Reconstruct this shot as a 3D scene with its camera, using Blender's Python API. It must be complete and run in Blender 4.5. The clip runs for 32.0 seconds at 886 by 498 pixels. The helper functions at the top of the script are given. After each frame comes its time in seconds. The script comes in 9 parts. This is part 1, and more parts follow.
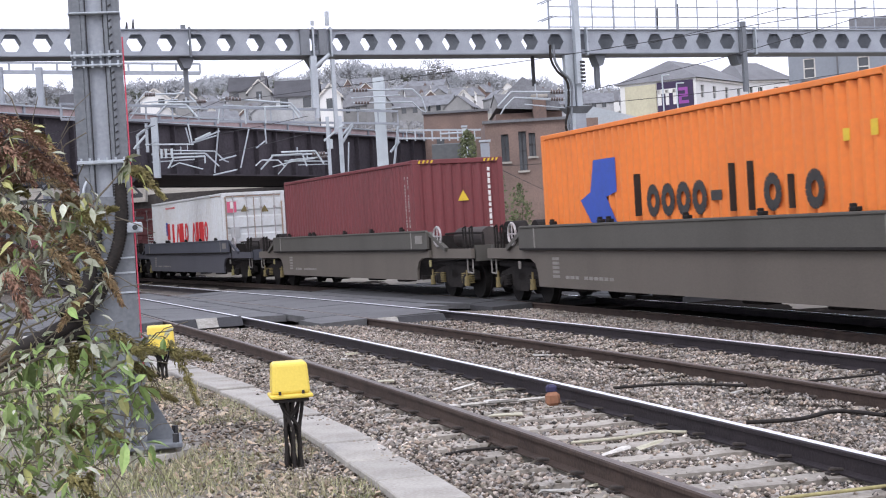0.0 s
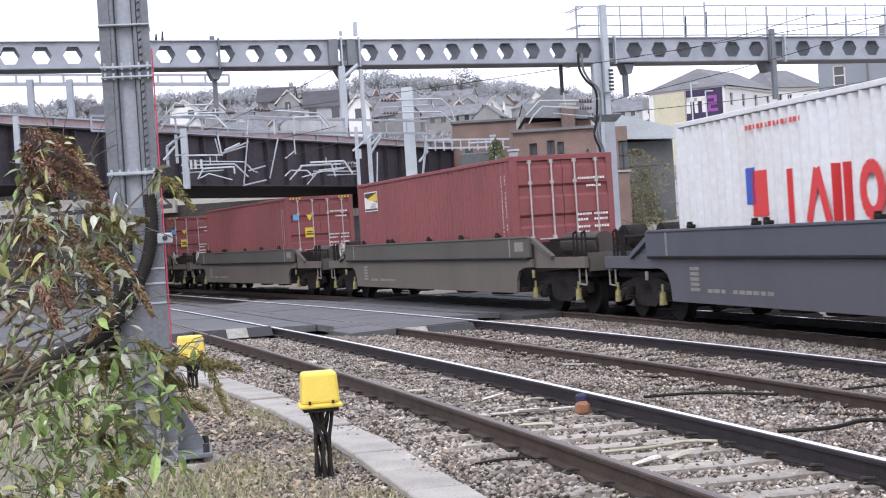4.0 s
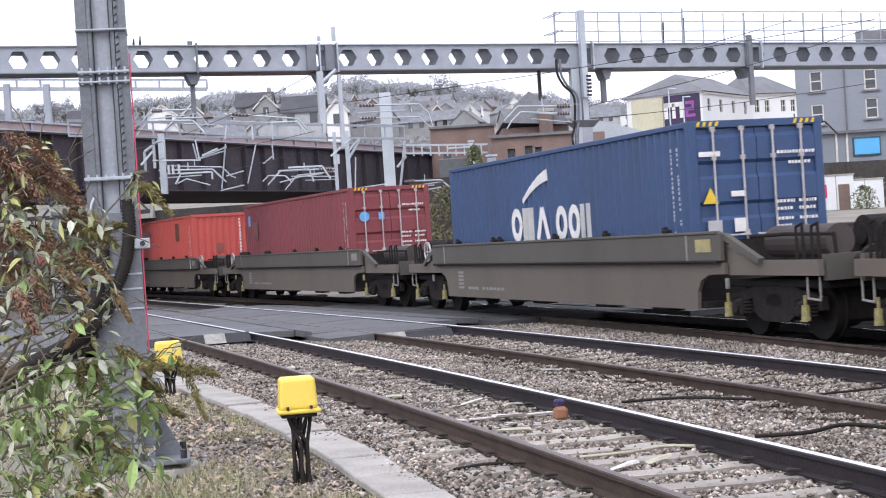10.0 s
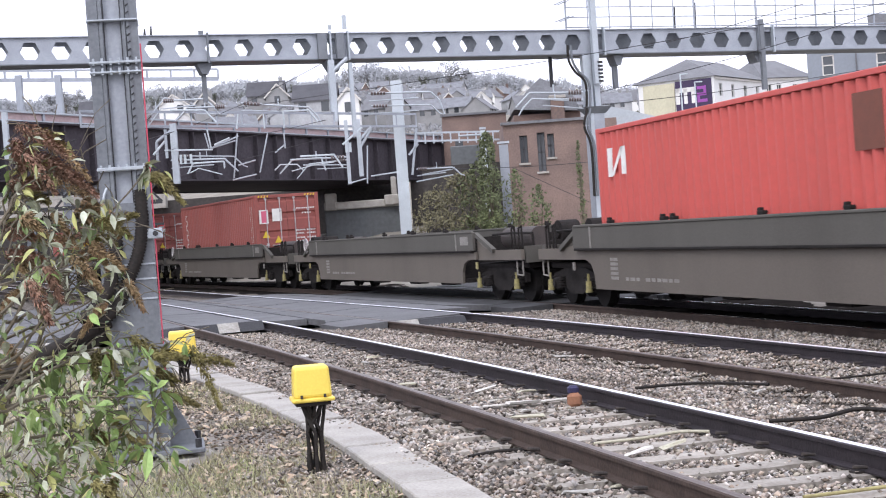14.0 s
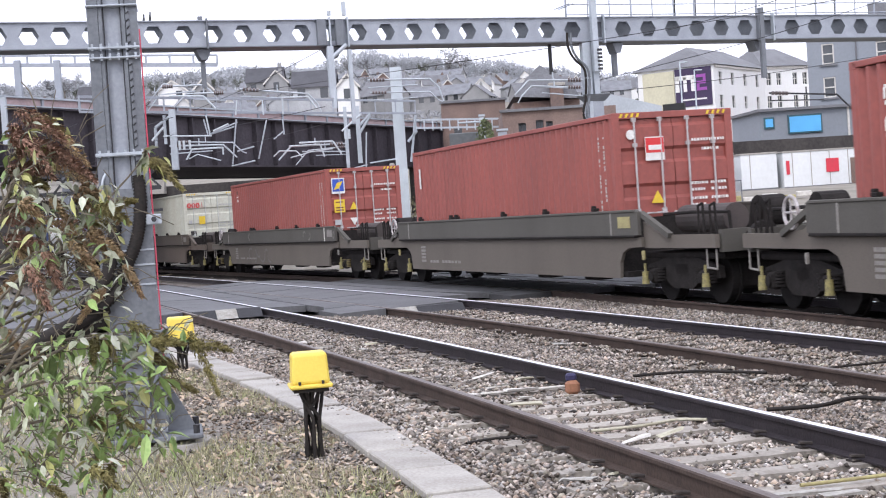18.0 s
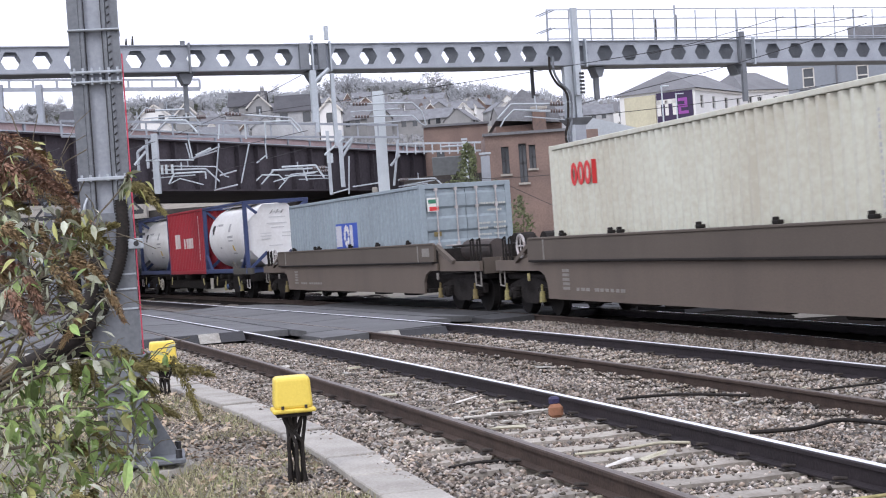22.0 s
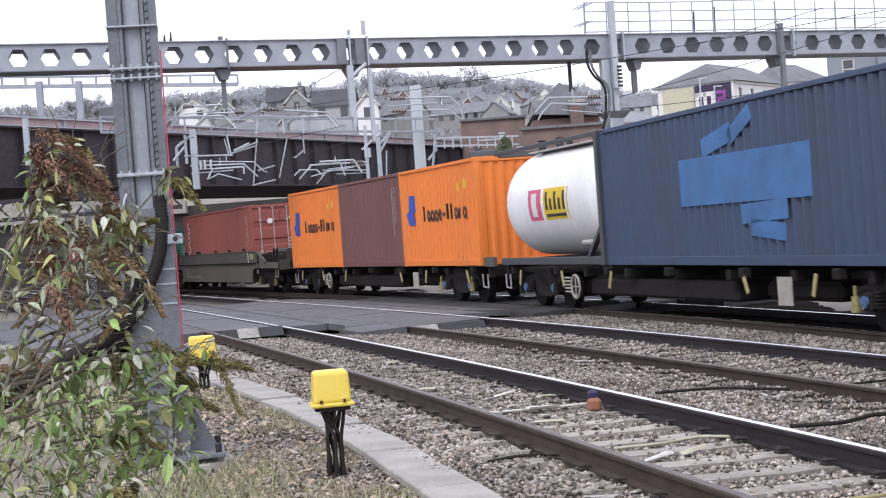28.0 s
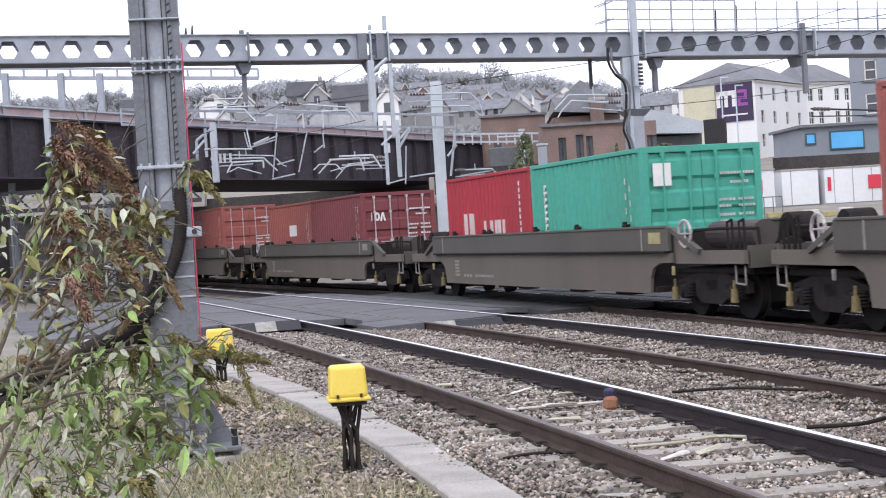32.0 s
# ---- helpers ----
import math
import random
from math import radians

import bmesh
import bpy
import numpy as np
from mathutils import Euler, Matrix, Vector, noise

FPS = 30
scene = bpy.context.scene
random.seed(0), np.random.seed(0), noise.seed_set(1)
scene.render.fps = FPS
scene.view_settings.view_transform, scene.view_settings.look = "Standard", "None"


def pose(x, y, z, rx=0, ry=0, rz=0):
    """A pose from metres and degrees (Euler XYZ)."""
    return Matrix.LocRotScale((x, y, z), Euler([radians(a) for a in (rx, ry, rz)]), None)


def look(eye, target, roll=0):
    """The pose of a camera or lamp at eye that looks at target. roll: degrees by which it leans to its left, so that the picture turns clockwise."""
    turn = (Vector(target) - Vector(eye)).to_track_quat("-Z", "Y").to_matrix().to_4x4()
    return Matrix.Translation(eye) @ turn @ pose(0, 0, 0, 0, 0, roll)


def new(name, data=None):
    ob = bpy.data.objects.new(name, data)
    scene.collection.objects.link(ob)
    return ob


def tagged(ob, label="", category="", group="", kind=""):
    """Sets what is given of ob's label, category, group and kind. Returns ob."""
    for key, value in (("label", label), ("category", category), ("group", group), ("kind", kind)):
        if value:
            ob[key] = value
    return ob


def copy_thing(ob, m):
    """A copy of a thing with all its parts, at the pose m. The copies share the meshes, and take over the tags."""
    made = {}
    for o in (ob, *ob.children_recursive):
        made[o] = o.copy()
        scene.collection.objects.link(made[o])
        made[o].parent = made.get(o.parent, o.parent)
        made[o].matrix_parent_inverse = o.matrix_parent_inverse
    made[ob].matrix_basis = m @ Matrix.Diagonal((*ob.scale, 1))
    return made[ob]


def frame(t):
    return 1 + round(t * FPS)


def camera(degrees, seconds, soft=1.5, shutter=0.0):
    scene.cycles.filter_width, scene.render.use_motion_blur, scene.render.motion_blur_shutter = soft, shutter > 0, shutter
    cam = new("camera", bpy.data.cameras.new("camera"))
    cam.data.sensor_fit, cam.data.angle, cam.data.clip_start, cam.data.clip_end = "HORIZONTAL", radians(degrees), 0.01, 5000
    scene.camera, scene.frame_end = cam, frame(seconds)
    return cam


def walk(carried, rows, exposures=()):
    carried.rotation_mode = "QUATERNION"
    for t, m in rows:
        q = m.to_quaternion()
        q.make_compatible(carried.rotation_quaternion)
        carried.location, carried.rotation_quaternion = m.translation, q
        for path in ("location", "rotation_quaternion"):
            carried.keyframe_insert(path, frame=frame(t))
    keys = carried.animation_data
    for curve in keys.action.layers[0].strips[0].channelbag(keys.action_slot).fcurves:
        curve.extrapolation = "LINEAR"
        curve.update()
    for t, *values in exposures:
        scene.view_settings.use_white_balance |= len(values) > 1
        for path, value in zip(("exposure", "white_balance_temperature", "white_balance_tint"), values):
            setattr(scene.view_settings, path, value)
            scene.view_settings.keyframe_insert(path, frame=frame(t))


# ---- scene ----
DEG = 32.58
EYE = (0.0, 0.0, 1.55)
# seconds, tilt, lean, turn
PATH = [
    (0.0, 89.01, 3.39, -0.70), (0.5, 89.09, 3.39, -0.43), (1.0, 89.14, 3.45, -0.15),
    (1.5, 89.22, 3.40, 0.10), (2.0, 89.20, 3.50, 0.22), (2.5, 89.21, 3.58, 0.19),
    (3.0, 89.19, 3.58, 0.22), (3.5, 89.24, 3.54, 0.34), (5.5, 90.05, 4.04, 0.46),
    (6.0, 89.90, 3.91, 0.43), (6.5, 89.74, 3.89, 0.41), (7.0, 89.64, 3.81, 0.27),
    (7.5, 89.66, 3.78, 0.05), (8.0, 89.63, 3.71, -0.17), (8.5, 89.61, 3.70, -0.31),
    (9.0, 89.66, 3.62, -0.37), (9.5, 89.63, 3.78, -0.37), (10.0, 89.58, 3.65, -0.43),
    (10.5, 89.46, 3.69, -0.41), (11.0, 89.25, 3.79, -0.21), (11.5, 89.21, 3.96, 0.00),
    (12.0, 89.20, 3.87, 0.09), (12.5, 89.08, 3.84, 0.12), (13.0, 88.96, 3.83, 0.20),
    (13.5, 89.02, 3.86, 0.21), (14.0, 89.14, 4.12, 0.04), (14.5, 89.14, 3.92, -0.01),
    (16.5, 88.68, 3.94, -0.23), (17.0, 88.65, 4.13, -0.14), (17.5, 88.61, 3.95, -0.05),
    (18.0, 88.65, 3.87, -0.01), (18.5, 88.77, 3.89, -0.01), (19.0, 88.92, 3.85, 0.00),
    (19.5, 89.04, 3.72, 0.01), (20.0, 89.14, 3.71, 0.01), (20.5, 89.29, 3.31, 0.03),
    (21.0, 89.39, 3.43, -0.44), (21.5, 89.38, 3.43, -0.73), (22.0, 89.50, 4.00, -0.66),
    (22.5, 89.66, 3.84, -0.28), (23.0, 89.63, 3.97, 0.02), (23.5, 89.46, 4.01, 0.34),
    (24.0, 89.30, 3.90, 0.32), (24.5, 89.20, 3.90, 0.29), (26.5, 89.04, 3.89, 0.48),
    (27.0, 89.21, 4.01, 0.64), (27.5, 89.34, 4.19, 0.70), (28.0, 89.38, 4.21, 0.77),
    (28.5, 89.44, 4.11, 0.85), (29.0, 89.47, 4.31, 0.75), (29.5, 89.51, 4.07, 0.68),
    (30.0, 89.48, 3.95, 0.73), (30.5, 89.27, 3.84, 0.68), (31.0, 89.15, 4.02, 0.91),
    (31.5, 89.13, 3.92, 1.13), (32.0, 89.28, 3.51, 1.47),
]
cam = camera(DEG, 32.0, soft=1.1, shutter=0.12)
walk(cam, [(t, pose(*EYE, rx, ry, rz)) for t, rx, ry, rz in PATH],
     [(0, 0.46), (1, 0.5), (3, 0.56), (6, 0.62), (8, 0.66), (9, 0.64), (11, 0.63), (13, 0.68), (14, 0.7), (17, 0.66), (19, 0.67), (20, 0.63), (21, 0.52), (22, 0.44), (24, 0.41), (27, 0.39), (28, 0.45), (30, 0.47), (31, 0.55), (32, 0.53)])

# ---- light: overcast winter daylight ----
world = bpy.data.worlds.new("overcast_sky")
scene.world = world
world.use_nodes = True
wn, wl = world.node_tree.nodes, world.node_tree.links
wn.clear()
sky = wn.new("ShaderNodeTexSky")
sky.sky_type = "NISHITA"
sky.sun_disc = False
sky.sun_elevation, sky.sun_rotation = radians(38), radians(150)
sky.air_density, sky.dust_density, sky.ozone_density = 1.0, 4.0, 1.0
cloud = wn.new("ShaderNodeMix")
cloud.data_type = "RGBA"
cloud.inputs["Factor"].default_value = 0.9
cloud.inputs["B"].default_value = (10.6, 10.85, 12.9, 1)
wl.new(sky.outputs["Color"], cloud.inputs["A"])
wbg = wn.new("ShaderNodeBackground")
wbg.inputs["Strength"].default_value = 0.1
wl.new(cloud.outputs["Result"], wbg.inputs["Color"])
wout = wn.new("ShaderNodeOutputWorld")
wl.new(wbg.outputs["Background"], wout.inputs["Surface"])
sun = new("sun", bpy.data.lights.new("sun", "SUN"))
sun.data.energy, sun.data.angle, sun.data.color = 1.0, radians(25), (1.0, 0.98, 0.98)
sun.matrix_world = look((-20, -30, 40), (0, 10, 0))

# ---- materials ----
def make_mat(name, col, col2=None, rough=0.7, metal=0.0, scale=3.0, fine=40.0, mix=0.5, bump=0.15, coarse=(0.38, 0.64), spec=0.5, rnd=0.0, streak=0.0, coord="Object"):
    """Two colours mixed at two scales, a bump, an optional vertical streaking and a difference from piece to piece."""
    m = bpy.data.materials.new(name)
    m.use_nodes = True
    n, l = m.node_tree.nodes, m.node_tree.links
    b = n["Principled BSDF"]
    col2 = col2 or tuple(c * 0.7 for c in col)
    tc = n.new("ShaderNodeTexCoord")
    src = tc.outputs[coord]
    if streak:
        mp = n.new("ShaderNodeMapping")
        mp.inputs["Scale"].default_value = (1, 1, streak)
        l.new(src, mp.inputs["Vector"])
        src = mp.outputs["Vector"]
    n1, n2 = n.new("ShaderNodeTexNoise"), n.new("ShaderNodeTexNoise")
    n1.inputs["Scale"].default_value, n1.inputs["Detail"].default_value = scale, 5
    n2.inputs["Scale"].default_value, n2.inputs["Detail"].default_value = fine, 3
    l.new(src, n1.inputs["Vector"])
    l.new(tc.outputs[coord], n2.inputs["Vector"])
    add = n.new("ShaderNodeMath")
    add.operation = "MULTIPLY_ADD"
    add.inputs[1].default_value = 0.45
    l.new(n2.outputs["Fac"], add.inputs[0])
    sub = n.new("ShaderNodeMath")
    sub.operation = "MULTIPLY"
    sub.inputs[1].default_value = 0.55
    l.new(n1.outputs["Fac"], sub.inputs[0])
    l.new(sub.outputs[0], add.inputs[2])
    ramp = n.new("ShaderNodeMapRange")
    ramp.inputs["From Min"].default_value, ramp.inputs["From Max"].default_value = coarse
    ramp.inputs["To Max"].default_value = mix * 2
    ramp.clamp = True
    l.new(add.outputs[0], ramp.inputs["Value"])
    mx = n.new("ShaderNodeMix")
    mx.data_type = "RGBA"
    mx.inputs["A"].default_value, mx.inputs["B"].default_value = (*col, 1), (*col2, 1)
    l.new(ramp.outputs[0], mx.inputs["Factor"])
    out = mx.outputs["Result"]
    if rnd:
        geo = n.new("ShaderNodeNewGeometry")
        oi = n.new("ShaderNodeObjectInfo")
        sm = n.new("ShaderNodeMath")
        l.new(geo.outputs["Random Per Island"], sm.inputs[0])
        l.new(oi.outputs["Random"], sm.inputs[1])
        fr = n.new("ShaderNodeMath")
        fr.operation = "FRACT"
        l.new(sm.outputs[0], fr.inputs[0])
        mr = n.new("ShaderNodeMapRange")
        mr.inputs["To Min"].default_value, mr.inputs["To Max"].default_value = 1 - rnd, 1 + rnd
        l.new(fr.outputs[0], mr.inputs["Value"])
        hs = n.new("ShaderNodeHueSaturation")
        l.new(out, hs.inputs["Color"])
        l.new(mr.outputs[0], hs.inputs["Value"])
        out = hs.outputs["Color"]
    l.new(out, b.inputs["Base Color"])
    b.inputs["Roughness"].default_value, b.inputs["Metallic"].default_value = rough, metal
    b.inputs["Specular IOR Level"].default_value = spec
    if bump:
        bp = n.new("ShaderNodeBump")
        bp.inputs["Strength"].default_value, bp.inputs["Distance"].default_value = bump, 0.02
        l.new(n2.outputs["Fac"], bp.inputs["Height"])
        l.new(bp.outputs["Normal"], b.inputs["Normal"])
    return m


M_BALLAST = make_mat("ballast", (0.2, 0.18, 0.158), (0.078, 0.067, 0.059), 0.95, scale=1.2, fine=24, bump=0.9, spec=0.1)
M_STONE = make_mat("ballast_stone", (0.355, 0.318, 0.287), (0.148, 0.127, 0.112), 0.9, scale=0.7, fine=30, bump=0.3, rnd=0.8, spec=0.15)


def tint_pieces(m, tints):
    """Gives each separate piece one of several tints."""
    n, l = m.node_tree.nodes, m.node_tree.links
    base = n["Principled BSDF"].inputs["Base Color"]
    src = base.links[0].from_socket
    geo, k, fr = n.new("ShaderNodeNewGeometry"), n.new("ShaderNodeMath"), n.new("ShaderNodeMath")
    k.operation, fr.operation = "MULTIPLY", "FRACT"
    k.inputs[1].default_value = 7.31
    l.new(geo.outputs["Random Per Island"], k.inputs[0])
    l.new(k.outputs[0], fr.inputs[0])
    ramp = n.new("ShaderNodeValToRGB")
    ramp.color_ramp.interpolation = "CONSTANT"
    for i, c in enumerate(tints):
        e = ramp.color_ramp.elements[i] if i < 2 else ramp.color_ramp.elements.new(i / len(tints))
        e.position, e.color = i / len(tints), (*c, 1)
    l.new(fr.outputs[0], ramp.inputs["Fac"])
    mx = n.new("ShaderNodeMix")
    mx.data_type, mx.blend_type = "RGBA", "MULTIPLY"
    mx.inputs["Factor"].default_value = 1.0
    l.new(src, mx.inputs["A"])
    l.new(ramp.outputs["Color"], mx.inputs["B"])
    l.new(mx.outputs["Result"], base)


tint_pieces(M_STONE, ((1.03, 1.02, 1.0), (0.98, 0.88, 0.78), (0.92, 0.98, 1.03), (1.12, 1.06, 1.02), (0.76, 0.72, 0.68), (1.32, 1.31, 1.28), (0.94, 0.95, 0.86), (1.1, 1.12, 1.15)))

M_EARTH = make_mat("earth_grass", (0.26, 0.235, 0.2), (0.17, 0.158, 0.125), 0.95, scale=0.5, fine=9, bump=0.6)
M_RUSTRAIL = make_mat("rail_web_rust", (0.088, 0.064, 0.053), (0.052, 0.039, 0.034), 0.75, 0.2, scale=4, bump=0.2, spec=0.15)
M_DARKRAIL = make_mat("rail_web_dark", (0.046, 0.038, 0.042), (0.029, 0.025, 0.028), 0.6, 0.3, scale=4, bump=0.2, spec=0.2)
M_RAILSLEEK = make_mat("worn_bright_rail", (0.9, 0.9, 0.92), (0.82, 0.82, 0.85), 0.2, 1.0, scale=8, bump=0.02)
M_RAILTOP = make_mat("polished_rail", (0.9, 0.9, 0.92), (0.82, 0.82, 0.85), 0.5, 1.0, scale=8, bump=0.03)
M_CONC = make_mat("concrete", (0.42, 0.4, 0.365), (0.27, 0.25, 0.222), 0.85, scale=2.2, fine=40, bump=0.3, rnd=0.1)
M_SLEEPER = make_mat("sleeper_concrete", (0.41, 0.38, 0.335), (0.25, 0.222, 0.19), 0.9, scale=2.5, fine=30, bump=0.3, rnd=0.15)
M_CLIP = make_mat("rail_clip", (0.07, 0.058, 0.052), (0.03, 0.025, 0.023), 0.7, 0.4, scale=20, bump=0.1)
M_XING = make_mat("crossing_panel", (0.13, 0.132, 0.138), (0.085, 0.086, 0.089), 0.7, scale=1.0, fine=18, bump=0.3, rnd=0.07, spec=0.3)
M_WHITEP = make_mat("white_paint_worn", (0.68, 0.66, 0.62), (0.45, 0.42, 0.38), 0.75, scale=6, bump=0.2)
M_STRAW = make_mat("weathered_cream_plastic", (0.5, 0.475, 0.37), (0.34, 0.315, 0.23), 0.7, scale=8, bump=0.2)
M_EDGEW = make_mat("dirty_white_paint", (0.42, 0.41, 0.38), (0.24, 0.225, 0.2), 0.85, scale=5, fine=30, bump=0.2)
M_YELLOW = make_mat("yellow_plastic", (0.82, 0.63, 0.11), (0.7, 0.52, 0.08), 0.45, scale=4, fine=60, bump=0.06, mix=0.3)
M_CABLE = make_mat("black_cable", (0.018, 0.016, 0.015), (0.03, 0.025, 0.022), 0.7, scale=20, bump=0.1, spec=0.2)
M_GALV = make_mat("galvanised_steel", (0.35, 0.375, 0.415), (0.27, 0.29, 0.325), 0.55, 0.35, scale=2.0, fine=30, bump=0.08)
# darker steel, also used where shade on gantry and mast is painted
M_GALVD = make_mat("weathered_shaded_steel", (0.19, 0.205, 0.225), (0.13, 0.14, 0.155), 0.6, 0.3, scale=2.0, fine=30, bump=0.1)
M_GALVL = make_mat("pale_galvanised_steel", (0.45, 0.49, 0.53), (0.34, 0.37, 0.4), 0.5, 0.3, scale=2.0, fine=30, bump=0.06)
M_DARKST = make_mat("dark_steel", (0.05, 0.05, 0.055), (0.03, 0.03, 0.033), 0.65, 0.3, scale=3, bump=0.1)
M_GIRDER = make_mat("bridge_girder", (0.076, 0.067, 0.077), (0.046, 0.041, 0.048), 0.8, scale=0.7, fine=8, bump=0.2, streak=0.25, spec=0.15)
M_PARAPET = make_mat("pinkish_parapet", (0.44, 0.33, 0.325), (0.33, 0.25, 0.25), 0.85, scale=0.8, fine=9, bump=0.1)
M_WAGON = make_mat("wagon_grime", (0.1, 0.094, 0.083), (0.062, 0.057, 0.05), 0.8, scale=0.7, fine=45, bump=0.05, streak=0.22, mix=0.28, spec=0.25)
M_WAGONLOW = make_mat("wagon_side_grime", (0.138, 0.12, 0.102), (0.085, 0.074, 0.064), 0.8, scale=0.7, fine=45, bump=0.05, streak=0.22, mix=0.28, spec=0.25)
M_BOGIE = make_mat("bogie_grime", (0.028, 0.024, 0.023), (0.014, 0.013, 0.012), 0.85, scale=5, fine=30, bump=0.3, spec=0.12)
M_RED = make_mat("red_paint", (0.5, 0.06, 0.1), (0.4, 0.05, 0.08), 0.5, scale=4, bump=0.05)
M_DULLTOP = make_mat("dull_rail_head", (0.17, 0.14, 0.125), (0.11, 0.09, 0.08), 0.5, 0.6, scale=6, bump=0.05)
M_LEAF = make_mat("leaf_green", (0.15, 0.235, 0.065), (0.24, 0.32, 0.11), 0.5, scale=9, fine=60, bump=0.1, rnd=0.55)
M_LEAFGREY = make_mat("leaf_grey_green", (0.36, 0.37, 0.28), (0.22, 0.25, 0.15), 0.6, scale=9, fine=60, bump=0.1, rnd=0.45)
M_LEAFPALE = make_mat("leaf_pale_underside", (0.44, 0.45, 0.37), (0.33, 0.35, 0.26), 0.7, scale=9, fine=60, bump=0.1, rnd=0.3)
M_LEAFYEL = make_mat("leaf_yellow", (0.38, 0.37, 0.14), (0.28, 0.3, 0.11), 0.6, scale=9, fine=60, bump=0.1, rnd=0.3)
M_SPIKE = make_mat("dead_flower_spike", (0.26, 0.16, 0.09), (0.33, 0.25, 0.13), 0.95, scale=12, fine=90, bump=0.5, rnd=0.35)
M_SPIKEG = make_mat("fading_flower_spike", (0.27, 0.24, 0.09), (0.17, 0.14, 0.06), 0.95, scale=12, fine=90, bump=0.5, rnd=0.3)
M_STEM = make_mat("woody_stem", (0.17, 0.145, 0.105), (0.1, 0.085, 0.06), 0.9, scale=10, bump=0.3)
M_GRASS = make_mat("winter_grass", (0.26, 0.28, 0.13), (0.42, 0.36, 0.26), 0.85, scale=1.2, fine=4, bump=0, rnd=0.5)
M_DARKWALL = make_mat("dark_wall", (0.075, 0.068, 0.064), (0.04, 0.037, 0.036), 0.9, scale=0.5, fine=5, bump=0.2, streak=0.3, spec=0.15)
M_GREYWALL = make_mat("grey_block_wall", (0.14, 0.15, 0.155), (0.1, 0.105, 0.11), 0.9, scale=0.5, fine=5, bump=0.1)
M_INSUL = make_mat("brown_insulator", (0.12, 0.09, 0.085), (0.08, 0.06, 0.06), 0.35, scale=10, bump=0)
M_GALVP = make_mat("pale_blue_steel", (0.52, 0.57, 0.6), (0.42, 0.46, 0.49), 0.5, 0.2, scale=1.5, fine=20, bump=0.04)
M_SIGNAL = make_mat("signal_black", (0.012, 0.012, 0.013), (0.02, 0.02, 0.02), 0.7, scale=5, bump=0.05)
M_BRICKF = make_mat("brown_brick", (0.25, 0.175, 0.148), (0.16, 0.115, 0.1), 0.9, scale=0.6, fine=12, bump=0.25, mix=0.6)
M_BRICKD = make_mat("dark_brick", (0.2, 0.135, 0.11), (0.13, 0.095, 0.085), 0.9, scale=0.6, fine=9, bump=0.2)
M_TERRA = make_mat("terracotta", (0.3, 0.14, 0.08), None, 0.85, scale=3, bump=0.1)
M_SLATE = make_mat("slate", (0.215, 0.222, 0.24), (0.12, 0.125, 0.137), 0.7, scale=0.7, fine=9, bump=0.2)
M_SLATED = make_mat("dark_slate", (0.17, 0.173, 0.183), (0.11, 0.11, 0.118), 0.65, scale=0.7, fine=9, bump=0.2)
M_SLATEK = make_mat("wet_dark_slate", (0.085, 0.085, 0.095), (0.055, 0.055, 0.062), 0.8, scale=0.7, fine=9, bump=0.2)
M_PALEROOF = make_mat("pale_metal_roof", (0.46, 0.5, 0.53), (0.36, 0.39, 0.42), 0.5, 0.1, scale=0.6, fine=8, bump=0.05)
# hill house walls, paled and blued to carry the haze of distance
M_RENDER = make_mat("pale_render", (0.44, 0.45, 0.465), (0.31, 0.315, 0.325), 0.9, scale=0.5, fine=6, bump=0.05)
M_RENDERB = make_mat("stone_render", (0.29, 0.29, 0.29), (0.21, 0.21, 0.21), 0.9, scale=0.5, fine=6, bump=0.05)
M_WHITEWALL = make_mat("white_render", (0.74, 0.74, 0.73), (0.62, 0.61, 0.59), 0.85, scale=0.4, fine=5, bump=0.03, mix=0.35, streak=0.3)
M_CREAMWALL = make_mat("cream_render", (0.55, 0.52, 0.38), (0.45, 0.42, 0.31), 0.85, scale=0.4, fine=5, bump=0.03)
M_GREYREND = make_mat("grey_render", (0.24, 0.26, 0.29), (0.2, 0.217, 0.24), 0.85, scale=0.4, fine=5, bump=0.03, mix=0.4)
M_GLASS = make_mat("window_glass", (0.035, 0.04, 0.045), (0.05, 0.055, 0.06), 0.12, scale=1, bump=0, spec=0.8)
M_PURPLE = make_mat("purple_sign", (0.03, 0.018, 0.055), (0.042, 0.024, 0.07), 0.6, scale=1, bump=0)
M_VIOLET = make_mat("violet_sign", (0.3, 0.07, 0.33), (0.24, 0.06, 0.28), 0.6, scale=1, bump=0)
M_TEAL = make_mat("teal_shop", (0.04, 0.11, 0.13), (0.03, 0.07, 0.09), 0.6, scale=1, bump=0)
M_SKYSIGN = make_mat("sky_blue_board", (0.1, 0.42, 0.75), (0.09, 0.36, 0.66), 0.5, scale=1, bump=0)
M_CABIN = make_mat("cabin_white", (0.7, 0.72, 0.73), (0.58, 0.59, 0.59), 0.6, scale=0.5, fine=4, bump=0.02, mix=0.3, streak=0.3)
K_SITERED = make_mat("site_red", (0.62, 0.03, 0.06), (0.5, 0.04, 0.06), 0.6, scale=2, bump=0)
# hill twigs and evergreens: distance haze put into the colour, most on the ridge
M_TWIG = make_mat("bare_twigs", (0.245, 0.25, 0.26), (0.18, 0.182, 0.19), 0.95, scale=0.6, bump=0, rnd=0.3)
M_HAZETWIG = make_mat("hazed_far_twigs", (0.36, 0.375, 0.395), (0.31, 0.32, 0.335), 0.95, scale=0.05, fine=0.4, bump=0, rnd=0.1)
M_HILLGREEN = make_mat("dull_evergreen", (0.14, 0.15, 0.12), (0.105, 0.112, 0.092), 0.9, scale=0.6, bump=0, rnd=0.4)
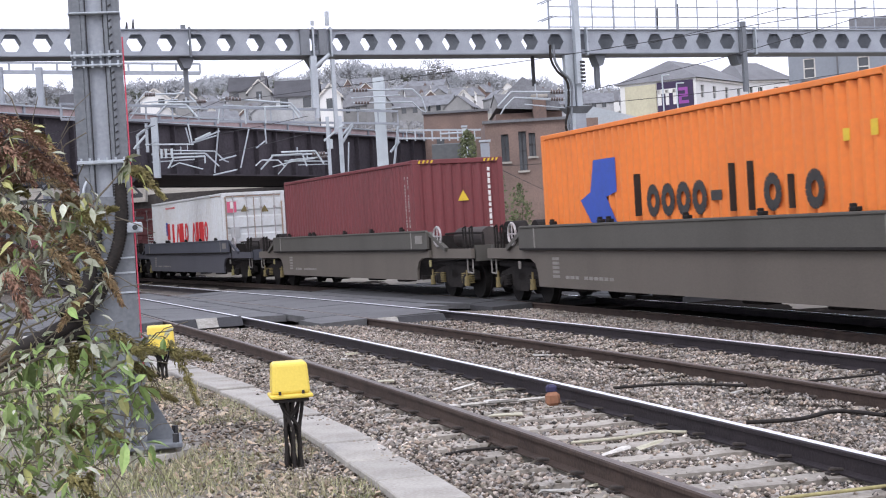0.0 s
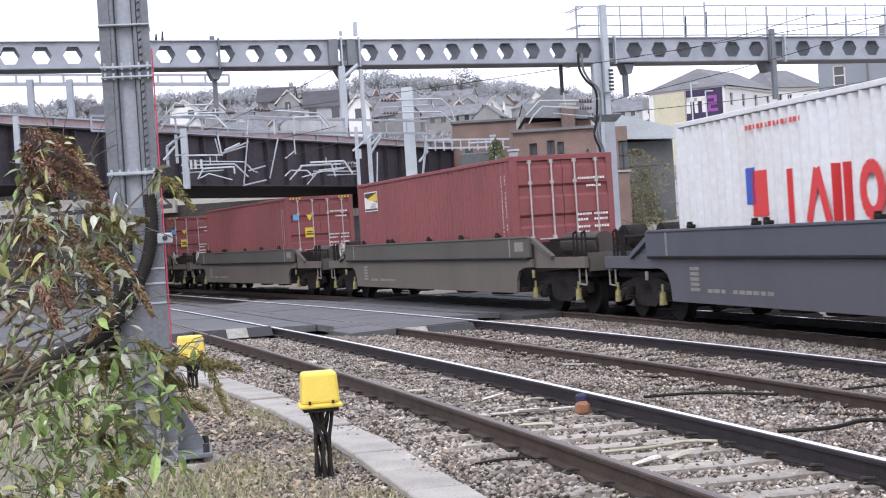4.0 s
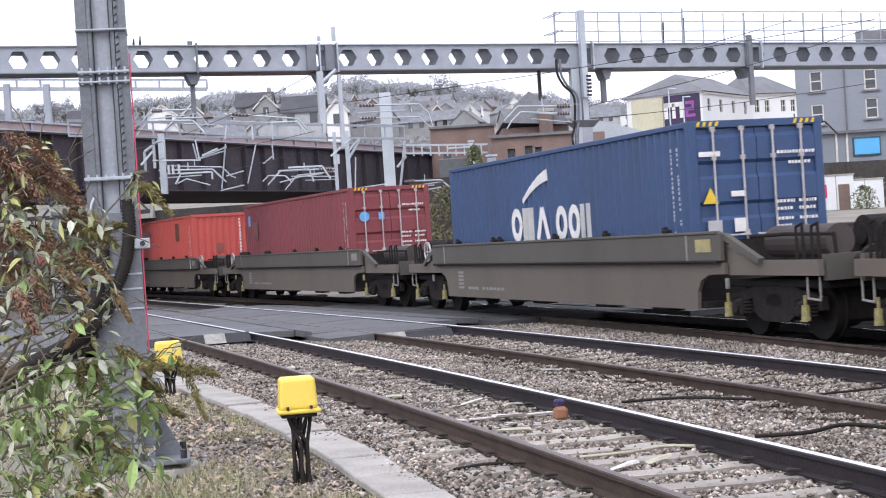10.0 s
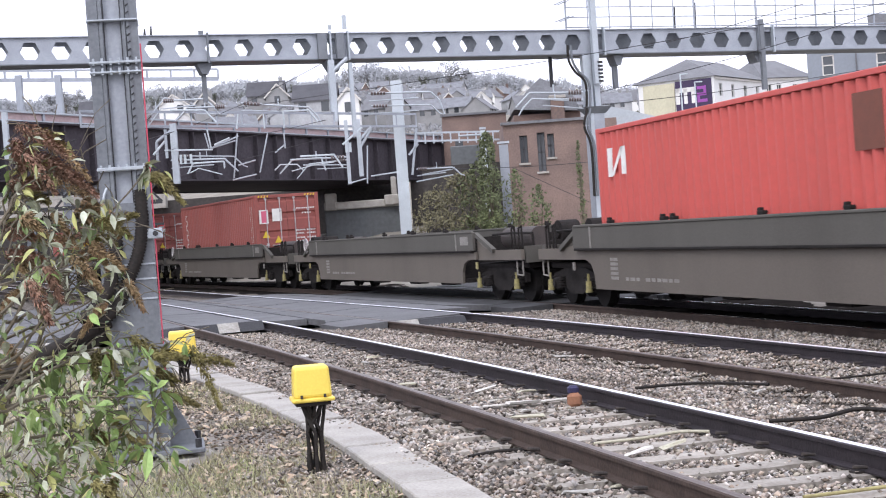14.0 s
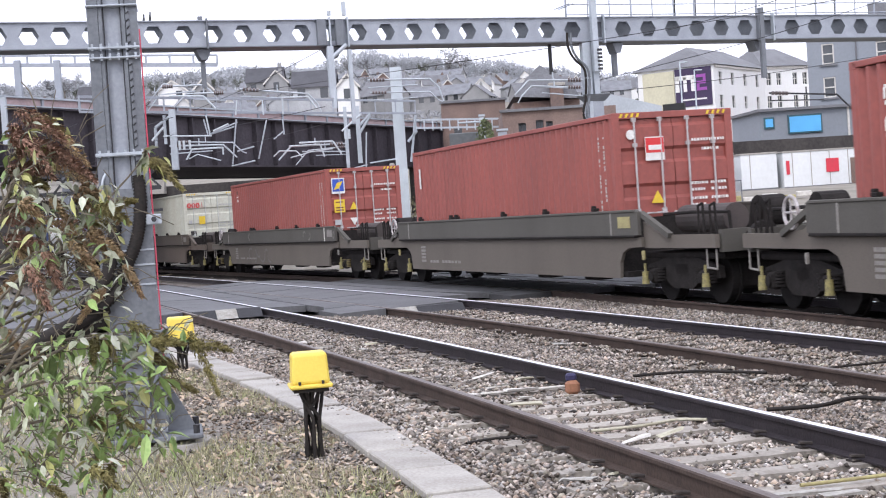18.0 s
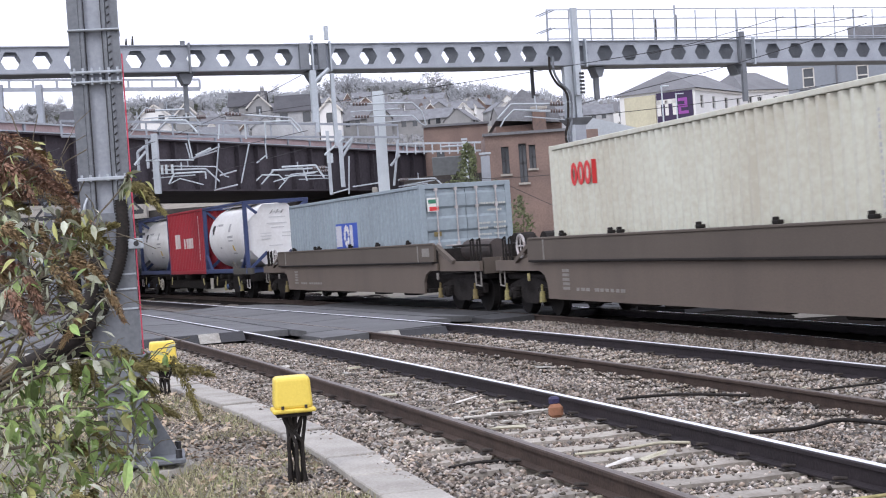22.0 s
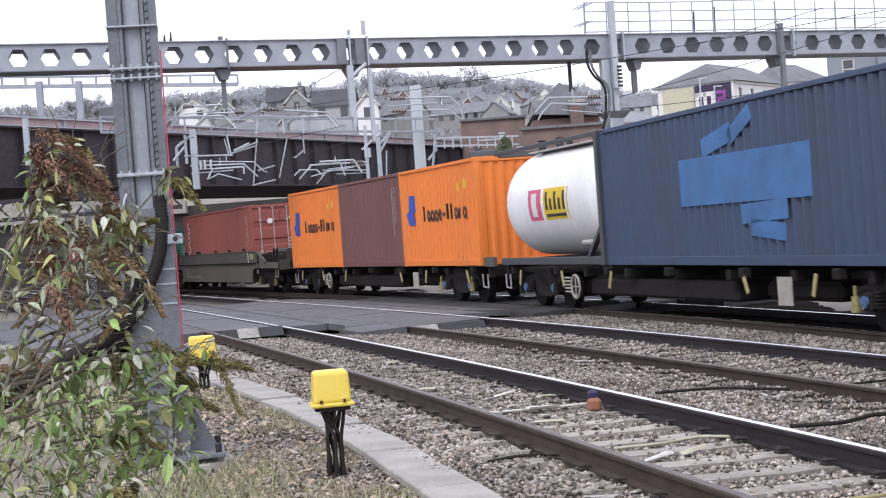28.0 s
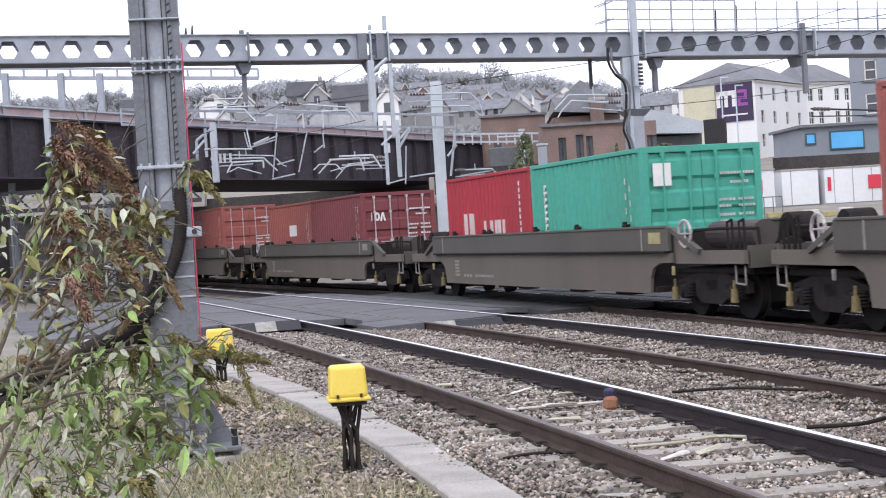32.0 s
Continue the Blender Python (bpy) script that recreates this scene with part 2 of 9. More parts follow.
M_HILLGREEN2 = make_mat("bank_green", (0.13, 0.15, 0.065), (0.075, 0.088, 0.045), 0.85, scale=0.8, bump=0, rnd=0.5)
M_DRYSHRUB = make_mat("dry_scrub", (0.17, 0.155, 0.085), (0.11, 0.1, 0.06), 0.9, scale=0.8, bump=0, rnd=0.5)
K_NAVYCAP = make_mat("dark_blue_cap", (0.03, 0.025, 0.09), (0.02, 0.018, 0.05), 0.6, scale=6, bump=0)
M_SPIKER = make_mat("rust_red_spike", (0.3, 0.165, 0.115), (0.2, 0.125, 0.085), 0.95, scale=12, fine=90, bump=0.5, rnd=0.35)
# darker copy of the crossing panel, with the train's shade painted in
M_XINGSHADE = make_mat("shaded_crossing_panel", (0.075, 0.075, 0.078), (0.045, 0.045, 0.047), 0.7, scale=1.0, fine=18, bump=0.3, rnd=0.07, spec=0.2)
# oil-dark ballast with the shade under the train put into the colour
M_OILSHADEBED = make_mat("oily_shaded_ballast", (0.03, 0.027, 0.025), (0.016, 0.014, 0.013), 0.95, scale=2.0, fine=26, bump=0.9, spec=0.0)


# ---- mesh helpers ----
def box(bm, x, y, z, sx, sy, sz, m=None):
    """A box centred at x, y, z, with those sizes, moved by the matrix m."""
    r = bmesh.ops.create_cube(bm, size=1.0, matrix=(m or Matrix()) @ Matrix.Translation((x, y, z)) @ Matrix.Diagonal((sx, sy, sz, 1)))
    return r["verts"]


def bbox(bm, x, y, z, sx, sy, sz, bev=0.01, m=None):
    """A box with bevelled edges."""
    vs = box(bm, x, y, z, sx, sy, sz, m)
    es = {e for v in vs for e in v.link_edges}
    bmesh.ops.bevel(bm, geom=list(es), offset=bev, segments=1, affect="EDGES", clamp_overlap=True)


def rod(bm, a, b, r, seg=8, r2=None):
    """A round bar from a to b."""
    a, b = Vector(a), Vector(b)
    d = b - a
    m = Matrix.Translation((a + b) / 2) @ d.to_track_quat("Z", "Y").to_matrix().to_4x4()
    bmesh.ops.create_cone(bm, cap_ends=True, segments=seg, radius1=r, radius2=r if r2 is None else r2, depth=d.length, matrix=m)


def bar(bm, a, b, w, h):
    """A square bar from a to b, w wide and h deep."""
    a, b = Vector(a), Vector(b)
    d = b - a
    box(bm, 0, 0, 0, w, h, d.length, Matrix.Translation((a + b) / 2) @ d.to_track_quat("Z", "Y").to_matrix().to_4x4())


def prism(bm, pts, y0, y1, m=None):
    """An outline in x and z, drawn out from y0 to y1."""
    m = m or Matrix()
    a = [bm.verts.new(m @ Vector((x, y0, z))) for x, z in pts]
    b = [bm.verts.new(m @ Vector((x, y1, z))) for x, z in pts]
    n = len(pts)
    for i in range(n):
        bm.faces.new((a[i], a[(i + 1) % n], b[(i + 1) % n], b[i]))
    bm.faces.new(a[::-1])
    bm.faces.new(b)


def to_mesh(name, bm, mat):
    bmesh.ops.recalc_face_normals(bm, faces=bm.faces)
    me = bpy.data.meshes.new(name)
    bm.to_mesh(me)
    bm.free()
    for m in mat if isinstance(mat, (list, tuple)) else [mat]:
        me.materials.append(m)
    return me


def part(name, bm, mat, parent=None, label="", m=None):
    """One mesh object under a thing or a part; also takes a finished mesh."""
    me = bm if isinstance(bm, bpy.types.Mesh) else to_mesh(name, bm, mat)
    ob = new(name, me)
    if parent is not None:
        ob.parent = parent
    if m is not None:
        ob.matrix_basis = m
    return tagged(ob, label)


def thing(name, label, category, m=None, group="", kind=""):
    ob = new(name)
    ob.empty_display_size = 0.2
    if m is not None:
        ob.matrix_basis = m
    return tagged(ob, label, category, group, kind)


def raw(name, verts, faces, mat, smooth=False):
    me = bpy.data.meshes.new(name)
    me.from_pydata(verts, [], faces)
    for mm in mat if isinstance(mat, (list, tuple)) else [mat]:
        me.materials.append(mm)
    if smooth:
        me.shade_smooth()
    return me


def poly(c, v):
    return sum(k * v ** i for i, k in enumerate(c))


# ---- the three tracks, as x over y ----
def near_rail(y):
    return poly((-3.727, -6.604, -0.4015, 0.1554), (y - 25) / 20) if y < 45 else near_rail(44.99) + train_x(y) - train_x(44.99)


def mid_rail(y):
    return poly((0.063, -6.914, -0.732, 0.1685), (y - 25) / 20) if y < 45 else mid_rail(44.99) + train_x(y) - train_x(44.99)


def train_x(y):
    return poly((5.07, -5.735, -1.157, 0.1768), (y - 25) / 20) if y < 70 else train_x(69.99) - 0.4085 * (y - 69.99)


def slope(fx, y):
    return (fx(y + 0.05) - fx(y - 0.05)) / 0.1


def beside(fx, y, off):
    """The point that lies off metres to the far side of the line fx at y."""
    s = slope(fx, y)
    q = math.sqrt(1 + s * s)
    return Vector((fx(y) + off / q, y - off * s / q, 0))


# arc length along the train's track; it grows with the train's way, and is 0 where y is 32.61
ARC_Y = np.linspace(-45, 140, 1851)
ARC_X = np.array([train_x(y) for y in ARC_Y])
ARC_S = np.concatenate([[0], np.cumsum(np.hypot(np.diff(ARC_X), np.diff(ARC_Y)))])
ARC_S = np.interp(32.61, ARC_Y, ARC_S) - ARC_S
TRAIN_Z = -0.225
# how far the bodies of the wells and of the flats ride above their nominal height
WELL_UP, FLAT_UP = 0.095, 0.058


def on_track(s):
    """The pose on the train's track at arc length s: x ahead, y to the far side, z up from the rails."""
    y = float(np.interp(s, ARC_S[::-1], ARC_Y[::-1]))
    head = math.degrees(math.atan2(-1.0, -slope(train_x, y)))
    return pose(train_x(y), y, TRAIN_Z, 0, 0, head)


def run(t):
    """The way that the train has gone after t seconds."""
    u = t / 16 - 1
    return 75.84 + 198.9 * u + 8.615 * u ** 2 - 0.764 * u ** 3 - 0.085 * u ** 4


MOVING = []


def on_train(ob, pos, z=0.0):
    """ob rides on the train, pos metres from its datum and z above the rails."""
    MOVING.append((ob, pos, z))
    ob.matrix_basis = on_track(pos) @ pose(0, 0, z)
    return ob


# ---- ground ----
def smooth(a, b, v):
    u = min(1, max(0, (v - a) / (b - a)))
    return u * u * (3 - 2 * u)


def ground_z(x, y):
    """Flat along the railway, a bank beyond the sidings, a hill behind the town."""
    if y < 45 and near_rail(max(y, -5)) - 0.75 < x < train_x(max(y, -5)) + 3.2:
        return -0.5
    if 45 <= y < 128 and near_rail(y) - 2.5 < x < train_x(y) + 2.6:
        return -0.5
    if y < 45:
        return -0.23 + 0.03 * noise.noise((x * 0.7, y * 0.7, 2)) * smooth(0.4, 1.5, near_rail(max(y, 0)) - x)
    away = x - train_x(min(y, 130))
    side = smooth(7, 15, away)
    z = -0.23 + 1.9 * smooth(62, 98, y) * side
    hill = 0.118 * (1 - 0.3 * smooth(-30, 90, x)) * (min(y, 490) - 100 + 0.02 * max(0, y - 490))
    z += smooth(100, 150, y) * max(0, hill)
    return z + 0.3 * noise.noise((x * 0.03, y * 0.03, 1)) * side


gx = [-1, -0.8, -0.65, -0.5, -0.4] + [-0.32 + 0.02 * i for i in range(33)] + [0.4, 0.5, 0.65, 0.8, 1]
gy = [-60, -30, -10] + list(range(0, 45, 2)) + list(range(45, 130, 4)) + list(range(130, 520, 15)) + [540, 600, 800, 1500, 4000]
gverts, gfaces = [], []
for y in gy:
    for u in gx:
        x = u * (60 + max(0, y) * 1.25)
        gverts.append((x, y, ground_z(x, y)))
w = len(gx)
for j in range(len(gy) - 1):
    for i in range(w - 1):
        gfaces.append((j * w + i, j * w + i + 1, (j + 1) * w + i + 1, (j + 1) * w + i))
ground = new("ground", raw("ground", gverts, gfaces, M_EARTH, True))
tagged(ground, "rough earth and thin grass beside the railway", "ground", kind="structure")


def bed_z(x, y, k):
    return -0.258 - 0.075 * smooth(0.26, 0.38, k) - 0.055 * smooth(0.5, 0.63, k) + 0.03 * noise.noise((x * 3, y * 3, 0)) + 0.02 * noise.noise((x * 9, y * 9, 3))


def bed_edges(y):
    return near_rail(y) - 0.95, train_x(y) + 3.4


vs, fs = [], []
ys = list(np.arange(-8, 34, 0.2)) + list(np.arange(34, 131, 1.0))
for y in ys:
    a, b = bed_edges(y)
    for i in range(61):
        x = a + (b - a) * i / 60
        vs.append((x, y, bed_z(x, y, i / 60) - (0.12 if i in (0, 60) else 0)))
for j in range(len(ys) - 1):
    for i in range(60):
        k = j * 61 + i
        fs.append((k, k + 1, k + 62, k + 61))
tagged(new("ballast_bed", raw("ballast_bed", vs, fs, M_BALLAST, True)), "grey and brown bed of crushed railway ballast", "ballast", kind="structure")

# ballast under the running train: oil stain and the train's shade in one colour
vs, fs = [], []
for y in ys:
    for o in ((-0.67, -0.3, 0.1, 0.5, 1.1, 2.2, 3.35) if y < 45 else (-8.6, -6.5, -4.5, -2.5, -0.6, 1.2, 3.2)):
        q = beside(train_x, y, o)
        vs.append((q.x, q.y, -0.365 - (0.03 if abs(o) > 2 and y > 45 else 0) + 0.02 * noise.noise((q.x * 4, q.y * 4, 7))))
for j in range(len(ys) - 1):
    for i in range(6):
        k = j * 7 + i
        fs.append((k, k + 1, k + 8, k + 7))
tagged(new("track_bed", raw("track_bed", vs, fs, M_OILSHADEBED, True)), "ballast dark with oil and painted shade under the train's track", "ballast", kind="structure")

# ---- tracks ----
RAIL = [(-0.066, -0.16), (0.066, -0.16), (0.066, -0.148), (0.012, -0.132), (0.012, -0.045), (0.036, -0.036), (0.036, -0.008),
        (0.025, 0), (-0.006, 0.002), (-0.026, -0.004), (-0.036, -0.013), (-0.036, -0.036), (-0.012, -0.045), (-0.012, -0.132), (-0.066, -0.148)]


def rail(fx, off, z, y0, y1, web, shine):
    ys = list(np.arange(y0, y1, 0.6))
    vs, fs = [], []
    n = len(RAIL)
    for y in ys:
        s = slope(fx, y)
        q = math.sqrt(1 + s * s)
        p = beside(fx, y, off)
        for a, h in RAIL:
            vs.append((p.x + a / q, p.y - a * s / q, z + h))
    for j in range(len(ys) - 1):
        for i in range(n):
            fs.append((j * n + i, j * n + (i + 1) % n, (j + 1) * n + (i + 1) % n, (j + 1) * n + i))
    ob = new("rail", raw("rail", vs, fs, [web, shine]))
    for k, p in enumerate(ob.data.polygons):
        p.material_index = 1 if k % n in (6, 7, 8) else 0
    return ob


bm = bmesh.new()
prism(bm, [(-1.25, -0.2), (1.25, -0.2), (1.25, 0.0), (0.95, 0.02), (0.5, 0.02), (0.35, 0.012), (-0.35, 0.012), (-0.5, 0.02), (-0.95, 0.02), (-1.25, 0.0)], -0.125, 0.125)
SLEEPER = to_mesh("sleeper", bm, M_SLEEPER)
bm = bmesh.new()
rod(bm, (-0.02, -0.05, 0.03), (0.05, 0.03, 0.05), 0.012, 6)
rod(bm, (0.05, 0.03, 0.05), (-0.03, 0.06, 0.045), 0.012, 6)
box(bm, 0.015, 0, 0.008, 0.06, 0.08, 0.02)
CLIP = to_mesh("rail_clip", bm, M_CLIP)

XING0, XING1 = 28.3, 45.6
TRACKS = [(near_rail, 0.0, 0.0, -0.029, 0.3), (mid_rail, 0.0, -0.15, 0.0185, 0.25), (train_x, -0.752, TRAIN_Z, 0.0, 0.0)]
TRACK_OBS = []
for fx, off, z, cant, ph in TRACKS:
    tr = thing("railway_track", "steel rails clipped to concrete sleepers in ballast", "track", group="railway tracks", kind="structure")
    TRACK_OBS.append(tr)
    r1 = rail(fx, off, z, -6, 128, M_RUSTRAIL, M_RAILSLEEK if fx is train_x else M_DULLTOP)
    r2 = rail(fx, off + 1.505, z + 1.505 * math.sin(cant), -6, 128, M_DARKRAIL, M_RAILSLEEK if fx is train_x else M_RAILTOP)
    tagged(r1, "rusty brown rail with a dull head")
    tagged(r2, "dark rail with a bright polished head")
    r1.parent = r2.parent = tr

# ---- the level crossing of the road ----
crossing = thing("crossing", "dark grey panelled level crossing over the tracks", "crossing", kind="structure")
EDGE0 = {0: 28.9, 1: 28.4, 2: 32.0}


def panel_run(fx, o0, o1, z0, z1, ya, yb, mat=M_XING):
    """Crossing panels between two offsets beside a track."""
    n = max(1, round((yb - ya) / 1.8))
    for i in range(n):
        a, b = ya + (yb - ya) * i / n + 0.012, ya + (yb - ya) * (i + 1) / n - 0.012
        vs = []
        for zz in (0, -0.12):
            for y in (a, (a + b) / 2, b):
                for o, z in ((o0, z0), (o1, z1)):
                    p = beside(fx, y, o)
                    vs.append((p.x, p.y, z + zz + 0.004 * math.sin(i * 2.1 + o)))
        fs = [(0, 1, 3, 2), (2, 3, 5, 4), (6, 8, 9, 7), (8, 10, 11, 9), (0, 6, 7, 1), (4, 5, 11, 10), (0, 2, 8, 6), (2, 4, 10, 8), (1, 7, 9, 3), (3, 9, 11, 5)]
        ob = new("panel", raw("panel", vs, fs, mat))
        ob.parent = crossing


for i, (fx, off, z, cant, ph) in enumerate(TRACKS):
    zf = z + 1.505 * math.sin(cant)
    ya = EDGE0[i]
    # panels of the train's track take the colour with its shade in it
    mt = M_XINGSHADE if i == 2 else M_XING
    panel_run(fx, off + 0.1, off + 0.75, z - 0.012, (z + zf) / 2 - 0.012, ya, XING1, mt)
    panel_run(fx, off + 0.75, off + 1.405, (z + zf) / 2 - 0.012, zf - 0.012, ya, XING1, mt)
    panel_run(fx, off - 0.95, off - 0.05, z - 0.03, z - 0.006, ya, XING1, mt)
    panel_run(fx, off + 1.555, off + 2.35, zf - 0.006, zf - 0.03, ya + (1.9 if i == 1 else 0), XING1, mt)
panel_run(near_rail, -3.6, -2.3, -0.14, -0.1, 30.5, XING1)
panel_run(near_rail, -2.28, -0.97, -0.08, -0.035, 29.4, XING1)
panel_run(near_rail, 2.37, 2.66, -0.06, -0.12, 28.7, XING1)
panel_run(mid_rail, 2.37, 3.45, -0.14, -0.23, 31.6, XING1)
panel_run(train_x, 1.62, 5.0, -0.24, -0.2, 30, XING1, M_XINGSHADE)

# painted edge blocks at the ends of the panels
for fx, o0, o1, y, z, mat in ((near_rail, 0.12, 0.55, 28.75, -0.02, M_DARKST), (near_rail, 0.55, 0.95, 28.72, -0.02, M_EDGEW), (near_rail, 0.95, 1.42, 28.7, -0.02, M_DARKST),
                              (mid_rail, 0.12, 0.5, 28.25, -0.17, M_EDGEW), (mid_rail, 0.5, 1.42, 28.22, -0.17, M_DARKST),
                              (near_rail, -0.75, -0.15, 28.75, -0.03, M_DARKST)):
    bm = bmesh.new()
    a, b = beside(fx, y, o0), beside(fx, y, o1)
    d = (b - a).normalized()
    n = Vector((-d.y, d.x, 0)) * 0.16
    top, low = z + 0.01, z - 0.16
    v = [bm.verts.new((q.x, q.y, h)) for q, h in ((a - n, low), (b - n, low), (b + n * 0.2, top), (a + n * 0.2, top), (a + n, low), (b + n, low), (b + n, top), (a + n, top))]
    for f in ((0, 1, 2, 3), (3, 2, 6, 7), (0, 3, 7, 4), (1, 5, 6, 2), (4, 7, 6, 5)):
        bm.faces.new([v[k] for k in f])
    part("edge_block", bm, mat, crossing, "white painted edge block" if mat is M_EDGEW else "")

# ---- concrete cable trough ----
def trough_x(y):
    return -1.230 - 0.2989 * (y - 14) - 0.00820 * (y - 14) ** 2


trough = thing("cable_trough", "row of pale concrete cable trough lids in the cess", "cable trough", kind="structure")
bm = bmesh.new()
bbox(bm, 0, 0, -0.03, 0.42, 0.948, 0.06, 0.01)
LID = to_mesh("lid", bm, M_CONC)
bm = bmesh.new()
box(bm, 0, 0, -0.16, 0.38, 1.0, 0.2)
BODY = to_mesh("trough_body", bm, M_CONC)
for i in range(27):
    y = 4.0 + i * 0.965
    head = math.degrees(math.atan2(1, slope(trough_x, y))) - 90
    m = pose(trough_x(y), y, -0.165 + 0.008 * math.sin(i * 2.3), 0.6 * math.sin(i * 1.7), 0.8 * math.sin(i), head + 0.9 * math.sin(i * 3.1))
    part("lid", LID, None, trough, m=m)
    part("trough_body", BODY, None, trough, m=m)


# ---- the train: paints ----
def paint(name, col, worn=None, rough=0.55):
    return make_mat(name, col, worn or tuple(c * 0.72 + 0.012 for c in col), rough, scale=0.8, fine=10, bump=0.05, mix=0.42, streak=0.22)


P_ORANGE = paint("orange_paint", (0.78, 0.21, 0.03), (0.64, 0.18, 0.035))
P_MAROON = paint("maroon_paint", (0.17, 0.034, 0.038), (0.13, 0.03, 0.032))
P_WHITE = paint("off_white_paint", (0.64, 0.66, 0.68), (0.53, 0.52, 0.5))
P_CREAM = paint("pale_grey_paint", (0.57, 0.58, 0.5), (0.44, 0.41, 0.33))
P_BROWNRED = paint("brown_red_paint", (0.222, 0.06, 0.062), (0.165, 0.048, 0.049))
P_RUSTRED = paint("rust_red_paint", (0.305, 0.08, 0.064), (0.215, 0.062, 0.052))
P_BRIGHTRED = paint("bright_red_paint", (0.52, 0.082, 0.068), (0.43, 0.075, 0.062))
P_CRIMSON = paint("crimson_paint", (0.36, 0.018, 0.032), (0.27, 0.02, 0.03))
P_WINE = paint("wine_red_paint", (0.205, 0.04, 0.048), (0.15, 0.033, 0.038))
P_NAVY = paint("navy_paint", (0.031, 0.07, 0.168), (0.028, 0.052, 0.115))
P_BLUE = paint("blue_paint", (0.02, 0.108, 0.33), (0.018, 0.085, 0.25))
P_SLATE = paint("slate_blue_paint", (0.036, 0.066, 0.13), (0.038, 0.05, 0.08))
P_GREYBLUE = paint("grey_blue_paint", (0.27, 0.325, 0.36), (0.2, 0.235, 0.26))
P_GREEN = paint("green_paint", (0.05, 0.34, 0.25), (0.05, 0.26, 0.19))
P_BROWN = paint("brown_paint", (0.17, 0.07, 0.062), (0.13, 0.055, 0.05))
P_TANK = paint("tank_cladding", (0.84, 0.84, 0.83), (0.7, 0.69, 0.67), 0.35)
P_FRAMEBLUE = paint("blue_frame_paint", (0.038, 0.06, 0.155), (0.03, 0.04, 0.1))
P_FRAMEDARK = paint("dark_frame_paint", (0.05, 0.055, 0.065), (0.065, 0.062, 0.062))
K_WHITE = make_mat("decal_white", (0.74, 0.73, 0.7), (0.55, 0.53, 0.5), 0.6, scale=6, bump=0, mix=0.35)
K_RED = make_mat("decal_red", (0.62, 0.03, 0.035), (0.5, 0.05, 0.05), 0.6, scale=6, bump=0, mix=0.35)
K_BLUE = make_mat("decal_blue", (0.03, 0.08, 0.42), (0.03, 0.07, 0.3), 0.6, scale=6, bump=0, mix=0.35)
K_SKY = make_mat("decal_light_blue", (0.12, 0.36, 0.66), (0.08, 0.26, 0.5), 0.6, scale=6, bump=0, mix=0.35)
K_PATCH = make_mat("decal_faded_blue", (0.05, 0.165, 0.38), (0.04, 0.1, 0.22), 0.6, scale=2, bump=0, mix=0.5)
K_BLACK = make_mat("decal_black", (0.02, 0.018, 0.018), (0.05, 0.045, 0.04), 0.6, scale=6, bump=0, mix=0.35)
K_YELLOW = make_mat("decal_yellow", (0.72, 0.5, 0.03), (0.55, 0.38, 0.04), 0.6, scale=6, bump=0, mix=0.35)
K_PINK = make_mat("decal_pink", (0.62, 0.12, 0.2), (0.5, 0.1, 0.16), 0.6, scale=6, bump=0, mix=0.35)
K_BROWN = make_mat("decal_brown", (0.16, 0.05, 0.03), (0.11, 0.04, 0.025), 0.7, scale=6, bump=0, mix=0.35)
K_STEEL = make_mat("locking_bar_steel", (0.5, 0.49, 0.49), (0.33, 0.28, 0.27), 0.5, 0.3, scale=6, bump=0.05)
K_RUST = make_mat("rust", (0.25, 0.15, 0.095), (0.4, 0.33, 0.27), 0.85, scale=4, bump=0.2)

K_PALEBAR = make_mat("pale_bar", (0.5, 0.52, 0.49), (0.4, 0.4, 0.37), 0.6, scale=6, bump=0)
K_GREYTXT = make_mat("grey_lettering", (0.36, 0.36, 0.37), (0.45, 0.45, 0.45), 0.6, scale=6, bump=0)
K_PALETXT = make_mat("pale_grey_lettering", (0.55, 0.55, 0.55), (0.65, 0.65, 0.64), 0.6, scale=6, bump=0)
K_FADEYEL = make_mat("faded_yellow", (0.4, 0.36, 0.16), (0.24, 0.2, 0.1), 0.75, scale=6, bump=0.05)
K_OCHRE = make_mat("ochre_springs", (0.22, 0.17, 0.06), (0.1, 0.08, 0.045), 0.8, scale=8, bump=0.1)
K_DAMPER = make_mat("yellow_damper", (0.31, 0.27, 0.1), (0.15, 0.13, 0.07), 0.75, scale=9, bump=0.1)
K_GREEN = make_mat("decal_green", (0.04, 0.2, 0.12), (0.03, 0.15, 0.09), 0.6, scale=6, bump=0)

MESHES = {}


def shared(key, build):
    """A mesh built once under key, so that alike parts share it."""
    if key not in MESHES:
        bm = bmesh.new()
        build(bm)
        bmesh.ops.recalc_face_normals(bm, faces=bm.faces)
        me = bpy.data.meshes.new(key[0])
        bm.to_mesh(me)
        bm.free()
        me.materials.append(None)
        MESHES[key] = me
    return MESHES[key]


def piece(name, key, build, mat, owner, m=None, label=""):
    """A part on a shared mesh, with a paint of its own."""
    ob = new(name, shared((name, *key), build))
    ob.material_slots[0].link = "OBJECT"
    ob.material_slots[0].material = mat
    ob.parent = owner
    if m is not None:
        ob.matrix_basis = m
    return tagged(ob, label)


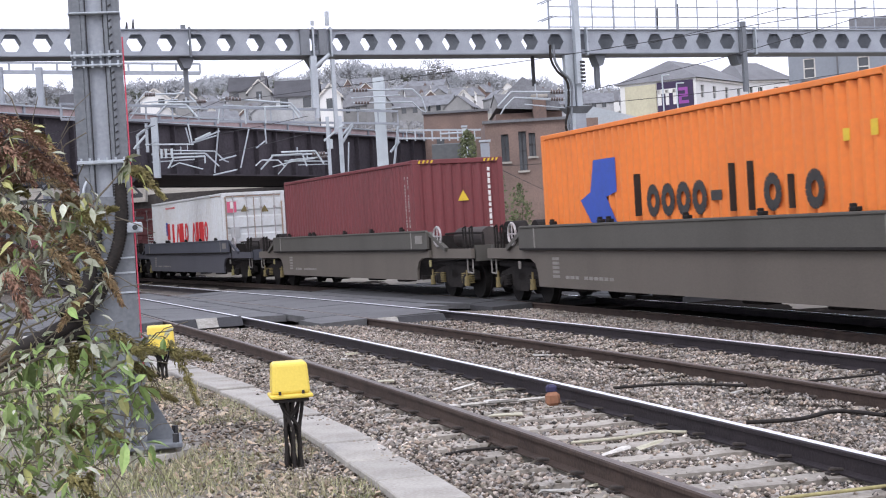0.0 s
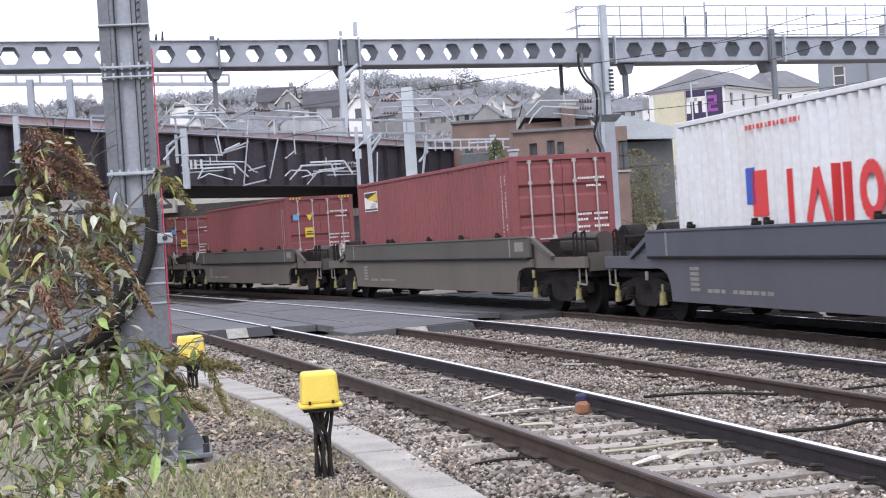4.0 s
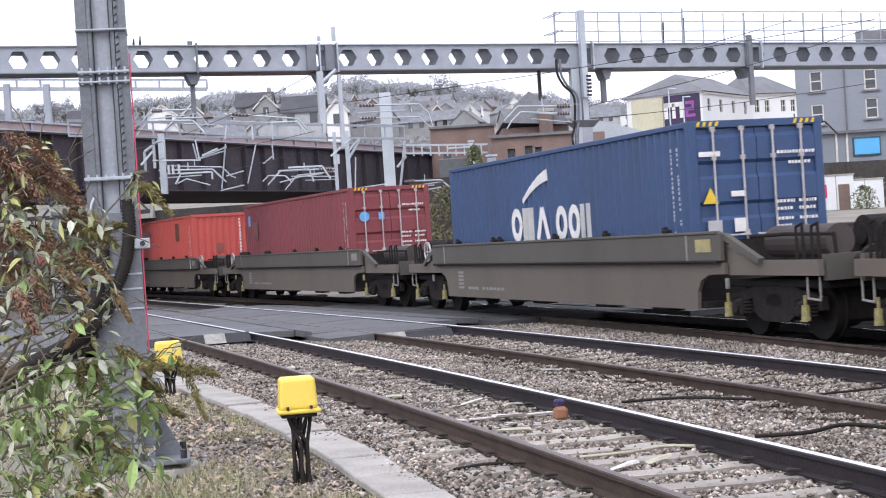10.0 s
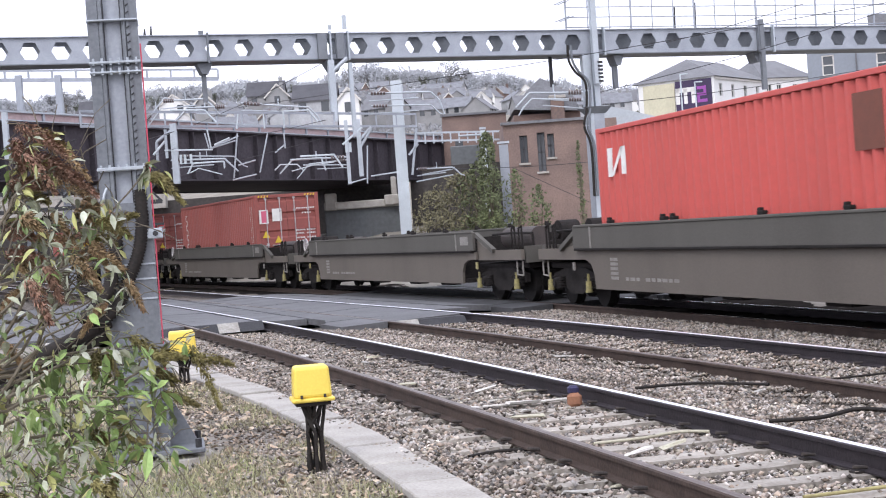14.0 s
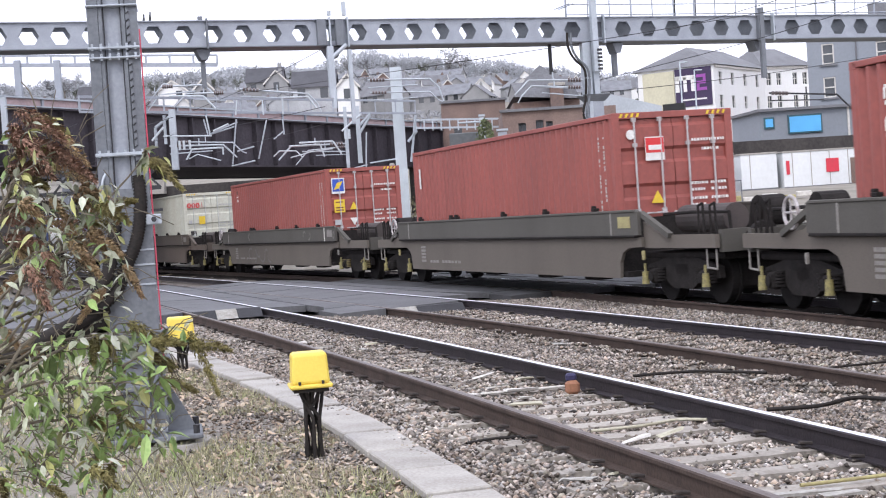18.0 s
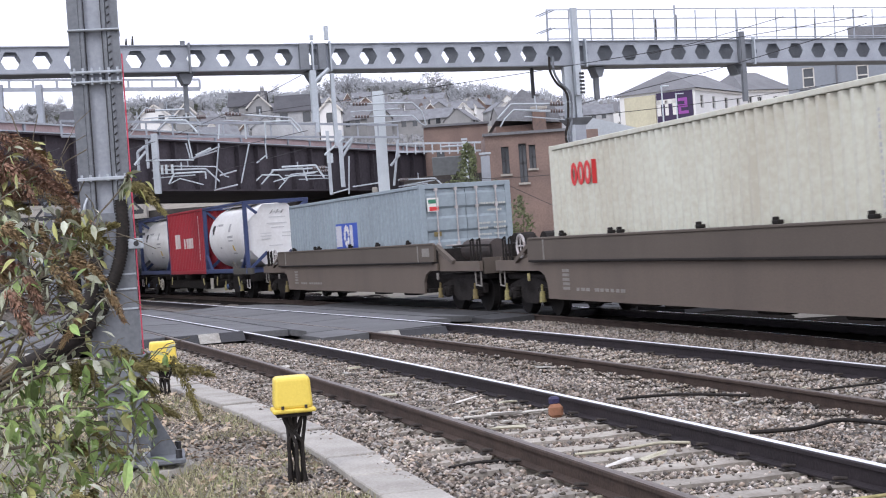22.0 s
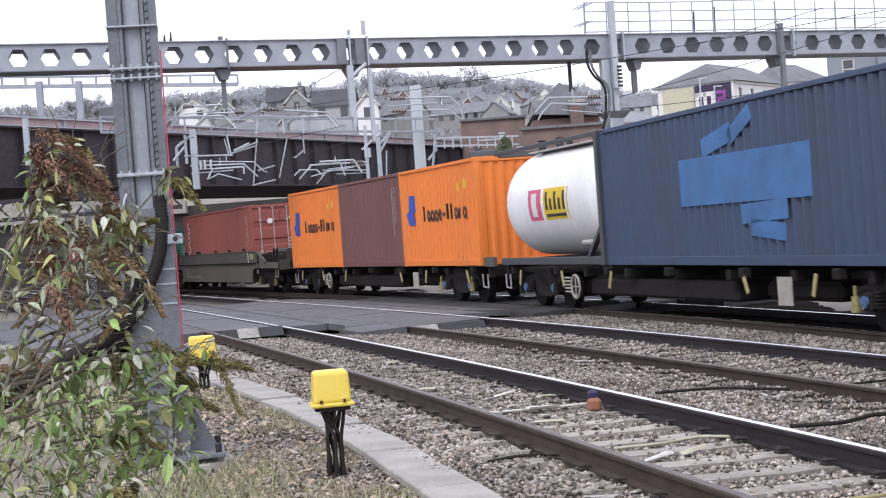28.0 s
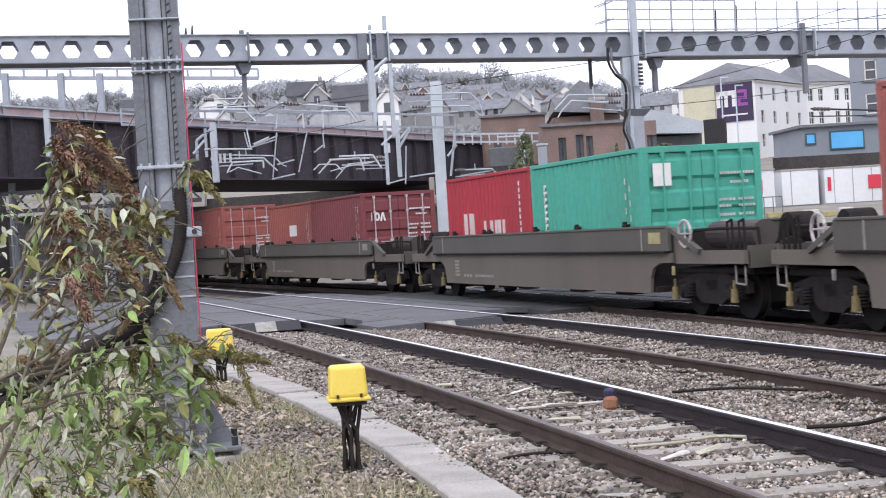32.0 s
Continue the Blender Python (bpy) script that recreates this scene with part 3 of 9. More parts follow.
def corrugated(bm, length, z0, z1, pitch=0.28, depth=0.078):
    """A trapezoidal sheet along x, its crests in the plane y = 0, its troughs behind it at y = +depth."""
    prof = []
    n = round(length / pitch)
    p = length / n
    for i in range(n):
        x = -length / 2 + i * p
        prof += [(x, 0), (x + 0.25 * p, 0), (x + 0.5 * p, depth), (x + 0.75 * p, depth)]
    prof.append((length / 2, 0))
    a = [bm.verts.new((x, y, z0)) for x, y in prof]
    b = [bm.verts.new((x, y, z1)) for x, y in prof]
    c = [bm.verts.new((x, depth + 0.02, z)) for x in (-length / 2, length / 2) for z in (z0, z1)]
    for i in range(len(prof) - 1):
        bm.faces.new((a[i], a[i + 1], b[i + 1], b[i]))
    bm.faces.new((c[0], c[1], c[3], c[2]))


def container(L, H, col, front="doors", label="", bars=K_STEEL, hazard=False, group="shipping containers on the train"):
    """A shipping container; its origin is under its middle, its front end looks along x."""
    c = thing("shipping_container", label, "container", group=group)
    W = 2.438
    hx, hy = L / 2, W / 2

    def walls(bm):
        corrugated(bm, L - 0.3, 0.15, H - 0.1)

    piece("side_wall", (L, H), walls, col, c, pose(0, -hy + 0.012, 0))
    piece("side_wall", (L, H), walls, col, c, pose(0, hy - 0.012, 0, 0, 0, 180))
    piece("roof", (L, H), lambda bm: box(bm, 0, 0, H - 0.045, L - 0.24, W - 0.12, 0.05), col, c)
    piece("floor", (L, H), lambda bm: box(bm, 0, 0, 0.09, L - 0.2, W - 0.16, 0.12), M_BOGIE, c)
    for sy in (-1, 1):
        piece("top_rail", (L,), lambda bm: bbox(bm, 0, 0, 0, L - 0.2, 0.06, 0.085, 0.01), col, c, pose(0, sy * (hy - 0.03), H - 0.05))
        piece("bottom_rail", (L,), lambda bm: bbox(bm, 0, 0, 0, L - 0.2, 0.05, 0.15, 0.008), col, c, pose(0, sy * (hy - 0.028), 0.085))
        for sx in (-1, 1):
            piece("corner_post", (H,), lambda bm: bbox(bm, 0, 0, H / 2, 0.15, 0.15, H - 0.2, 0.012), col, c, pose(sx * (hx - 0.077), sy * (hy - 0.077), 0))
            for z in (0.06, H - 0.06):
                piece("corner_casting", (), lambda bm: bbox(bm, 0, 0, 0, 0.178, 0.162, 0.118, 0.012), col, c, pose(sx * (hx - 0.089), sy * (hy - 0.081), z))
    for sx in (-1, 1):
        piece("end_beam", (), lambda bm: bbox(bm, 0, 0, 0, 0.09, W - 0.3, 0.12, 0.01), col, c, pose(sx * (hx - 0.05), 0, H - 0.06))
        piece("end_beam", (), lambda bm: bbox(bm, 0, 0, 0, 0.09, W - 0.3, 0.12, 0.01), col, c, pose(sx * (hx - 0.05), 0, 0.06))
    plain = [-1] if front == "doors" else [-1, 1]
    for sx in plain:
        piece("end_wall", (H,), lambda bm: corrugated(bm, W - 0.3, 0.12, H - 0.12, 0.27, 0.045), col, c, pose(sx * (hx - 0.03), 0, 0, 0, 0, 90 * sx))
    if front == "doors":
        for sy in (-1, 1):
            def leaf(bm):
                n, z0, z1 = 4, 0.13, H - 0.13
                g = (z1 - z0) / n
                out = [(-0.025, z0), (0.0, z0)]
                for i in range(n):
                    a = z0 + i * g
                    out += [(0.0, a + 0.09), (0.045, a + 0.15), (0.045, a + g - 0.15), (0.0, a + g - 0.09)]
                prism(bm, out + [(0.0, z1), (-0.025, z1)], -0.53, 0.53)
            door = piece("door", (H,), leaf, col, c, pose(hx - 0.06, sy * 0.537, 0))
            for k in (-1, 1):
                def lock(bm):
                    rod(bm, (0, 0, 0.1), (0, 0, H - 0.1), 0.02, 8)
                    for z in (0.14, 0.5, 1.1, H - 0.6, H - 0.14):
                        box(bm, -0.015, 0, z, 0.05, 0.085, 0.07)
                piece("locking_bar", (H,), lock, bars, door, pose(0.085, k * 0.26, 0))
                piece("handle", (), lambda bm: bbox(bm, 0, 0, 0, 0.025, 0.42, 0.035, 0.008), bars, door, pose(0.105, k * 0.26 - 0.16, 1.05))
    if hazard:
        for sy in (-1, 1):
            for i in range(4):
                piece("hazard_stripe", (), lambda bm: prism(bm, [(-0.03, -0.035), (0.02, -0.035), (0.05, 0.035), (0, 0.035)], -0.002, 0.002), K_YELLOW, c,
                      pose(hx + 0.003, sy * (hy - 0.34) + (i - 1.5) * 0.11, H - 0.055, 0, 0, 90))
    return c


def decal(owner, x, z, w, h, mat, face="side", hx=6.096, name="marking"):
    """A flat painted patch on the near side, or on the front end (x is then across, from the near edge)."""
    bm = bmesh.new()
    box(bm, 0, 0, 0, w, 0.006, h)
    if face == "side":
        m = pose(x, -1.2105, z)
    else:
        m = pose(hx + {"door": 0.032, "mark": 0.038, "emblem": 0.042}.get(face, -0.026), x, z, 0, 0, 90)
    return part(name, bm, mat, owner, m=m)


# plain shapes that stand in for painted words: strokes of a cell one wide and one high, and rings (x, z, half width, half height)
SHAPES = {"bar": ([(0.5, 0, 0.5, 1)], []), "short_bar": ([(0.5, 0, 0.5, 0.66)], []), "dash": ([(0.15, 0.36, 0.85, 0.36)], []), "ring": ([], [(0.5, 0.5, 0.42, 0.46)]), "low_ring": ([], [(0.5, 0.34, 0.4, 0.32)]),
          "peak": ([(0.05, 0, 0.5, 0.95), (0.95, 0, 0.5, 0.95)], []), "twin": ([(0.25, 0, 0.25, 1), (0.75, 0, 0.75, 1)], [])}
DASHED_WORD = ("bar", "low_ring", "low_ring", "low_ring", "low_ring", "dash", "bar", "bar", "low_ring", "short_bar", "low_ring")


def word_shapes(owner, x0, x1, z0, z1, kinds, mat, face="side", hx=6.096, thick=0.2):
    """A painted word as a row of plain strokes and rings between x0 and x1 and z0 and z1, each a part."""
    p, h = (x1 - x0) / len(kinds), z1 - z0
    y = -1.2105 if face == "side" else 0
    t = thick * min(p, h)
    for i, kind in enumerate(kinds):
        bm = bmesh.new()
        bx, w = x0 + (i + 0.06) * p, p * 0.88
        strokes, rings = SHAPES[kind]
        lines = [((bx + a * w, z0 + b * h), (bx + c * w, z0 + d * h)) for a, b, c, d in strokes]
        for a, b, rx, rz in rings:
            q = [(bx + (a + rx * 0.86 * math.cos(k * math.pi / 8)) * w, z0 + (b + rz * 0.86 * math.sin(k * math.pi / 8)) * h) for k in range(17)]
            lines += [(u, (v[0] + (v[0] - u[0]) * 0.12, v[1] + (v[1] - u[1]) * 0.12)) for u, v in zip(q, q[1:])]
        for k, (a, b) in enumerate(lines):
            yy = y - 0.0004 * (k % 3)
            bar(bm, (a[0], yy, a[1]), (b[0], yy, b[1]), 0.006, t)
        if face != "side":
            bmesh.ops.transform(bm, matrix=pose(hx + 0.034, 0, 0, 0, 0, 90), verts=bm.verts)
        part("lettering", bm, mat, owner)


def small_print(owner, x0, x1, z0, z1, n, mat):
    """A row of n short plain bars, for print that cannot be made out."""
    bm = bmesh.new()
    p = (x1 - x0) / n
    for i in range(n):
        box(bm, x0 + (i + 0.5) * p, -1.2105, (z0 + z1) / 2, p * (0.5 + 0.25 * math.sin(i * 2.3)), 0.006, z1 - z0)
    return part("lettering", bm, mat, owner)


def side_codes(c, hx, H, mat=K_PALEBAR, seed=1):
    """Two columns of small code marks near the front of the near side, and one of plates."""
    rng = random.Random(seed)
    for k, x in enumerate((hx - 0.67, hx - 0.45)):
        bm = bmesh.new()
        z = H - 0.42
        while z > 0.9 + 0.3 * k:
            h = rng.uniform(0.03, 0.06)
            box(bm, x, -1.2105, z, rng.uniform(0.03, 0.045), 0.006, h)
            z -= h + rng.uniform(0.015, 0.045) + (0.12 if rng.random() < 0.12 else 0)
        tagged(part("code_column", bm, mat, c), kind="stuff")


def door_codes(c, hx, H, mat=K_WHITE, seed=1):
    """Two blocks of small marks on the far door leaf."""
    rng = random.Random(seed)
    for block in (((H - 0.55, 0.35, 1.0), (H - 0.72, 0.55, 0.9)), ((1.55, 0.3, 0.62), (1.55, 0.7, 1.0), (1.43, 0.3, 0.55), (1.43, 0.7, 1.0), (1.27, 0.3, 0.58), (1.27, 0.7, 1.0), (1.15, 0.3, 0.55))):
        bm = bmesh.new()
        for z, y0, y1 in block:
            y = y0
            while y < y1:
                w = rng.uniform(0.02, 0.055)
                box(bm, 0, y + w / 2, z, 0.006, w, 0.05)
                y += w + 0.02
        tagged(part("door_marking", bm, mat, c, m=pose(hx + 0.014, 0, 0)), kind="stuff")


def sticker_triangle(c, y, z, mat=K_YELLOW, hx=6.096, s=0.13, up=True):
    bm = bmesh.new()
    k = 1 if up else -1
    prism(bm, [(-s, -s * 0.8 * k), (s, -s * 0.8 * k), (0, s * k)], -0.003, 0.003)
    part("sticker", bm, mat, c, m=pose(hx + 0.036, y, z, 0, 0, 90))


# ---- wagons ----
PITCH = 20.38


def well_pos(n):
    return -PITCH * (n - 6)


def bogie(owner, x, springs=M_BOGIE, covers=M_BOGIE, low=0.0, dampers=M_BOGIE):
    """A two-axle bogie: side frames, bolster, wheelsets, axle boxes and springs; low metres under the body's datum."""
    for sy in (-1, 1):
        piece("bogie_frame", (), lambda bm: prism(bm, [(-1.3, 0.44), (-1.3, 0.62), (-0.55, 0.76), (0.55, 0.76), (1.3, 0.62), (1.3, 0.44), (0.62, 0.38), (0.35, 0.24), (-0.35, 0.24), (-0.62, 0.38)], -0.05, 0.05),
              M_BOGIE, owner, pose(x, sy * 1.0, -low))
        for dx in (-0.9, 0.9):
            piece("axle_box", (), lambda bm: bbox(bm, 0, 0, 0, 0.24, 0.16, 0.26, 0.04), M_BOGIE, owner, pose(x + dx, sy * 1.09, 0.44 - low))
            piece("axle_cover", (), lambda bm: rod(bm, (0, -0.03, 0), (0, 0.03, 0), 0.085, 10), covers, owner, pose(x + dx, sy * 1.18, 0.44 - low))
            for ex in (-0.22, 0.22):
                piece("spring", (), lambda bm: [rod(bm, (0, 0, z * 0.05), (0, 0, z * 0.05 + 0.028), 0.075, 10) for z in range(5)], springs, owner, pose(x + dx + ex, sy * 1.09, 0.36 - low))
    for dx in (-1.1, 1.1):
        piece("damper", (), lambda bm: (rod(bm, (0, 0, 0.3), (0, 0, 0.52), 0.07, 10, 0.055), rod(bm, (0, 0, 0.52), (0, 0, 0.66), 0.025, 8)), dampers, owner, pose(x + dx, -1.2, -low))
    # dark blocks added around the brake gear to keep light out between the wheels
    piece("brake_gear", (), lambda bm: (bbox(bm, 0, 0, 0.47, 2.3, 1.24, 0.5, 0.05), bbox(bm, 0, 0, 0.8, 2.9, 2.1, 0.12, 0.03)), M_BOGIE, owner, pose(x, 0, -low))
    piece("bolster", (), lambda bm: bbox(bm, 0, 0, 0.56, 0.5, 2.1, 0.26, 0.04), M_BOGIE, owner, pose(x, 0, -low))
    for dx in (-0.9, 0.9):
        def wheels(bm):
            for sy in (-1, 1):
                rod(bm, (0, sy * 0.70, 0), (0, sy * 0.83, 0), 0.42, 28)
                rod(bm, (0, sy * 0.66, 0), (0, sy * 0.70, 0), 0.45, 28)
            rod(bm, (0, -1.0, 0), (0, 1.0, 0), 0.085, 10)
        piece("wheelset", (), wheels, M_WHEEL, owner, pose(x + dx, 0, 0.42 - low))


def ring(bm, r, t, n=20):
    for i in range(n):
        a, b = 2 * math.pi * i / n, 2 * math.pi * (i + 1) / n
        rod(bm, (r * math.cos(a), 0, r * math.sin(a)), (r * math.cos(b), 0, r * math.sin(b)), t, 6)


def well_wagon(upper, lower, label, seed):
    rng = random.Random(seed)
    w = thing("well_wagon", label, "wagon", group="wagons of the container train")
    for sy in (-1, 1):
        piece("upper_side", (), lambda bm: (prism(bm, [(-7.25, 1.07), (-7.25, 1.48), (-7.15, 1.52), (7.15, 1.52), (7.25, 1.48), (7.25, 1.07)], -0.03, 0.03), bbox(bm, 0, 0, 1.495, 14.3, 0.1, 0.05, 0.012)),
              upper, w, pose(0, sy * 1.36, 0))
        piece("ledge", (), lambda bm: bbox(bm, 0, 0, 1.05, 14.3, 0.1, 0.045, 0.01), M_BOGIE, w, pose(0, sy * 1.375, 0))
        piece("lower_side", (), lambda bm: prism(bm, [(-7.25, 1.03), (7.25, 1.03), (7.25, 0.86), (6.75, 0.85), (6.47, 0.76), (6.34, 0.58), (6.3, 0.3), (-6.3, 0.3), (-6.34, 0.58), (-6.47, 0.76), (-6.75, 0.85), (-7.25, 0.86)], -0.03, 0.03),
              lower, w, pose(0, sy * 1.31, 0))
        for x in (-5.3, -2.9, -2.5, 0.6, 3.0, 5.4):
            piece("stop_bracket", (), lambda bm: (bbox(bm, 0, 0, 0.03, 0.18, 0.1, 0.06, 0.012), bbox(bm, -0.05, 0, 0.075, 0.08, 0.08, 0.06, 0.012)), M_BOGIE, w, pose(x, sy * 1.35, 1.52))
        for x in (-4.6, -2.4, -1.0, 2.2, 4.6) if sy < 0 else ():
            piece("floor_foot", (), lambda bm: bbox(bm, 0, 0, 0, 0.7, 0.3, 0.09, 0.02), M_BOGIE, w, pose(x, sy * 1.0, 0.27))
        piece("post_strip", (), lambda bm: box(bm, 0, 0, 0, 0.06, 0.012, 0.46), M_WHITEP if seed in (8, 12, 20) else K_FAINT, w, pose(6.15, sy * 1.395, 1.29), "pale upright stripe")
        piece("post_strip", (), lambda bm: box(bm, 0, 0, 0, 0.045, 0.012, 0.4), K_FAINT, w, pose(-6.3, sy * 1.395, 1.29), "pale upright stripe")
    piece("well_floor", (), lambda bm: box(bm, 0, 0, 0.36, 12.9, 2.5, 0.1), M_BOGIE, w)
    # data panel and faint lettering on the lower side, a yellow plate on the upper
    bm = bmesh.new()
    for i in range(5):
        box(bm, -5.3, -1.343, 0.86 - i * 0.085, 0.36, 0.004, 0.055)
    part("data_panel", bm, K_FAINT, w, "pale printed data panel")
    bm = bmesh.new()
    for i in range(9):
        box(bm, -4.7 + i * 0.24 + (0.2 if i > 2 else 0), -1.343, 0.51, rng.uniform(0.14, 0.22), 0.004, 0.06)
    tagged(part("lettering", bm, K_FAINT, w), kind="stuff")
    piece("plate", (), lambda bm: box(bm, 0, 0, 0, 0.5, 0.008, 0.2), K_FADEYEL if seed in (6, 11, 20, 21) else K_FAINT, w, pose(6.7, -1.395, 1.3))
    for e in (-1, 1):
        def platform(bm):
            box(bm, 8.45, 0, 0.92, 2.5, 2.2, 0.1)
            box(bm, 9.72, 0, 0.95, 0.12, 2.3, 0.36)
        # plate added behind the wheel arch; its black stands for the shaded opening
        piece("bulkhead", (), lambda bm: box(bm, 6.2, 0, 0.86, 0.08, 2.54, 1.0), M_BOGIE, w, pose(0, 0, 0, 0, 0, 0 if e > 0 else 180))
        piece("end_platform", (), platform, upper, w, pose(0, 0, 0, 0, 0, 0 if e > 0 else 180))
        for sy in (-1, 1):
            piece("side_sill", (), lambda bm: prism(bm, [(7.2, 0.84), (9.75, 0.84), (9.75, 1.06), (8.2, 1.06), (7.62, 1.12), (7.2, 1.3)], -0.04, 0.04), lower, w, pose(0, sy * 1.22, 0, 0, 0, 0 if e > 0 else 180))
            piece("brace", (), lambda bm: bar(bm, (7.2, 0, 1.44), (8.25, 0, 1.05), 0.1, 0.09), upper, w, pose(0, sy * 1.28, 0, 0, 0, 0 if e > 0 else 180))
            piece("step_hoop", (), lambda bm: [rod(bm, a, b, 0.018, 6) for a, b in (((-0.16, 0, 0), (-0.16, 0, -0.3)), ((-0.16, 0, -0.3), (0.16, 0, -0.32)), ((0.16, 0, -0.32), (0.16, 0, 0)))], K_FAINT, w, pose(e * 9.5, sy * 1.2, 0.82))
            piece("lamp_bracket", (), lambda bm: bbox(bm, 0, 0, 0, 0.06, 0.05, 0.16, 0.01), K_FADEYEL if seed % 2 else K_FAINT, w, pose(e * 7.35, sy * 1.36, 0.72))
        piece("air_tank", (), lambda bm: (rod(bm, (7.5, -0.55, 1.3), (9.2, -0.55, 1.3), 0.24, 18), rod(bm, (7.44, -0.55, 1.3), (7.5, -0.55, 1.3), 0.17, 18, 0.24)), M_TANKBROWN, w, pose(0, 0, 0, 0, 0, 0 if e > 0 else 180))
        piece("brake_drum", (), lambda bm: (rod(bm, (0, -0.2, 0), (0, 0.25, 0), 0.27, 20), rod(bm, (0, -0.26, 0), (0, -0.2, 0), 0.15, 16)), M_BOGIE, w, pose(e * 8.95, 0.2 * e, 1.36))
        piece("valve_box", (), lambda bm: (bbox(bm, 0, 0, 0, 0.5, 0.5, 0.34, 0.03), rod(bm, (-0.4, 0.1, 0.1), (0.5, 0.1, 0.1), 0.05, 8)), M_BOGIE, w, pose(e * 8.2, 0.55, 1.14))
        piece("pipe", (), lambda bm: [rod(bm, a, b, 0.028, 6) for a, b in (((7.3, 0, 1.4), (8.3, 0, 1.42)), ((8.3, 0, 1.42), (9.6, 0, 1.4)), ((9.6, 0, 1.4), (9.65, 0, 1.0)))], M_BOGIE, w, pose(0, -0.9, 0, 0, 0, 0 if e > 0 else 180))
        for x in (9.05, 9.45):
            piece("grab_rail", (), lambda bm: [rod(bm, a, b, 0.022, 6) for a, b in (((0, 0, 0), (0, 0, 0.52)), ((0, 0, 0.52), (0.16, 0, 0.56)), ((0.16, 0, 0.56), (0.18, 0, 0)))], M_BOGIE, w, pose(e * x, -1.16, 1.0, 0, 0, 0 if e > 0 else 180) if e > 0 else pose(e * x, -1.16, 1.0))
        piece("coupler", (), lambda bm: (rod(bm, (9.6, 0, 0.95), (10.17, 0, 0.95), 0.09, 10), rod(bm, (9.7, -0.6, 0.98), (10.08, -0.6, 0.98), 0.14, 14), rod(bm, (9.7, 0.6, 0.98), (10.08, 0.6, 0.98), 0.14, 14)), M_BOGIE, w, pose(0, 0, 0, 0, 0, 0 if e > 0 else 180))
        piece("buffer_head", (), lambda bm: (rod(bm, (10.08, -0.6, 0.98), (10.17, -0.6, 0.98), 0.26, 18),), M_BOGIE, w, pose(0, 0, 0, 0, 0, 0 if e > 0 else 180))
        bogie(w, e * 8.15, K_OCHRE if seed in (1, 12) else M_BOGIE, low=WELL_UP, dampers=K_DAMPER if 2 <= seed <= 13 else K_OCHRE)
    wheel = piece("hand_wheel", (), lambda bm: (ring(bm, 0.23, 0.026), rod(bm, (-0.2, 0, 0), (0.2, 0, 0), 0.015, 6), rod(bm, (0, 0, -0.2), (0, 0, 0.2), 0.015, 6)), K_STEEL, w, pose(7.75 if seed in (1, 2, 5, 8, 21) else -7.9, -1.3, 1.36), "pale grey hand brake wheel")
    return w


K_SCRAWL = make_mat("faded_spray_paint", (0.155, 0.143, 0.128), (0.12, 0.11, 0.1), 0.8, scale=6, fine=30, bump=0)
K_FAINT = make_mat("faint_marking", (0.25, 0.235, 0.215), (0.17, 0.155, 0.14), 0.8, scale=8, bump=0)
M_WHEEL = make_mat("wheel_steel", (0.017, 0.015, 0.0145), (0.01, 0.009, 0.0085), 0.8, 0.1, scale=4, bump=0.15, spec=0.15)
M_TANKBROWN = make_mat("air_tank_brown", (0.062, 0.049, 0.045), (0.04, 0.033, 0.031), 0.75, scale=3, bump=0.1)
M_WAGONBLUE = make_mat("wagon_blue_grey", (0.075, 0.08, 0.1), (0.045, 0.048, 0.06), 0.75, scale=0.9, fine=45, bump=0.05, streak=0.22, mix=0.28)
M_WAGONBLUEL = make_mat("wagon_blue_grey_low", (0.085, 0.085, 0.1), (0.055, 0.055, 0.065), 0.75, scale=0.9, fine=45, bump=0.05, streak=0.22, mix=0.28)
M_WAGONBR = make_mat("wagon_brown_grime", (0.1, 0.08, 0.064), (0.062, 0.05, 0.042), 0.8, scale=0.9, fine=45, bump=0.05, streak=0.22, mix=0.28)
M_WAGONBRL = make_mat("wagon_brown_low", (0.135, 0.106, 0.085), (0.08, 0.064, 0.054), 0.8, scale=0.9, fine=45, bump=0.05, streak=0.22, mix=0.28)
# sprayed loops on two wagons: middle, radius, first and last angle, and the face that they are on
LOW_Y, HIGH_Y = -1.344, -1.394
SCRAWL = {12: [(-3.2, 0.68, 0.2, 60, 220, LOW_Y), (-2.75, 0.62, 0.24, -80, 60, LOW_Y), (-2.1, 0.74, 0.17, 130, 300, LOW_Y), (-1.6, 0.62, 0.22, -150, 10, LOW_Y), (-1.05, 0.72, 0.12, 20, 190, LOW_Y), (-0.55, 0.58, 0.2, 170, 290, LOW_Y),
               (4.0, 1.28, 0.1, 40, 210, HIGH_Y), (4.45, 1.26, 0.13, -100, 40, HIGH_Y), (6.6, 1.28, 0.12, 60, 200, HIGH_Y), (7.0, 1.26, 0.1, -90, 60, HIGH_Y), (-3.0, 1.28, 0.13, 100, 240, HIGH_Y)],
          5: [(-1.9, 1.4, 0.19, 180, 330, HIGH_Y), (-1.25, 1.26, 0.17, 20, 160, HIGH_Y), (-0.75, 1.38, 0.2, 190, 330, HIGH_Y), (-0.1, 1.25, 0.2, 20, 150, HIGH_Y), (0.5, 1.46, 0.18, 200, 300, HIGH_Y), (1.6, 1.45, 0.14, 230, 310, HIGH_Y), (2.3, 1.45, 0.14, 230, 310, HIGH_Y), (3.1, 1.45, 0.14, 230, 310, HIGH_Y)]}
WELLS = list(range(0, 15))
REAR = -263.6
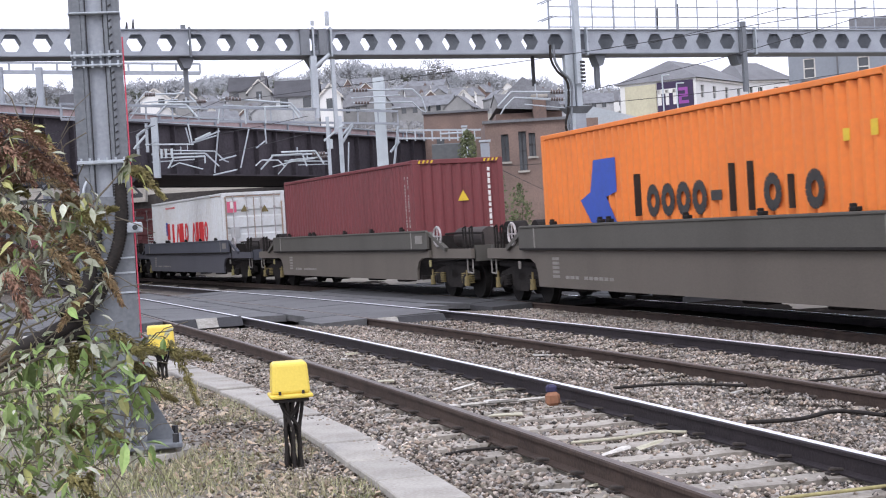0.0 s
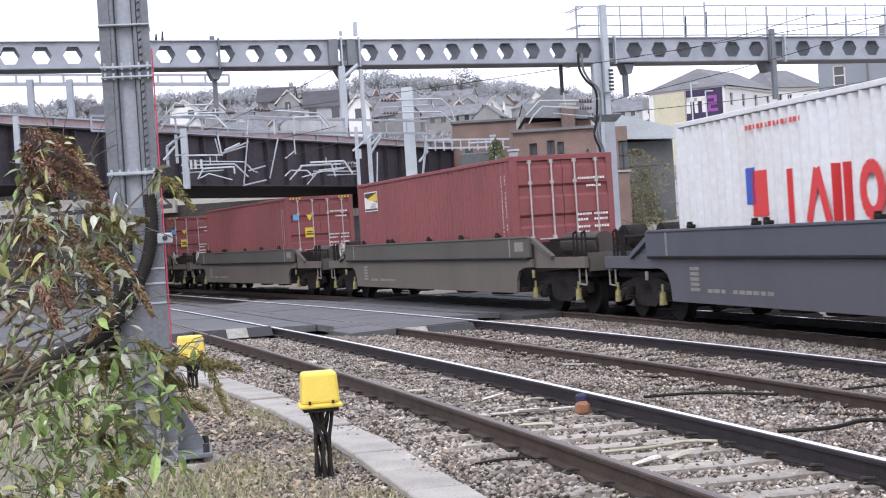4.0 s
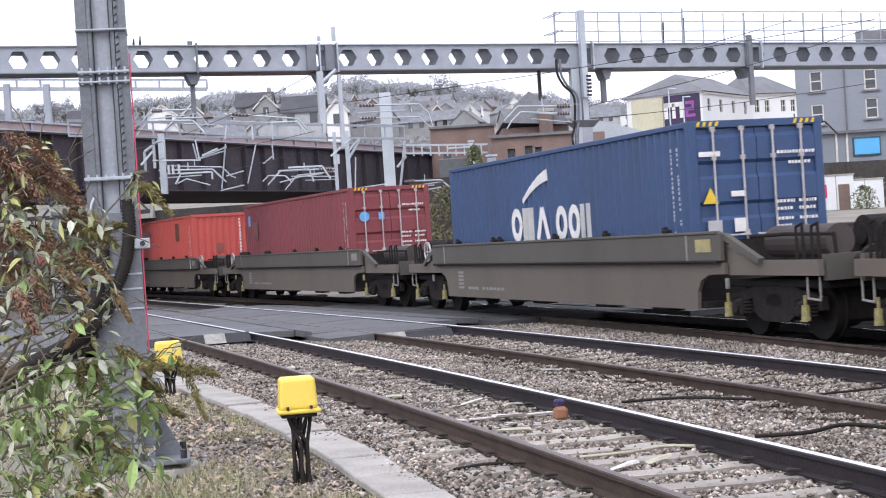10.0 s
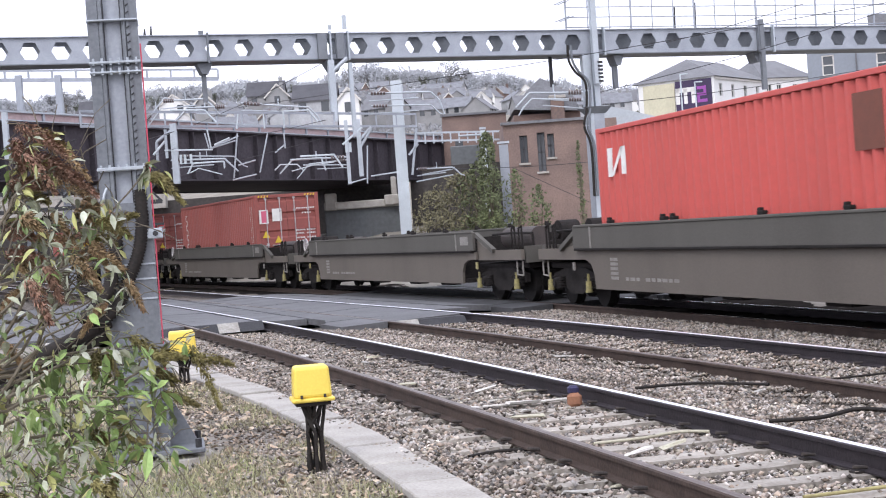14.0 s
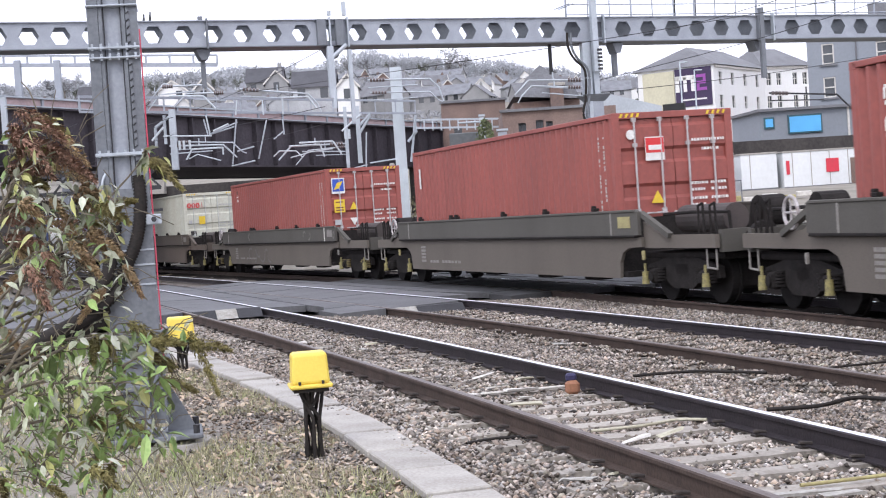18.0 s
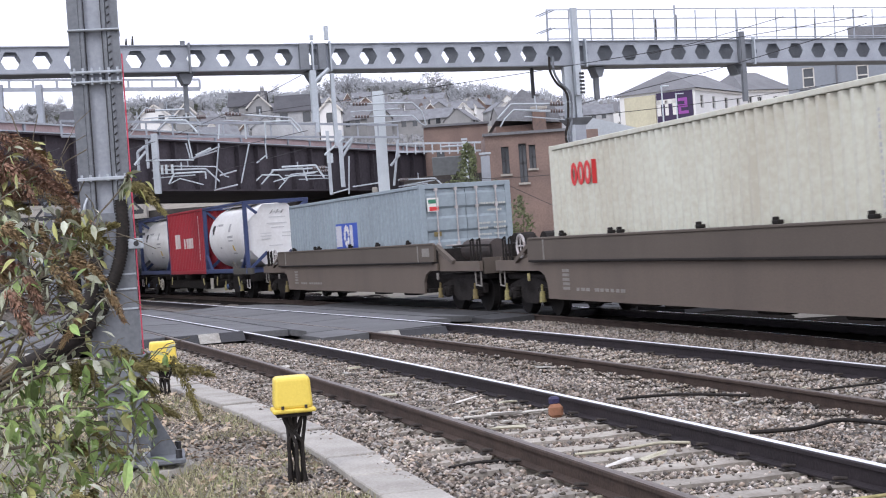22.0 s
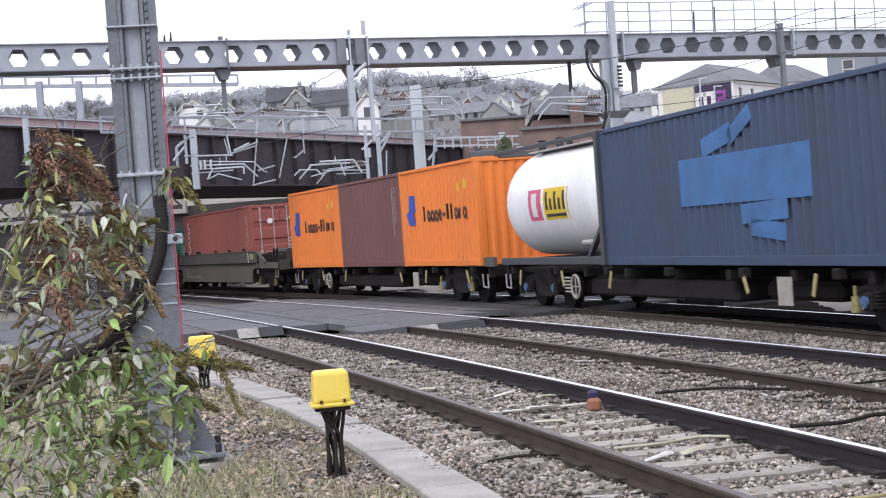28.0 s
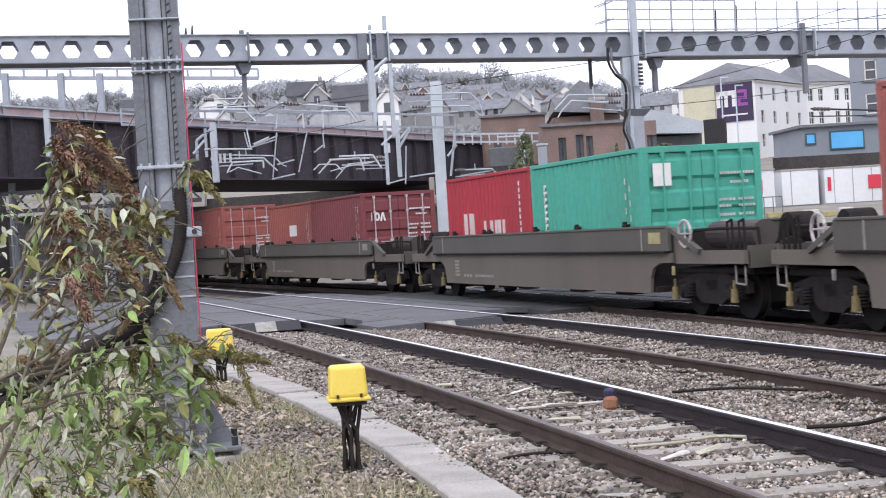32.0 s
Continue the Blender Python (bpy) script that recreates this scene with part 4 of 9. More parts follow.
for n, pos in [(n, well_pos(n)) for n in WELLS] + [(20 + i, REAR - PITCH * i) for i in range(5)]:
    if n == 2:
        w = well_wagon(M_WAGONBLUE, M_WAGONBLUEL, "dark blue-grey well wagon on two bogies", n)
    elif n in (13, 14, 5):
        w = well_wagon(M_WAGONBR, M_WAGONBRL, "brown grimy well wagon on two bogies", n)
    elif n == 9:
        w = well_wagon(M_WAGON, M_WAGONLOW, "empty grimy olive-grey well wagon on two bogies", n)
    else:
        w = well_wagon(M_WAGON, M_WAGONLOW, "grimy olive-grey well wagon on two bogies", n)
    on_train(w, pos, WELL_UP)
    for x0, z0, r, a0, a1, y in SCRAWL.get(n, ()):
        bm = bmesh.new()
        for i in range(8):
            a, b = radians(a0 + (a1 - a0) * i / 8), radians(a0 + (a1 - a0) * (i + 1.15) / 8)
            bar(bm, (x0 + 1.5 * r * math.cos(a), y, z0 + r * math.sin(a)), (x0 + 1.5 * r * math.cos(b), y, z0 + r * math.sin(b)), 0.005, 0.06)
        part("paint_stroke", bm, K_SCRAWL, w, "faint pale sprayed stroke")


def flat_wagon(seed):
    rng = random.Random(seed)
    w = thing("flat_wagon", "grimy low container flat wagon on two bogies", "wagon", group="wagons of the container train")
    for sy in (-1, 1):
        piece("side_sill", (), lambda bm: (box(bm, 0, 0, 0.73, 18.5, 0.05, 0.2), box(bm, 0, -0.03, 0.825, 18.5, 0.1, 0.04), box(bm, 0, -0.03, 0.635, 18.5, 0.1, 0.03)), M_WAGON, w, pose(0, sy * 1.2, 0))
        for i in range(7):
            x = -8.4 + i * 2.8
            piece("twist_lock", (), lambda bm: bbox(bm, 0, 0, 0, 0.2, 0.14, 0.16, 0.02), M_BOGIE, w, pose(x, sy * 1.24, 0.76))
        for x, t in ((-7.9, 20), (-5.2, -20), (-2.6, 25), (2.9, -25), (5.0, 20), (8.1, -25)):
            piece("lever", (), lambda bm: bbox(bm, 0, 0, 0, 0.09, 0.03, 0.34, 0.01), K_FADEYEL, w, pose(x, sy * 1.29, 0.6, 0, t, 0), "pale yellow lever")
        piece("label_board", (), lambda bm: box(bm, 0, 0, 0, 0.42, 0.02, 0.42), K_FADEWHITE, w, pose(4.1 * -sy, sy * 1.27, 0.5), "dirty white board")
        piece("data_panel", (), lambda bm: [box(bm, 0, 0, -i * 0.07, 0.34, 0.01, 0.035) for i in range(5)], K_FADEWHITE, w, pose(-4.95, sy * 1.28, 0.62))
    piece("centre_sill", (), lambda bm: (box(bm, 0, 0, 0.6, 18.2, 0.7, 0.3), bbox(bm, -1.2, 0, 0.43, 6.4, 2.0, 0.34, 0.05), bbox(bm, 3.6, 0.1, 0.45, 2.2, 1.7, 0.3, 0.08)), M_BOGIE, w)
    for i in range(9):
        piece("cross_bearer", (), lambda bm: box(bm, 0, 0, 0.72, 0.16, 2.36, 0.16), M_BOGIE, w, pose(-8.4 + i * 2.1, 0, 0))
    piece("hand_wheel", (), lambda bm: (ring(bm, 0.23, 0.026), rod(bm, (-0.2, 0, 0), (0.2, 0, 0), 0.015, 6), rod(bm, (0, 0, -0.2), (0, 0, 0.2), 0.015, 6)), K_FADEWHITE, w, pose(-4.4, -1.32, 0.45), "dirty white hand brake wheel")
    for e in (-1, 1):
        bogie(w, e * 7.0, M_BOGIE, K_BLUECOVER, FLAT_UP, K_DAMPER if e > 0 else M_BOGIE)
        piece("head_stock", (), lambda bm: (box(bm, 9.2, 0, 0.72, 0.12, 2.3, 0.3), rod(bm, (9.25, -0.6, 0.75), (9.55, -0.6, 0.75), 0.14, 14), rod(bm, (9.25, 0.6, 0.75), (9.55, 0.6, 0.75), 0.14, 14), rod(bm, (9.2, 0, 0.7), (9.65, 0, 0.7), 0.08, 8)), M_BOGIE, w, pose(0, 0, 0, 0, 0, 0 if e > 0 else 180))
        piece("step_hoop", (), lambda bm: [rod(bm, a, b, 0.018, 6) for a, b in (((-0.3, 0, 0), (-0.25, 0, -0.3)), ((-0.25, 0, -0.3), (0.25, 0, -0.32)), ((0.25, 0, -0.32), (0.3, 0, 0)))], K_STEEL, w, pose(e * 9.05, -1.2, 0.66))
    return w


K_FADEWHITE = make_mat("dirty_white", (0.4, 0.38, 0.33), (0.25, 0.23, 0.2), 0.75, scale=6, bump=0.05)
K_BLUECOVER = make_mat("blue_axle_cover", (0.09, 0.17, 0.38), (0.045, 0.06, 0.09), 0.7, scale=6, bump=0.1)
FLATS = [-183.9 - 19.55 * i for i in range(4)]
for i, pos in enumerate(FLATS):
    on_train(flat_wagon(i), pos, FLAT_UP)


def tank_container(frame_mat, label, brand):
    """A 20-foot tank container: a clad vessel in an open frame."""
    L, H, W = 6.058, 2.59, 2.438
    c = thing("tank_container", label, "tank container", group="tank containers on the train")
    hx, hy = L / 2, W / 2
    vs, fs = [], []
    n, r = 48, 1.165
    prof = [(-2.88, 0.0), (-2.86, 0.45), (-2.8, 0.78), (-2.7, 0.98), (-2.54, 1.1), (-2.35, r), (-2.3, r), (-1.22, r), (-1.2, r), (-1.18, r + 0.008), (-1.12, r + 0.008), (-1.1, r), (-1.08, r), (0, r), (1.08, r), (1.1, r), (1.12, r + 0.008), (1.18, r + 0.008), (1.2, r), (1.22, r), (2.3, r),
            (2.35, r), (2.54, 1.1), (2.7, 0.98), (2.8, 0.78), (2.86, 0.45), (2.88, 0.0)]
    for x, rr in prof:
        for k in range(n):
            a = 2 * math.pi * k / n
            vs.append((x, rr * math.cos(a), 1.34 + rr * math.sin(a)))
    for i in range(len(prof) - 1):
        for k in range(n):
            fs.append((i * n + k, i * n + (k + 1) % n, (i + 1) * n + (k + 1) % n, (i + 1) * n + k))
    part("vessel", raw("vessel", vs, fs, P_TANK, True), None, c)
    for sx in (-1, 1):
        for sy in (-1, 1):
            if brand == "square" and sx < 0 and sy < 0:
                continue
            piece("corner_post", ("tank",), lambda bm: bbox(bm, 0, 0, H / 2, 0.14, 0.14, H - 0.2, 0.012), frame_mat, c, pose(sx * (hx - 0.075), sy * (hy - 0.075), 0))
            for z in (0.06, H - 0.06):
                piece("corner_casting", (), lambda bm: bbox(bm, 0, 0, 0, 0.178, 0.162, 0.118, 0.012), frame_mat, c, pose(sx * (hx - 0.089), sy * (hy - 0.081), z))
            piece("end_brace", (sy, "low"), lambda bm: bar(bm, (0, 0, 0.12), (0, -sy * 0.7, 0.72), 0.1, 0.1), frame_mat, c, pose(sx * (hx - 0.05), sy * (hy - 0.1), 0))
            piece("end_brace", (sy, "high"), lambda bm: bar(bm, (0, 0, H - 0.12), (0, -sy * 0.4, H - 0.46), 0.09, 0.09), frame_mat, c, pose(sx * (hx - 0.05), sy * (hy - 0.1), 0))
            piece("side_brace", (sx,), lambda bm: bar(bm, (0, 0, 0.75), (-sx * 0.75, 0, 0.12), 0.1, 0.08), frame_mat, c, pose(sx * (hx - 0.1), sy * (hy - 0.06), 0))
        piece("end_beam", ("tank",), lambda bm: bbox(bm, 0, 0, 0, 0.12, W - 0.3, 0.13, 0.01), frame_mat, c, pose(sx * (hx - 0.07), 0, H - 0.065))
        piece("end_beam", ("tank",), lambda bm: bbox(bm, 0, 0, 0, 0.12, W - 0.3, 0.13, 0.01), frame_mat, c, pose(sx * (hx - 0.07), 0, 0.07))
        if sx > 0 and brand != "square":
            piece("end_skirt", (), lambda bm: ring_disc(bm), P_TANK, c, pose(sx * 2.83, 0, 1.34))
    for sy in (-1, 1):
        piece("bottom_rail", ("tank",), lambda bm: bbox(bm, 0, 0, 0, L - 0.3, 0.1, 0.16, 0.012), frame_mat, c, pose(0, sy * (hy - 0.06), 0.1))
        piece("top_rail", ("tank",), lambda bm: bbox(bm, 0, 0, 0, L - 0.3, 0.07, 0.09, 0.012), frame_mat, c, pose(0, sy * (hy - 0.05), H - 0.05))
    piece("walkway", (), lambda bm: (bbox(bm, 0, 0, 0, 4.4, 0.5, 0.03, 0.006), [rod(bm, (-2.2 + i * 0.55, -0.26, 0), (-2.2 + i * 0.55, 0.26, 0), 0.012, 6) for i in range(9)]), K_STEEL, c, pose(0, -0.35, H - 0.1))
    piece("manway", (), lambda bm: (rod(bm, (0, 0, 0), (0, 0, 0.12), 0.28, 20), rod(bm, (0, 0, 0.12), (0, 0, 0.15), 0.33, 20)), K_STEEL, c, pose(0, 0.1, 2.42))
    piece("document_tube", (), lambda bm: rod(bm, (0, 0, 0), (0.6, 0, 0), 0.06, 10), K_STEEL, c, pose(1.6, -1.0, 0.45))
    if brand == "square":
        curved_patch(c, -1.0, -0.26, -0.38, 0.28, K_PINK)
        curved_patch(c, -0.8, -0.5, -0.3, 0.2, K_WHITE, 0.004)
        curved_patch(c, -0.1, 1.25, -0.38, 0.28, K_YELLOW)
        for i in range(5):
            curved_patch(c, 0.02 + i * 0.24, 0.14 + i * 0.24, -0.18, 0.2 if i in (0, 2, 4) else 0.06, K_BLACK, 0.004)
        curved_patch(c, 0.02, 1.12, -0.32, -0.26, K_BLACK, 0.004)
    else:
        for a, b, z0, z1, mt in ((-1.9, -1.55, 0.3, 0.5, K_BLACK), (-1.8, -1.6, 0.15, 0.3, K_BLACK), (-1.3, -0.5, 0.45, 0.53, K_GREYTXT), (0.5, 0.75, 0.2, 0.5, K_GREYTXT), (0.4, 1.2, -0.02, 0.06, K_GREYTXT),
                                 (0.5, 1.1, -0.15, -0.1, K_GREYTXT), (0.9, 1.05, -0.5, -0.3, K_YELLOW), (0.6, 1.2, -0.62, -0.57, K_GREYTXT), (-0.9, -0.7, -0.4, -0.34, K_GREYTXT)):
            curved_patch(c, a, b, z0, z1, mt)
        bm = bmesh.new()
        for y0, y1, z in ((-0.25, 0.35, 0.62), (-0.35, 0.4, 0.4), (-0.2, 0.3, 0.25), (-0.6, -0.2, 0.05), (-0.6, -0.2, -0.05), (-0.58, -0.25, -0.15), (0.2, 0.7, 0.05), (0.2, 0.6, -0.08), (-0.3, 0.2, -0.4)):
            box(bm, 0, (y0 + y1) / 2, z, 0.006, y1 - y0, 0.035)
        part("lettering", bm, K_PALETXT, c, m=pose(2.905, 0, 1.34))
        bm = bmesh.new()
        for i in range(5):
            bar(bm, (0, -0.2 + i * 0.1, 0.75 + 0.05 * (i % 2)), (0, -0.1 + i * 0.1, 0.88 - 0.06 * (i % 2)), 0.045, 0.006)
        part("emblem", bm, K_BLACK, c, m=pose(2.905, 0, 1.34))
        sticker_triangle(c, 0.85, 1.75, K_YELLOW, 2.88, 0.13)
    return c


def ring_disc(bm):
    """The flat eight-sided skirt at a tank's end."""
    pts = []
    for k in range(8):
        a = math.pi / 8 + k * math.pi / 4
        pts.append((1.16 * math.cos(a) / math.cos(math.pi / 8) * 0.93, 1.18 * math.sin(a) / math.cos(math.pi / 8) * 0.93))
    a = [bm.verts.new((-0.05, y, z)) for y, z in pts]
    b = [bm.verts.new((0.05, y, z)) for y, z in pts]
    for i in range(8):
        bm.faces.new((a[i], a[(i + 1) % 8], b[(i + 1) % 8], b[i]))
    bm.faces.new(a[::-1])
    bm.faces.new(b)


def curved_patch(c, x0, x1, h0, h1, mat, lift=0.0):
    """A painted patch that follows the vessel's near flank, from height h0 to h1 over its axis."""
    r = 1.171 + lift
    a0, a1 = math.asin(max(-1, min(1, h0 / r))), math.asin(max(-1, min(1, h1 / r)))
    vs, fs = [], []
    for rr in (r, r - 0.005):
        for i in range(5):
            a = a0 + (a1 - a0) * i / 4
            for x in (x0, x1):
                vs.append((x, -rr * math.cos(a), 1.34 + rr * math.sin(a)))
    for i in range(4):
        fs.append((2 * i, 2 * i + 1, 2 * i + 3, 2 * i + 2))
        fs.append((10 + 2 * i, 12 + 2 * i, 13 + 2 * i, 11 + 2 * i))
    fs += [(0, 10, 11, 1), (8, 9, 19, 18)]
    part("marking", raw("marking", vs, fs, mat), None, c)


# ---- what the wells carry ----
HC, STD = 2.896, 2.591
ZW, ZF = 0.38 + WELL_UP, 0.86 + FLAT_UP
L40, L20 = 12.192, 6.058
c = container(L40, HC, P_ORANGE, "plain", "bright orange steel shipping container in a well wagon")
word_shapes(c, -1.8, 4.5, 1.22, 1.93, DASHED_WORD, K_BLACK, thick=0.27)
bm = bmesh.new()
prism(bm, [(-3.65, 1.13), (-2.51, 1.13), (-2.93, 1.59), (-2.45, 1.67), (-2.45, 2.27), (-3.45, 2.27), (-3.65, 1.7), (-4.15, 1.56)], -1.2135, -1.2075)
part("logo", bm, K_BLUE, c)
decal(c, 5.05, 2.12, 0.15, 0.16, K_YELLOW)
decal(c, 5.7, 2.17, 0.16, 0.2, K_YELLOW)
on_train(c, well_pos(0), ZW)

c = container(L40, HC, P_MAROON, "plain", "dark maroon shipping container with a plain end", hazard=True)
side_codes(c, 6.1, HC, seed=2)
bm = bmesh.new()
for i in range(12):
    box(bm, 0, 0.82, 2.6 - i * 0.15, 0.006, 0.07, 0.09 + 0.02 * (i % 3))
part("code_column", bm, K_WHITE, c, m=pose(6.08, 0, 0))
sticker_triangle(c, 0.1, 1.95, K_YELLOW, 6.05, 0.15)
on_train(c, well_pos(1), ZW)

c = container(L40, HC, P_WHITE, "doors", "white rust-streaked shipping container with red lettering")
word_shapes(c, -2.31, 0.57, 1.13, 1.91, ("bar", "peak", "twin", "ring"), K_RED, thick=0.24)
word_shapes(c, 1.16, 3.8, 1.13, 1.9, ("peak", "bar", "twin", "ring"), K_RED, thick=0.24)
decal(c, -3.0, 1.6, 0.5, 0.68, K_RED)
decal(c, -3.3, 1.72, 0.3, 0.55, K_BLUE, name="logo")
small_print(c, -3.41, -1.58, 2.56, 2.63, 14, K_RED)
for x, z, w, h, f in ((5.99, 1.45, 0.12, 2.6, "side"), (5.2, 2.8, 1.6, 0.05, "side"), (-1.09, 1.5, 0.05, 2.5, "door"), (0.0, 2.74, 2.1, 0.04, "door"), (0.0, 1.5, 0.03, 2.4, "door"), (1.08, 1.4, 0.06, 2.2, "door"), (-0.2, 0.42, 1.5, 0.14, "door"), (0.5, 1.0, 0.18, 0.1, "door")):
    decal(c, x, z, w, h, K_RUST, f, name="rust_streak")
decal(c, -0.86, 2.35, 0.36, 0.41, K_PINK, "door")
decal(c, -0.86, 2.42, 0.12, 0.24, K_WHITE, "mark")
sticker_triangle(c, -0.37, 2.28, K_OCHRE, s=0.15)
sticker_triangle(c, 0.41, 2.24, K_OCHRE, s=0.15)
decal(c, -0.76, 1.4, 0.34, 0.4, K_GREYTXT, "door")
on_train(c, well_pos(2), ZW)

c = container(L40, HC, P_BROWNRED, "doors", "brown-red shipping container with a black and yellow board")
decal(c, -4.785, 2.35, 1.27, 0.56, K_WHITE)
for name, pts, y, mt in (("border", [(-5.39, 2.1), (-4.18, 2.1), (-4.18, 2.15), (-5.39, 2.15)], -1.215, K_BLACK), ("panel", [(-5.39, 2.5), (-4.18, 2.3), (-4.18, 2.6), (-5.39, 2.6)], -1.215, K_BLACK), ("logo", [(-5.2, 2.42), (-4.19, 2.34), (-4.19, 2.58)], -1.2185, K_YELLOW), ("panel", [(-4.9, 2.16), (-4.3, 2.16), (-4.3, 2.29), (-4.6, 2.31)], -1.217, K_GREYTXT)):
    bm = bmesh.new()
    prism(bm, pts, y - 0.0015, y + 0.002)
    part(name, bm, mt, c)
side_codes(c, 6.1, HC, seed=3)
door_codes(c, 6.1, HC, seed=3)
on_train(c, well_pos(3), ZW)

for n in (4, 5):
    c = container(L40, HC, P_BROWNRED, "doors", "brown-red shipping container with a yellow panel on its doors", hazard=True)
    side_codes(c, 6.1, HC, seed=n)
    door_codes(c, 6.1, HC, seed=n)
    decal(c, -0.42, 1.65, 0.33, 0.34, K_YELLOW, "door")
    decal(c, -0.42, 1.68, 0.22, 0.04, K_BLACK, "mark")
    decal(c, -0.42, 1.6, 0.26, 0.05, K_BLACK, "mark")
    decal(c, -0.89, 2.19, 0.2, 0.2, K_SKY, "door")
    sticker_triangle(c, -0.4, 2.17, K_YELLOW, s=0.12, up=False)
    on_train(c, well_pos(n), ZW)

c = container(L40, HC, P_NAVY, "doors", "navy blue shipping container with white lettering", hazard=True)
word_shapes(c, -2.17, 0.0, 1.13, 1.8, ("ring", "twin", "peak"), K_WHITE, thick=0.25)
word_shapes(c, 0.3, 2.2, 1.11, 1.77, ("ring", "ring", "twin"), K_WHITE, thick=0.25)
bm = bmesh.new()
for i in range(7):
    x0 = -1.4 + i * 0.2
    bar(bm, (x0, -1.2105, 1.94 + 0.11 * i - 0.006 * i * i), (x0 + 0.21, -1.2105, 1.94 + 0.11 * (i + 1) - 0.006 * (i + 1) ** 2), 0.006, 0.1 + 0.02 * i)
part("logo", bm, K_WHITE, c)
side_codes(c, 6.1, HC, seed=6)
door_codes(c, 6.1, HC, seed=6)
decal(c, -0.88, 2.36, 0.38, 0.08, K_WHITE, "door")
decal(c, -0.4, 1.71, 0.26, 0.09, K_WHITE, "door")
decal(c, -0.85, 1.2, 0.25, 0.2, K_GREYTXT, "door")
decal(c, -0.4, 1.21, 0.2, 0.22, K_WHITE, "door")
sticker_triangle(c, -0.9, 1.68, K_YELLOW, s=0.14)
on_train(c, well_pos(6), ZW)

c = container(L40, HC, P_WINE, "doors", "wine-red shipping container with round blue stickers", hazard=True)
decal(c, -5.45, 2.32, 0.26, 0.36, K_SKY)
decal(c, -4.6, 1.95, 0.55, 0.6, P_BROWN, name="faded_patch")
side_codes(c, 6.1, HC, seed=7)
door_codes(c, 6.1, HC, seed=8)
bm = bmesh.new()
rod(bm, (-0.003, 0, 0), (0.003, 0, 0), 0.15, 16)
part("sticker", bm, K_SKY, c, m=pose(6.13, -0.82, 2.05))
decal(c, -0.3, 2.05, 0.17, 0.2, K_SKY, "door")
sticker_triangle(c, -1.0, 0.9, K_YELLOW, s=0.1)
on_train(c, well_pos(7), ZW)

c = container(L40, HC, P_BRIGHTRED, "plain", "bright red shipping container with a brown patch", hazard=False)
for pts in ([(-5.59, 1.98), (-5.39, 1.98), (-5.34, 2.5), (-5.59, 2.5)], [(-5.39, 2.05), (-4.94, 2.5), (-4.8, 2.5), (-5.34, 1.98)], [(-4.94, 2.0), (-4.73, 2.0), (-4.73, 2.5), (-4.94, 2.5)]):
    bm = bmesh.new()
    prism(bm, pts, -1.2135, -1.2075)
    part("letter_shape", bm, K_WHITE, c)
decal(c, 3.36, 2.25, 0.72, 0.74, K_BROWN, name="faded_patch")
decal(c, -0.08, 1.48, 0.34, 0.4, P_RUSTRED, "front", name="faded_patch")
side_codes(c, 6.1, HC, seed=9)
bm = bmesh.new()
for i in range(13):
    box(bm, 0, 0.8, 2.62 - i * 0.14, 0.006, 0.07, 0.08 + 0.02 * (i % 3))
part("code_column", bm, K_WHITE, c, m=pose(6.08, 0, 0))
on_train(c, well_pos(8), ZW)

